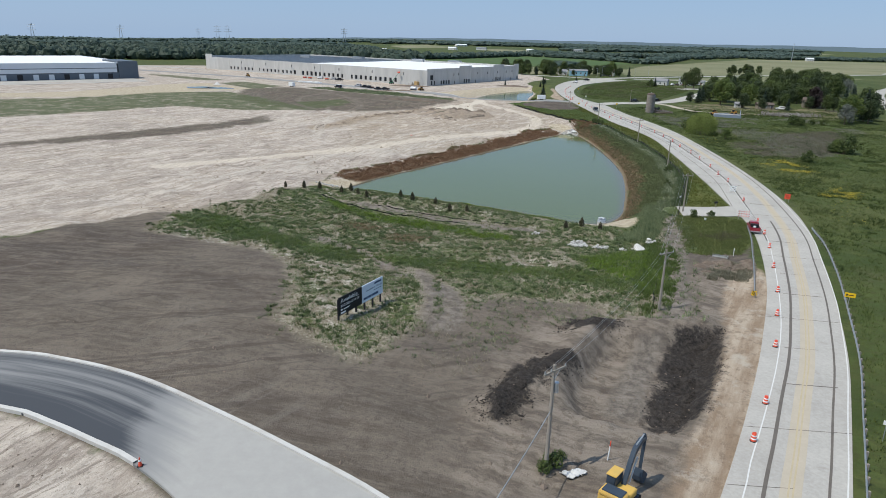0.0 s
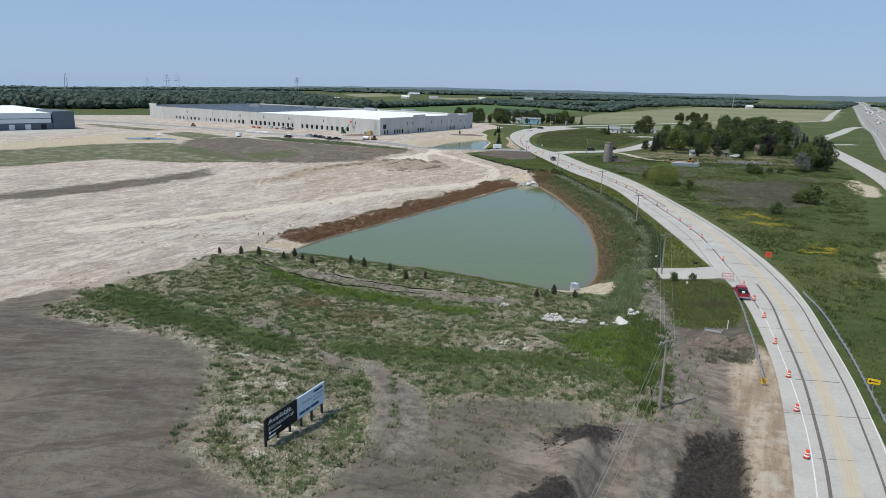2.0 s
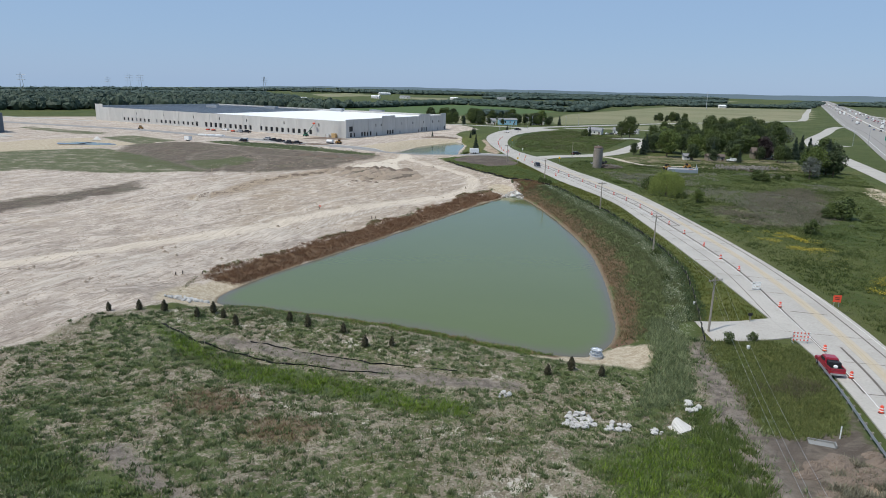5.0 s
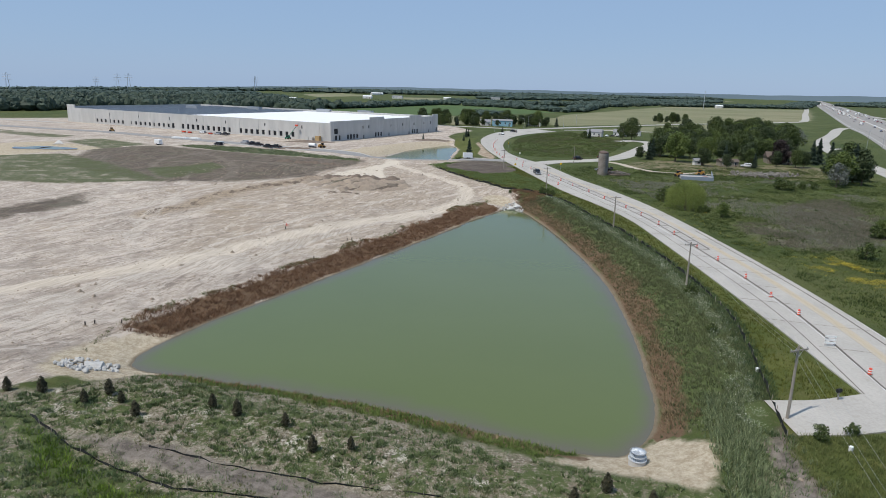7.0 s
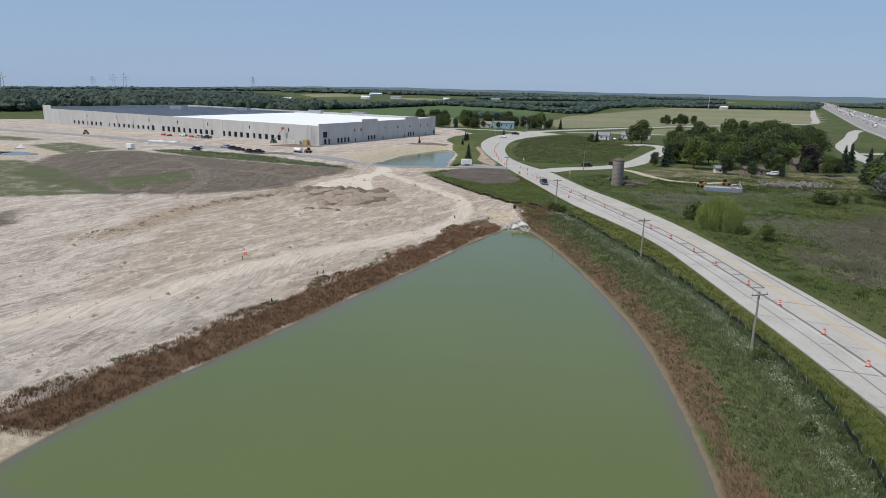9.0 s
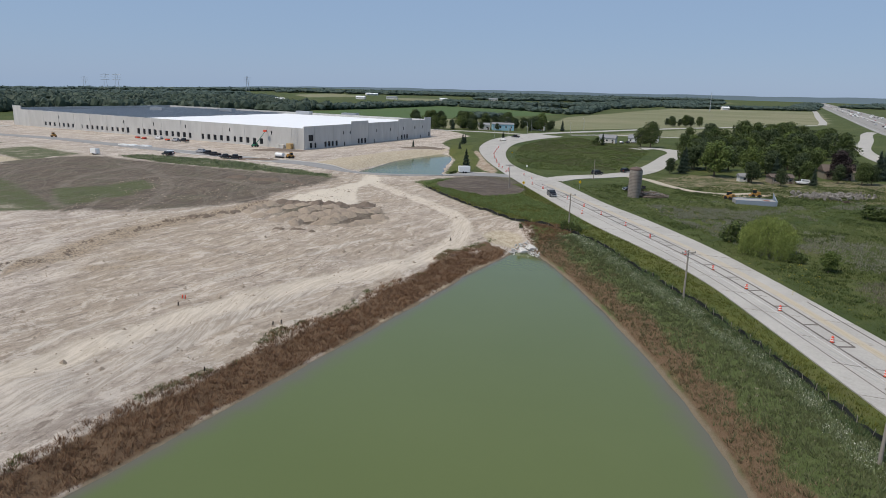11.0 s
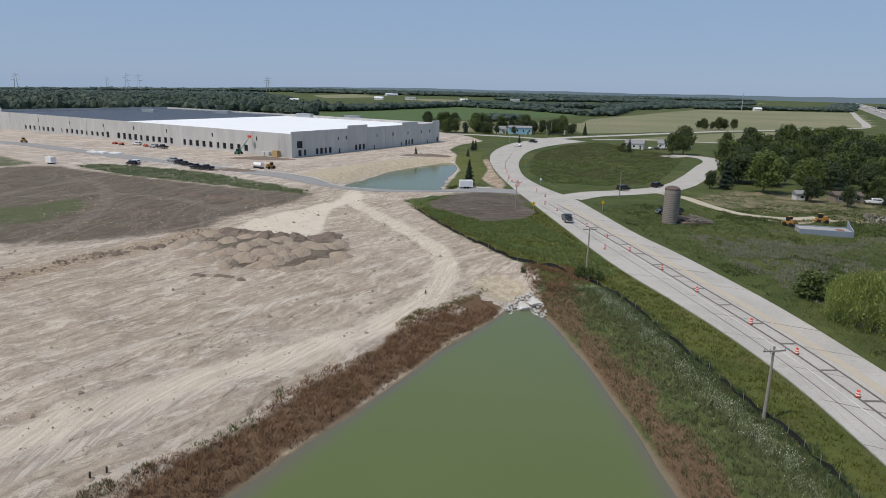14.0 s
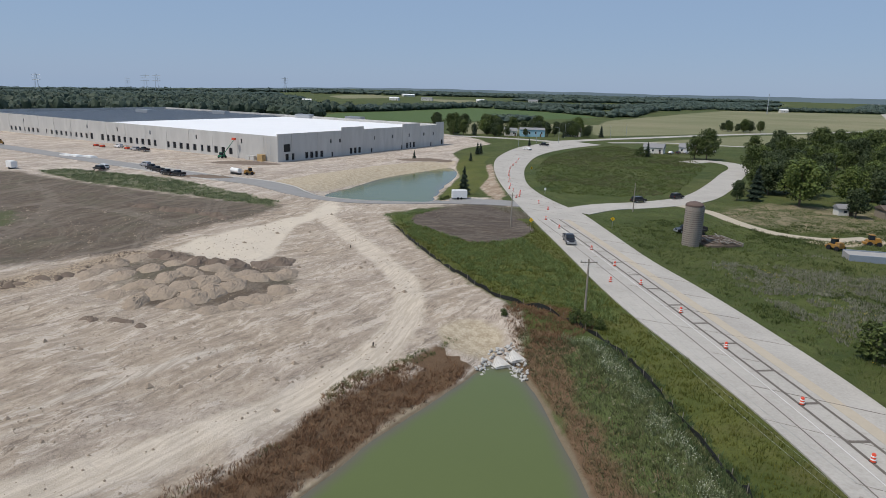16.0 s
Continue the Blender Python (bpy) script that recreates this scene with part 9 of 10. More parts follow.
# ---- grasses and weeds ----
def tufts(name, x, y, tall, wide, blades, mat, label, seed, lean=0.5, thick=0.05):
    """Upright blades in tufts, all in one mesh. tall, wide: metres per tuft."""
    rn = np.random.default_rng(seed)
    clear = (line_dist(LANES["drive"][0], x, y) > 3.6) & (line_dist(LANES["farm"][0], x, y) > 1.9)
    x, y, tall, wide = x[clear], y[clear], tall[clear], wide[clear]
    n = len(x)
    z = on_ground(x, y)
    k = blades
    X, Y, Z = np.repeat(x, k), np.repeat(y, k), np.repeat(z, k)
    T, W = np.repeat(tall, k), np.repeat(wide, k)
    a = rn.uniform(0, 2 * np.pi, n * k)
    r = np.sqrt(rn.random(n * k)) * W
    bx, by = X + r * np.cos(a), Y + r * np.sin(a)
    b = rn.uniform(0, 2 * np.pi, n * k)
    h = T * rn.uniform(0.55, 1.1, n * k)
    out = lean * h * rn.uniform(0.2, 1.0, n * k)
    t = thick * rn.uniform(0.6, 1.5, n * k) * np.maximum(1.0, T)
    tip = np.stack([bx + out * np.cos(a), by + out * np.sin(a), Z + h], 1)
    p0 = np.stack([bx - t * np.cos(b), by - t * np.sin(b), Z - 0.05], 1)
    p1 = np.stack([bx + t * np.cos(b), by + t * np.sin(b), Z - 0.05], 1)
    co = np.stack([p0, p1, tip], 1).reshape(-1, 3)
    me = bpy.data.meshes.new(name)
    m = n * k
    me.vertices.add(3 * m)
    me.vertices.foreach_set("co", co.astype(np.float32).ravel())
    me.loops.add(3 * m)
    me.loops.foreach_set("vertex_index", np.arange(3 * m, dtype=np.int32))
    me.polygons.add(m)
    me.polygons.foreach_set("loop_start", (np.arange(m) * 3).astype(np.int32))
    me.update()
    me.materials.append(mat)
    return tagged(new(name, me), label, "grass", kind="stuff")


def specks(name, x, y, lift, spread, count, size, mat, label, seed):
    """Small petals and flower heads floating over their stems' tips, in one mesh."""
    rn = np.random.default_rng(seed)
    k = len(x) * count
    c = np.stack([np.repeat(x, count), np.repeat(y, count), np.repeat(on_ground(x, y) + lift, count)], 1) + rn.normal(0, 1, (k, 3)) * (spread, spread, 0.07)
    co = (c[:, None] + rn.normal(0, size, (k, 3, 3)) * (1, 1, 0.5)).reshape(-1, 3)
    return tagged(raw(name, co.tolist(), np.arange(3 * k).reshape(-1, 3).tolist(), mat), label, "flowers", kind="stuff")


def scatter(seed, x0, x1, y0, y1, n, keep):
    rn = np.random.default_rng(seed)
    x, y = rn.uniform(x0, x1, n), rn.uniform(y0, y1, n)
    ok = keep(x, y, rn.random(n))
    return x[ok], y[ok], rn


def ripple(x, y, w, s=0.0):
    """A soft patchy field between 0 and 1."""
    return 0.5 + 0.25 * (np.sin(x / w + 1.3 + s) * np.sin(y / w * 1.1 + 0.7 * s) + np.sin((x + 0.8 * y) / w * 0.63 + 2 * s) * np.sin((y - 0.6 * x) / w * 0.71 + s))


WEED = leafy("weed_leaves", (0.085, 0.115, 0.050), (0.260, 0.300, 0.160), 0.6)
LUSH = leafy("lush_grass", (0.085, 0.148, 0.018), (0.200, 0.280, 0.042), 0.25)
DRY = leafy("dry_stalks", (0.215, 0.186, 0.120), (0.390, 0.355, 0.260), 0.3)
RUSTY = leafy("rusty_grass", (0.130, 0.070, 0.040), (0.300, 0.176, 0.100), 0.5)
TAWNY = leafy("tawny_grass", (0.150, 0.108, 0.060), (0.330, 0.250, 0.150), 0.4)
BLOOM = leafy("pale_blossom", (0.200, 0.230, 0.130), (0.560, 0.575, 0.460), 0.9)
MEADOW = leafy("meadow_grass", (0.054, 0.080, 0.018), (0.122, 0.148, 0.042), 0.08)
GOLD = leafy("yellow_flowers", (0.30, 0.24, 0.02), (0.50, 0.40, 0.05), 0.5)

OLIVE = leafy("olive_weeds", (0.088, 0.100, 0.036), (0.210, 0.216, 0.096), 0.4)
MID = leafy("mid_green_grass", (0.068, 0.112, 0.024), (0.172, 0.226, 0.060), 0.2)


def meadow(seed, n, share, extra=None):
    """Spots in the meadow, thick where its cover is, each kind in its own patches."""
    def keep(x, y, r):
        ok = (r < meadow_cover(x, y) * share) & (inside(POND, x, y) < -3.0) & (inside(BLANKET, x, y) < 0.3 - 5 * (r > 0.05))
        return ok if extra is None else ok & extra(x, y)
    return scatter(seed, -54, 46, 54, 150, n, keep)


x, y, rn = meadow(1, 46000, 0.52, lambda x, y: vnoise(x, y, 3.0, 5) + 0.5 * vnoise(x, y, 0.9, 6) > 0.62)
tufts("weeds", x, y, rn.uniform(0.16, 0.40, len(x)), rn.uniform(0.18, 0.40, len(x)), 14, WEED, "patchy dark green weeds on mulched ground", 2, 0.9, 0.032)
x, y, rn = meadow(2, 46000, 0.58, lambda x, y: vnoise(x, y, 3.0, 5) + 0.5 * vnoise(x, y, 0.9, 6) < 0.78)
tufts("weeds", x, y, rn.uniform(0.15, 0.40, len(x)), rn.uniform(0.15, 0.32, len(x)), 11, OLIVE, "olive green weeds gone to seed", 40, 0.9, 0.030)
x, y, rn = scatter(55, -52, 46, 58, 148, 24000, lambda x, y, r: (meadow_cover(x, y) > 0.25 + 0.35 * r) & (inside(POND, x, y) < -4) & (inside(BLANKET, x, y) < -0.5) & (inside(SWALE, x, y) < 0) & (inside(STRIP, x, y) < 0) & (vnoise(x, y, 1.0, 12) > 0.47))
tufts("weed_clumps", x, y, rn.uniform(0.20, 0.42, len(x)), rn.uniform(0.14, 0.30, len(x)), 22, leafy("clump_leaves", (0.058, 0.088, 0.032), (0.160, 0.204, 0.086), 0.7), "leafy green weed clumps standing apart", 56, 1.1, 0.045)
x, y, rn = scatter(57, 28, 48, 106, 142, 9000, lambda x, y, r: inside(GREEN_E, x, y) > -0.8 + 1.6 * r)
tufts("weeds", x, y, rn.uniform(0.3, 0.8, len(x)), rn.uniform(0.2, 0.4, len(x)), 10, WEED, "tall green weeds beside the muddy track", 58, 0.8, 0.045)
x, y, rn = scatter(3, -52, 46, 56, 150, 44000, lambda x, y, r: (inside(WEED_A, x, y) > 0.8) & (r < 0.08 + 0.50 * vnoise(x, y, 2.4, 9) ** 2 + 0.35 * (inside(ROWS, x, y) > -1)) & (inside(PATH, x, y) < 0) & (inside(BLANKET, x, y) < 0) & (inside(POND, x, y) < -3) & (inside(BELT, x, y) < 1) & (inside(SWALE, x, y) < 0) & (inside(STRIP, x, y) < 0))
tufts("dry_grass", x, y, rn.uniform(0.12, 0.36, len(x)), rn.uniform(0.10, 0.28, len(x)), 6, DRY, "pale dry straw stalks between the weeds", 4, 1.0, 0.028)
x, y, rn = scatter(5, -50, 36, 78, 120, 24000, lambda x, y, r: (np.maximum(inside(BELT, x, y), inside(LUSH_E, x, y)) > -1.5 + 2.5 * r) & (vnoise(x, y, 1.7, 3) > 0.25) & (inside(PATH, x, y) < 0))
tufts("lush_grass", x, y, rn.uniform(0.18, 0.42, len(x)), rn.uniform(0.2, 0.42, len(x)), 13, MID, "belt of tall green grass in the meadow", 6, 0.8, 0.03)
x, y, rn = scatter(7, -28, 42, 78, 137, 22000, lambda x, y, r: (np.maximum(inside(SWALE, x, y), inside([(22, 98), (30, 104), (35, 103), (32, 90), (27.5, 82), (26, 88), (22, 94)], x, y)) > -0.8 + 1.6 * r) & (vnoise(x, y, 1.5, 4) > 0.2))
tufts("lush_grass", x, y, rn.uniform(0.3, 0.65, len(x)), rn.uniform(0.2, 0.4, len(x)), 10, LUSH, "bright green wet-ground grass in a swale", 8, 0.8, 0.04)
x, y, rn = scatter(41, -24, 4, 100, 120, 5000, lambda x, y, r: (np.hypot(x + 6, (y - 107) * 1.4) < 4.5 * r + 1) | (np.hypot((x + 14) * 0.8, y - 113.5) < 4 * r + 0.5))
tufts("rusty_grass", x, y, rn.uniform(0.2, 0.4, len(x)), rn.uniform(0.15, 0.35, len(x)), 8, leafy("brown_seed_heads", (0.130, 0.086, 0.050), (0.270, 0.190, 0.115), 0.5), "brown seeding grass among the weeds", 42, 0.9, 0.03)
# the strip along the south shore
x, y, rn = scatter(43, -30, 30, 124, 156, 16000, lambda x, y, r: (np.abs(-inside(POND, x, y) - 2.3) < 1.8) & (r < 0.85) & (np.hypot(x + 24.5, y - 153) > 7.5) & (inside(BLANKET, x, y) < -0.5))
tufts("shore_grass", x, y, rn.uniform(0.25, 0.5, len(x)), rn.uniform(0.2, 0.4, len(x)), 9, MID, "green grass along the pond's edge", 44, 0.9, 0.04)


def keep_rust(x, y, r):
    d = -inside(POND, x, y)
    west = (x < 20 + (y - 150) * 0.23) & (y > 164.5) & (y < 262)
    ok_w = west & (d > 0.6) & (d < 7.2 + 0.9 * np.sin(y * 0.3) + 1.2 * (vnoise(x, y, 1.4, 3) - 0.5))
    ok_e = ~west & (x > 36) & (y > 134) & (d > 0.7) & (d < 6.5) & (r < 0.92 - 0.19 * d + 0.9 * (vnoise(x, y, 4.5, 7) - 0.5) + 0.15 * (y > 230)) & (np.hypot(x - 47, y - 268) > 5.5)
    tip = (np.hypot(x - 55, y - 272) < 7) & (d > 2.5) & (x > 51)
    ok_s = (y < 152) & (x < 24) & (d > 0.6) & (d < 2.9) & (r < 0.16 + 0.5 * vnoise(x, y, 4, 2))
    return (ok_w | ok_e | ok_s | tip) & (np.hypot(x + 24.5, y - 153) > 6.5) & (np.hypot(x - 46, y - 270) > 4.5)


x, y, rn = scatter(9, -40, 66, 126, 282, 110000, keep_rust)
pick = (x < 20 + (y - 150) * 0.23) | (y > 266)
tufts("rusty_grass", x[pick], y[pick], rn.uniform(0.28, 0.62, pick.sum()), rn.uniform(0.25, 0.5, pick.sum()), 11, RUSTY, "reddish-brown grass on the pond bank", 10, 0.9, 0.03)
tufts("tawny_grass", x[~pick], y[~pick], rn.uniform(0.3, 0.55, (~pick).sum()), rn.uniform(0.25, 0.5, (~pick).sum()), 11, TAWNY, "tawny dry grass on the pond's roadside bank", 11, 1.0, 0.03)


def keep_bank(x, y, r):
    d = -inside(POND, x, y)
    return (inside(BANK_A, x, y) > 0) & (d > 0.8) & (r < 0.12 + 0.16 * d)


x, y, rn = scatter(11, 34, 68, 126, 284, 46000, keep_bank)
tufts("weeds", x, y, rn.uniform(0.22, 0.5, len(x)), rn.uniform(0.2, 0.45, len(x)), 11, leafy("bank_weeds", (0.066, 0.084, 0.034), (0.162, 0.176, 0.084), 0.4), "dense green weeds on the pond's outer bank", 12, 0.9, 0.032)
x, y, rn = scatter(13, 40, 68, 126, 300, 26000, lambda x, y, r: (np.abs(line_dist(FENCE, x, y) - 2.9 - 0.8 * (vnoise(x, y, 9, 1) - 0.5)) < 0.5 + 1.5 * r) & (inside(BANK_A, x, y) > 0) & (vnoise(x, y, 1.6, 8) > 0.28))
tufts("flowering_weeds", x, y, rn.uniform(0.5, 0.75, len(x)), rn.uniform(0.15, 0.3, len(x)), 6, WEED, "band of green flowering weeds along the silt fence", 14, 0.8, 0.05)
specks("blossoms", x, y, 0.70, 0.26, 10, 0.040, BLOOM, "small white blossoms above the flowering weeds", 50)
x, y, rn = scatter(15, 40, 68, 126, 300, 30000, lambda x, y, r: (line_dist(FENCE, x, y) < 1.6) & (inside(BANK_A, x, y) > -1))
tufts("weeds", x, y, rn.uniform(0.3, 0.65, len(x)), rn.uniform(0.2, 0.4, len(x)), 10, leafy("nettle_leaves", (0.040, 0.070, 0.030), (0.106, 0.152, 0.060), 0.3), "dark blue-green weeds against the silt fence", 16, 0.7, 0.04)
VERGE_A = [tuple(p) for p in FENCE] + [tuple(p) for p in RL[::-1] if 133 < p[1] < 340]
x, y, rn = scatter(17, 30, 75, 128, 345, 42000, lambda x, y, r: (inside(VERGE_A, x, y) > 0.6) & (inside(SPOIL, x, y) < 0.5) & (r < 0.55 + 0.5 * ripple(x, y, 6)))
tufts("verge_grass", x, y, rn.uniform(0.2, 0.45, len(x)), rn.uniform(0.2, 0.45, len(x)), 7, leafy("verge_blades", (0.066, 0.084, 0.014), (0.150, 0.152, 0.034), 0.15), "green and yellowish verge grass beside the road", 18, 0.6, 0.05)


def keep_meadow(x, y, r):
    edge = np.interp(y, RR[:, 1], RR[:, 0])
    slip = np.interp(y, [172, 236, 283, 330, 385], [118, 162, 190, 218, 246])
    return (x > edge + 1.6) & (x < slip) & ((y < 338) | (x > 130)) & (r < 0.15 + 0.6 * vnoise(x, y, 9, 3) + 0.5 * vnoise(x, y, 2.5, 4)) & (np.hypot((x - 127) / 9, (y - 308) / 6) > 1) & (np.hypot(x - 101, y - 320.5) > 6)


x, y, rn = scatter(19, 30, 200, 40, 345, 90000, keep_meadow)
tufts("meadow_grass", x, y, rn.uniform(0.15, 0.42, len(x)), rn.uniform(0.3, 0.8, len(x)), 8, MEADOW, "rough green meadow east of the road", 20, 0.6, 0.05)
x, y, rn = scatter(21, 60, 150, 60, 300, 26000, lambda x, y, r: (np.abs(x - np.interp(y, RR[:, 1], RR[:, 0]) - 9 - 6 * np.sin(y * 0.05)) < 5) & (r < 0.22 * ripple(x, y, 5, 1)) & (y > 120))
specks("yellow_flowers", x, y, 0.5, 0.25, 8, 0.06, GOLD, "yellow wild flowers in the roadside meadow", 22)
GREY_PATCH = [(94, 262), (92, 280), (95, 303), (108, 300), (124, 292), (118, 276), (106, 266)]
x, y, rn = scatter(23, 85, 165, 190, 310, 46000, lambda x, y, r: (((vnoise(x, y, 16, 3) + 0.4 * vnoise(x, y, 4, 2) > 0.92) & (r < 0.5)) | ((inside(GREY_PATCH, x, y) > -3 + 5 * r) & (vnoise(x, y, 3, 6) > 0.35))) & (x > np.interp(y, RR[:, 1], RR[:, 0]) + 7))
tufts("dry_grass", x, y, rn.uniform(0.35, 0.7, len(x)), rn.uniform(0.15, 0.35, len(x)), 6, leafy("grey_stalks", (0.150, 0.150, 0.110), (0.300, 0.295, 0.228), 0.3), "grey-brown dead stalks in the meadow", 24, 0.5, 0.05)
x, y, rn = scatter(45, 60, 185, 60, 345, 60000, lambda x, y, r: (x > np.interp(y, RR[:, 1], RR[:, 0]) + 2.5) & (x < np.interp(y, [172, 236, 283, 330, 385], [118, 162, 190, 218, 246])) & (vnoise(x, y, 12, 8) + 0.5 * vnoise(x, y, 3, 9) > 0.80) & (r < 0.7))
tufts("meadow_grass", x, y, rn.uniform(0.25, 0.5, len(x)), rn.uniform(0.2, 0.5, len(x)), 6, leafy("pale_meadow_grass", (0.085, 0.112, 0.040), (0.165, 0.190, 0.078), 0.3), "lighter green grass patches in the meadow", 46, 0.6, 0.06)
x, y, rn = scatter(25, 30, 70, 265, 355, 14000, lambda x, y, r: (inside(WEDGE, x, y) > 0.3) & (vnoise(x, y, 4.5, 3) + 0.4 * vnoise(x, y, 1.5, 1) > 0.42) & (inside(SPOIL, x, y) < 0.5))
tufts("verge_grass", x, y, rn.uniform(0.3, 0.6, len(x)), rn.uniform(0.2, 0.4, len(x)), 10, leafy("wedge_grass", (0.088, 0.132, 0.038), (0.235, 0.300, 0.116), 0.16), "patchy green growth on the wedge beside the haul road", 26, 0.8, 0.045)
BRUSH = [(38.5, 90.0), (38.8, 92.6), (42.0, 96.0), (44.8, 98.4), (46.6, 96.2), (45.0, 91.5), (43.4, 89.4)]
x, y, rn = scatter(61, 37, 48, 88, 100, 3600, lambda x, y, r: (inside(BRUSH, x, y) > -0.6 + 1.4 * r) & (vnoise(x, y, 1.2, 5) > 0.3))
tufts("dry_brush", x, y, rn.uniform(0.25, 0.6, len(x)), rn.uniform(0.25, 0.5, len(x)), 9, leafy("dry_brush", (0.105, 0.098, 0.066), (0.270, 0.256, 0.186), 0.3), "grey-green dry brush over the dug heap by the guard rail", 62, 0.9, 0.04)
x, y, rn = scatter(63, 44, 56, 107, 121, 3000, lambda x, y, r: (np.hypot((x - 49.5) / 3.6, (y - 113.2) / 3.4) < 0.4 + 0.8 * r) & (vnoise(x, y, 1.5, 6) > 0.42))
tufts("brown_weeds", x, y, rn.uniform(0.3, 0.55, len(x)), rn.uniform(0.25, 0.45, len(x)), 9, leafy("brown_weeds", (0.072, 0.066, 0.036), (0.165, 0.150, 0.088), 0.3), "brownish withered weeds in the grass beside the driveway", 64, 0.9, 0.04)
x, y, rn = scatter(27, 70, 185, 372, 600, 26000, lambda x, y, r: inside([(80, 384), (80, 412), (88, 452), (103, 500), (124, 536), (160, 574), (164, 530), (174, 500), (168, 470), (124, 392), (106, 378)], x, y) > 1)
tufts("meadow_grass", x, y, rn.uniform(0.2, 0.5, len(x)), rn.uniform(0.4, 0.9, len(x)), 7, MEADOW, "tall dull green grass on the road island", 28, 0.6, 0.08)
PATCH = [(40.5, 104), (44, 115), (45.5, 125), (48, 129), (53, 128.5), (57.5, 124), (53, 111), (48, 103.5), (43, 102.5)]
x, y, rn = scatter(31, 38, 60, 100, 131, 16000, lambda x, y, r: (inside(PATCH, x, y) > -1 + 1.6 * r) & (r < 0.25 + 1.2 * vnoise(x, y, 4, 6)) & (vnoise(x, y, 6, 2) > 0.10))
tufts("verge_grass", x, y, rn.uniform(0.15, 0.45, len(x)), rn.uniform(0.15, 0.35, len(x)), 11, leafy("track_grass", (0.072, 0.098, 0.026), (0.185, 0.205, 0.074), 0.25), "rough green grass between the dirt track and road", 32, 0.8, 0.035)
x, y, rn = scatter(33, 20, 50, 72, 132, 2600, lambda x, y, r: (np.abs(inside(PALE_STRIP, x, y)) < 1.6) & (r < 0.6))
tufts("weeds", x, y, rn.uniform(0.3, 0.7, len(x)), rn.uniform(0.2, 0.4, len(x)), 9, WEED, "ragged weeds along the dirt track", 34, 0.8, 0.05)
x, y, rn = scatter(35, -90, 12, 350, 425, 16000, lambda x, y, r: (inside([(-86, 413), (-79, 420), (-38.6, 402), (3.5, 362), (3, 355), (-23, 370), (-59, 390)], x, y) > 0) & (r < 0.3 + 0.8 * ripple(x, y, 6)))
tufts("verge_grass", x, y, rn.uniform(0.3, 0.6, len(x)), rn.uniform(0.3, 0.6, len(x)), 8, WEED, "strip of green growth beside the site road", 36, 0.8, 0.07)
# dead stalks, flower patches and thin growth
WILD = bpy.data.materials["pale_meadow_grass"]
x, y, rn = scatter(61, 88, 156, 196, 304, 60000, lambda x, y, r: (inside(STALK, x, y) > -4 + 7 * r) & (vnoise(x, y, 4.5, 6) + 0.4 * vnoise(x, y, 1.4, 2) > 0.55))
tufts("dry_grass", x, y, rn.uniform(0.3, 0.7, len(x)), rn.uniform(0.2, 0.45, len(x)), 6, leafy("mauve_stalks", (0.105, 0.094, 0.066), (0.245, 0.218, 0.170), 0.3), "grey-brown dead stalks standing in the meadow", 62, 0.5, 0.035)
FLOWER_A, FLOWER_B = [(90, 192), (97, 192), (98.5, 182), (96.5, 172), (91.5, 173), (88.5, 179)], [(93, 153), (94, 149), (87, 141), (84.5, 143.5), (88, 150)]
x, y, rn = scatter(63, 82, 100, 138, 196, 9000, lambda x, y, r: (np.maximum(inside(FLOWER_A, x, y), inside(FLOWER_B, x, y)) > -2 + 3 * r) & (vnoise(x, y, 2.2, 4) > 0.45))
specks("yellow_flowers", x, y, 0.5, 0.3, 9, 0.06, GOLD, "patch of yellow wild flowers in the meadow", 64)
x, y, rn = scatter(65, -14, 30, 58, 92, 9000, lambda x, y, r: (inside([(-12, 60), (-4.8, 62), (0.1, 59), (5, 63), (12.1, 71), (22.9, 74), (27, 80), (8.8, 84), (-1.1, 90), (-10, 84)], x, y) > -1) & (inside(PATH, x, y) < 0.2) & (r < 0.7 * vnoise(x, y, 2.8, 3) ** 1.5) & (inside(PIT, x, y) < -1))
tufts("weeds", x, y, rn.uniform(0.15, 0.4, len(x)), rn.uniform(0.15, 0.3, len(x)), 9, WEED, "thin green weeds on bare soil", 66, 1.0, 0.04)
x, y, rn = scatter(67, -14, 30, 56, 90, 9000, lambda x, y, r: (inside([(-12, 60), (-4.8, 60), (0.1, 57), (5, 60), (12.1, 71), (22.9, 74), (27, 80), (8.8, 84), (-1.1, 90), (-10, 84)], x, y) > -1) & (r < 0.8 * vnoise(x, y, 3.3, 1) ** 2) & (inside(PIT, x, y) < -1))
tufts("dry_grass", x, y, rn.uniform(0.10, 0.28, len(x)), rn.uniform(0.15, 0.35, len(x)), 8, DRY, "thin dry straw on bare soil", 68, 1.2, 0.03)
x, y, rn = scatter(69, -30, 50, 156, 270, 60000, lambda x, y, r: (np.abs(-inside(POND, x, y) - 7.0 - 0.8 * np.sin(y * 0.3)) < 0.9) & (x < 20 + (y - 150) * 0.23) & (vnoise(x, y, 2.6, 5) > 0.52))
tufts("weeds", x, y, rn.uniform(0.2, 0.45, len(x)), rn.uniform(0.15, 0.35, len(x)), 9, OLIVE, "fringe of green weeds above the rusty grass", 70, 0.9, 0.035)
x, y, rn = scatter(71, 110, 212, 300, 376, 24000, lambda x, y, r: (inside(YARD, x, y) > 0) & (vnoise(x, y, 5, 6) > 0.5) & (r < 0.6) & (np.hypot((x - 127) / 9, (y - 308) / 6) > 1))
tufts("meadow_grass", x, y, rn.uniform(0.15, 0.4, len(x)), rn.uniform(0.3, 0.6, len(x)), 7, WILD, "patchy rough grass of the farmyard", 72, 0.7, 0.05)
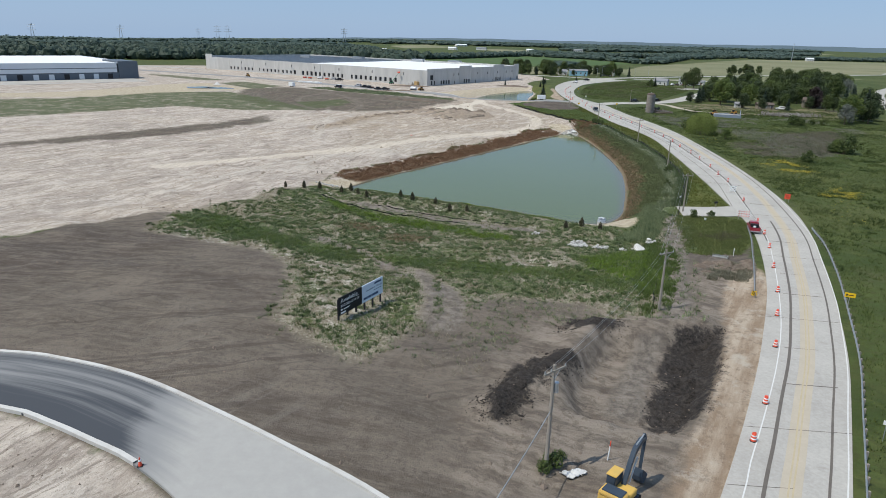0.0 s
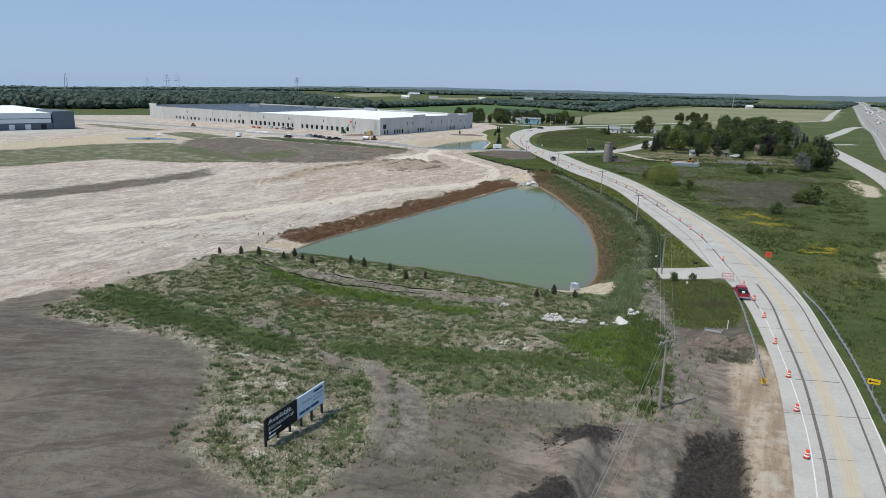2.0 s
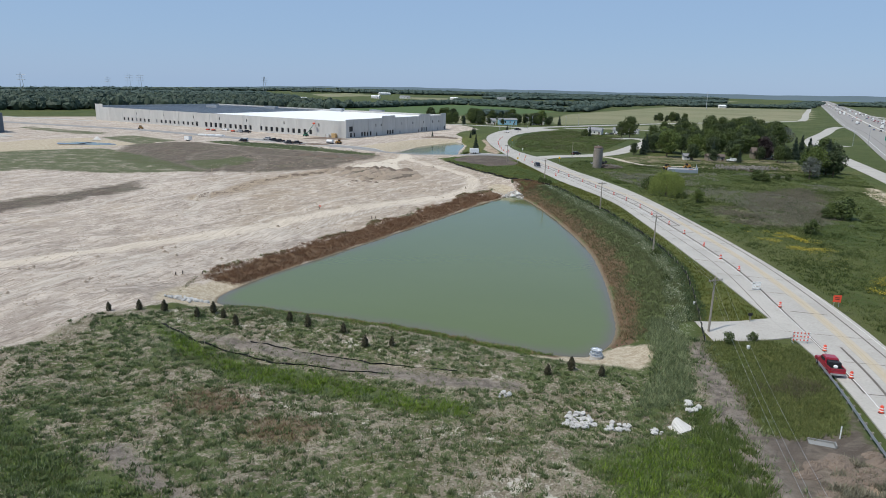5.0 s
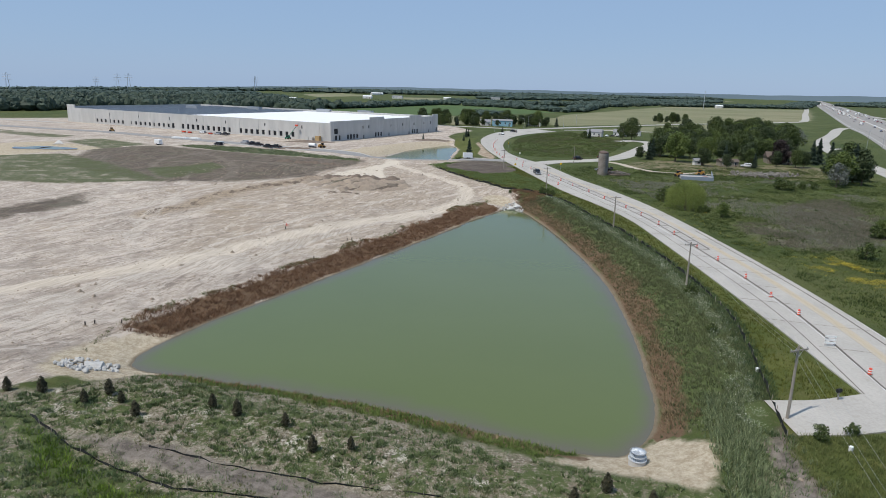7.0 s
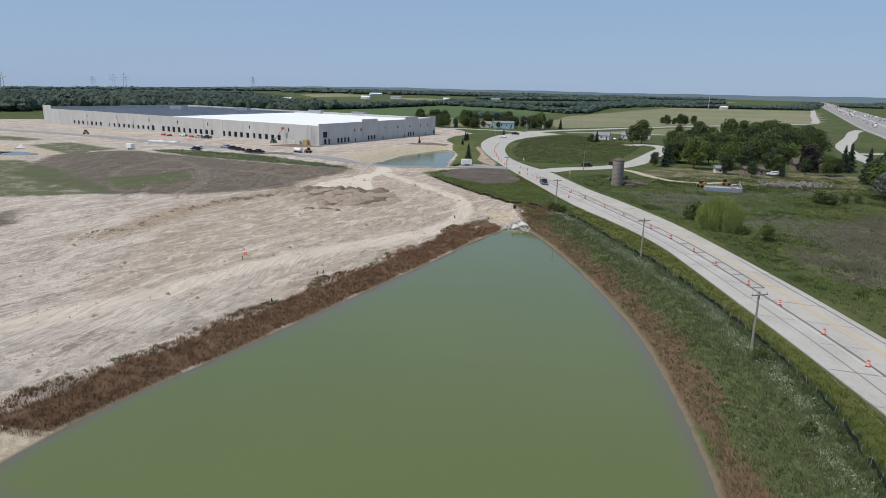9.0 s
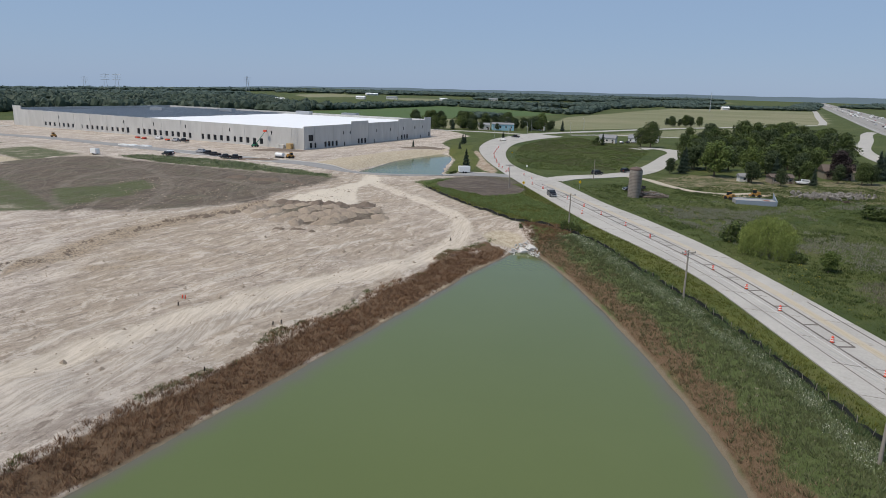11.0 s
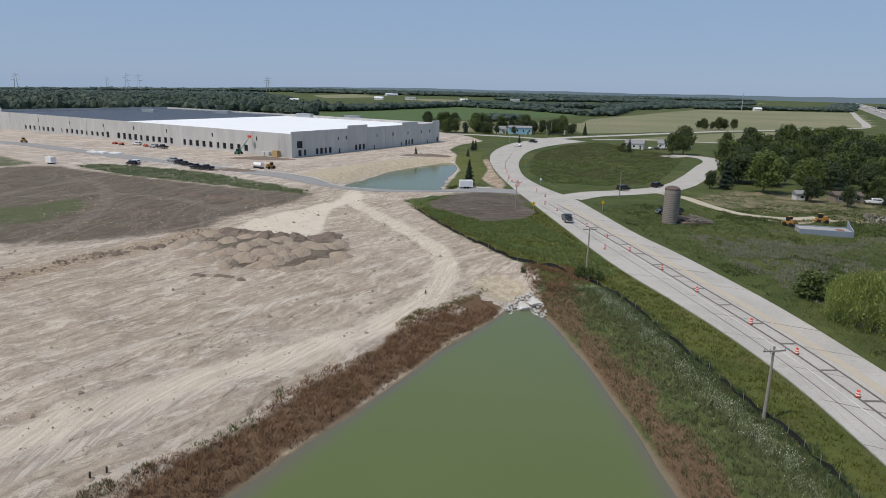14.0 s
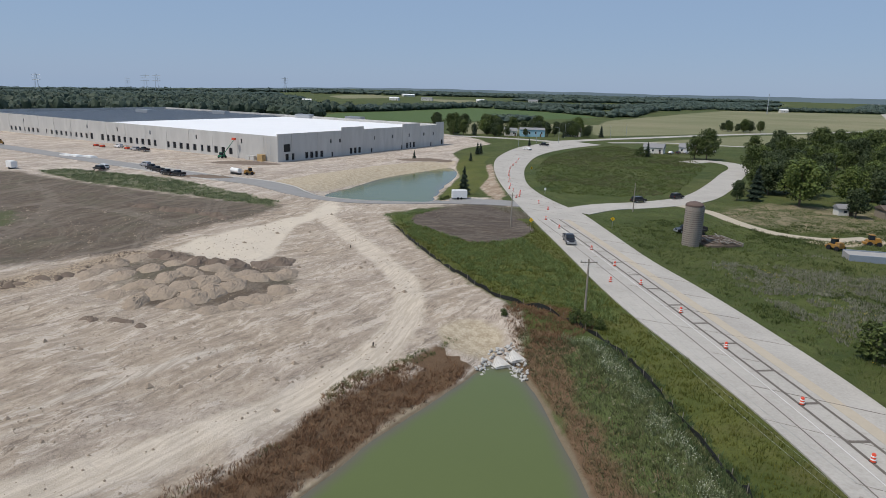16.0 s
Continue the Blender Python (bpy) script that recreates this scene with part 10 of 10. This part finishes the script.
FENCE_WEEDS = [(36, 110), (39.2, 109), (36, 97), (32.6, 87.5), (28.9, 78.6), (25, 75.5), (27.5, 87.5), (31.5, 98)]
x, y, rn = scatter(73, 23, 41, 74, 111, 9000, lambda x, y, r: (inside(FENCE_WEEDS, x, y) > -0.6 + 1.2 * r) & (vnoise(x, y, 1.6, 2) > 0.42))
tufts("lush_grass", x, y, rn.uniform(0.3, 0.75, len(x)), rn.uniform(0.2, 0.4, len(x)), 12, leafy("fence_weeds", (0.050, 0.084, 0.020), (0.138, 0.184, 0.050), 0.35), "tall green weeds against the silt fence", 74, 0.7, 0.035)
ISLAND = [(80, 384), (80, 412), (88, 452), (103, 500), (124, 536), (160, 574), (164, 530), (174, 500), (168, 470), (124, 392), (106, 378)]
x, y, rn = scatter(75, 78, 176, 376, 576, 26000, lambda x, y, r: (inside(ISLAND, x, y) > 1.5) & (vnoise(x, y, 11, 3) + 0.4 * vnoise(x, y, 3, 1) > 0.78))
tufts("dry_grass", x, y, rn.uniform(0.25, 0.5, len(x)), rn.uniform(0.3, 0.7, len(x)), 6, leafy("dun_grass", (0.100, 0.098, 0.050), (0.200, 0.190, 0.112), 0.1), "dun-coloured grass patches on the road island", 76, 0.6, 0.06)
x, y, rn = scatter(77, 60, 190, 60, 345, 60000, lambda x, y, r: (x > np.interp(y, RR[:, 1], RR[:, 0]) + 2) & (x < np.interp(y, [172, 236, 283, 330, 385], [118, 162, 190, 218, 246])) & (vnoise(x, y, 8, 5) + 0.6 * vnoise(x, y, 2.2, 3) > 0.98))
tufts("meadow_grass", x, y, rn.uniform(0.3, 0.6, len(x)), rn.uniform(0.25, 0.6, len(x)), 9, leafy("dark_meadow_grass", (0.030, 0.050, 0.012), (0.072, 0.098, 0.026), 0.2), "darker rank growth in the meadow", 78, 0.6, 0.05)
# clods and stones of the graded ground
x, y, rn = scatter(29, -60, 45, 36, 350, 24000, lambda x, y, r: (inside(POND, x, y) < -9) & (inside(WEED_A, x, y) < -1) & (inside(ROAD_AREA, x, y) < -4) & (inside(BANK_A, x, y) < -1) & (inside(VERGE_A, x, y) < -1) & (vnoise(x, y, 7, 4) + 0.4 * vnoise(x, y, 2, 5) + 0.5 * r < 0.95)
                   & (inside([tuple(p) for p in resample(OUTER, 40)] + [tuple(p) for p in resample(INNER, 40)[::-1]], x, y) < -0.5) & (r < 0.75))
z = on_ground(x, y)
s = rn.uniform(0.04, 0.14, len(x)) * (1 + 1.6 * (rn.random(len(x)) > 0.96)) * np.where(y > 118, 1.25, 0.8)
base = np.array([(1, 0, 0), (-1, 0, 0), (0, 1, 0), (0, -1, 0), (0, 0, 0.8), (0, 0, -0.6)])
tri = np.array([(0, 2, 4), (2, 1, 4), (1, 3, 4), (3, 0, 4), (2, 0, 5), (1, 2, 5), (3, 1, 5), (0, 3, 5)])
cv = (base[None] * s[:, None, None] * rn.uniform(0.6, 1.4, (len(x), 6, 1)) + np.stack([x, y, z + 0.02], 1)[:, None]).reshape(-1, 3)
cf = (tri[None] + 6 * np.arange(len(x))[:, None, None]).reshape(-1, 3)
low = np.repeat(y < 118 - 0.5 * np.minimum(x + 40, 0), 8)
raw("clods", cv.tolist(), cf[~low].tolist(), EARTH_PALE, label="scattered pale clods and stones on graded earth", category="clods", kind="stuff")
raw("clods", cv.tolist(), cf[low].tolist(), EARTH, label="scattered brown clods on graded topsoil", category="clods", kind="stuff")
x, y, rn = scatter(47, 2, 36, 46, 76, 30000, lambda x, y, r: (np.maximum.reduce([inside([(27, 70.5), (33.4, 72), (31, 65.5), (24.3, 52.9), (18.3, 52.4), (23.6, 64.5)], x, y), 2.2 - line_dist([(5, 51), (8.5, 56.5), (12.5, 61.5)], x, y), 1.6 - line_dist([(14.5, 69.5), (17, 71.5), (20, 70.5)], x, y)]) > -0.6 + 2.0 * r) & (vnoise(x, y, 1.2, 5) > 0.35))
s = rn.uniform(0.03, 0.10, len(x)) * (1 + 1.2 * (rn.random(len(x)) > 0.95))
cv = (base[None] * s[:, None, None] * rn.uniform(0.6, 1.4, (len(x), 6, 1)) + np.stack([x, y, on_ground(x, y) + 0.03], 1)[:, None]).reshape(-1, 3)
cf = (tri[None] + 6 * np.arange(len(x))[:, None, None]).reshape(-1, 3)
raw("clods", cv.tolist(), cf.tolist(), EARTH_DARK, label="dark moist clods of freshly dug topsoil", category="clods", kind="stuff")
x, y, rn = scatter(51, -50, -8, 234, 308, 60000, lambda x, y, r: (line_dist(CLAY_RIDGE, x, y) < 1.0 + 4.0 * r) & (vnoise(x, y, 2.2, 2) > 0.55) & (r < 0.35))
s = rn.uniform(0.06, 0.20, len(x)) * (1 + 1.2 * (rn.random(len(x)) > 0.93))
cv = (base[None] * s[:, None, None] * rn.uniform(0.6, 1.4, (len(x), 6, 1)) + np.stack([x, y, on_ground(x, y) + 0.04], 1)[:, None]).reshape(-1, 3)
raw("clods", cv.tolist(), (tri[None] + 6 * np.arange(len(x))[:, None, None]).reshape(-1, 3).tolist(), EARTH, label="brown clods thrown up along the graded ridge", category="clods", kind="stuff")
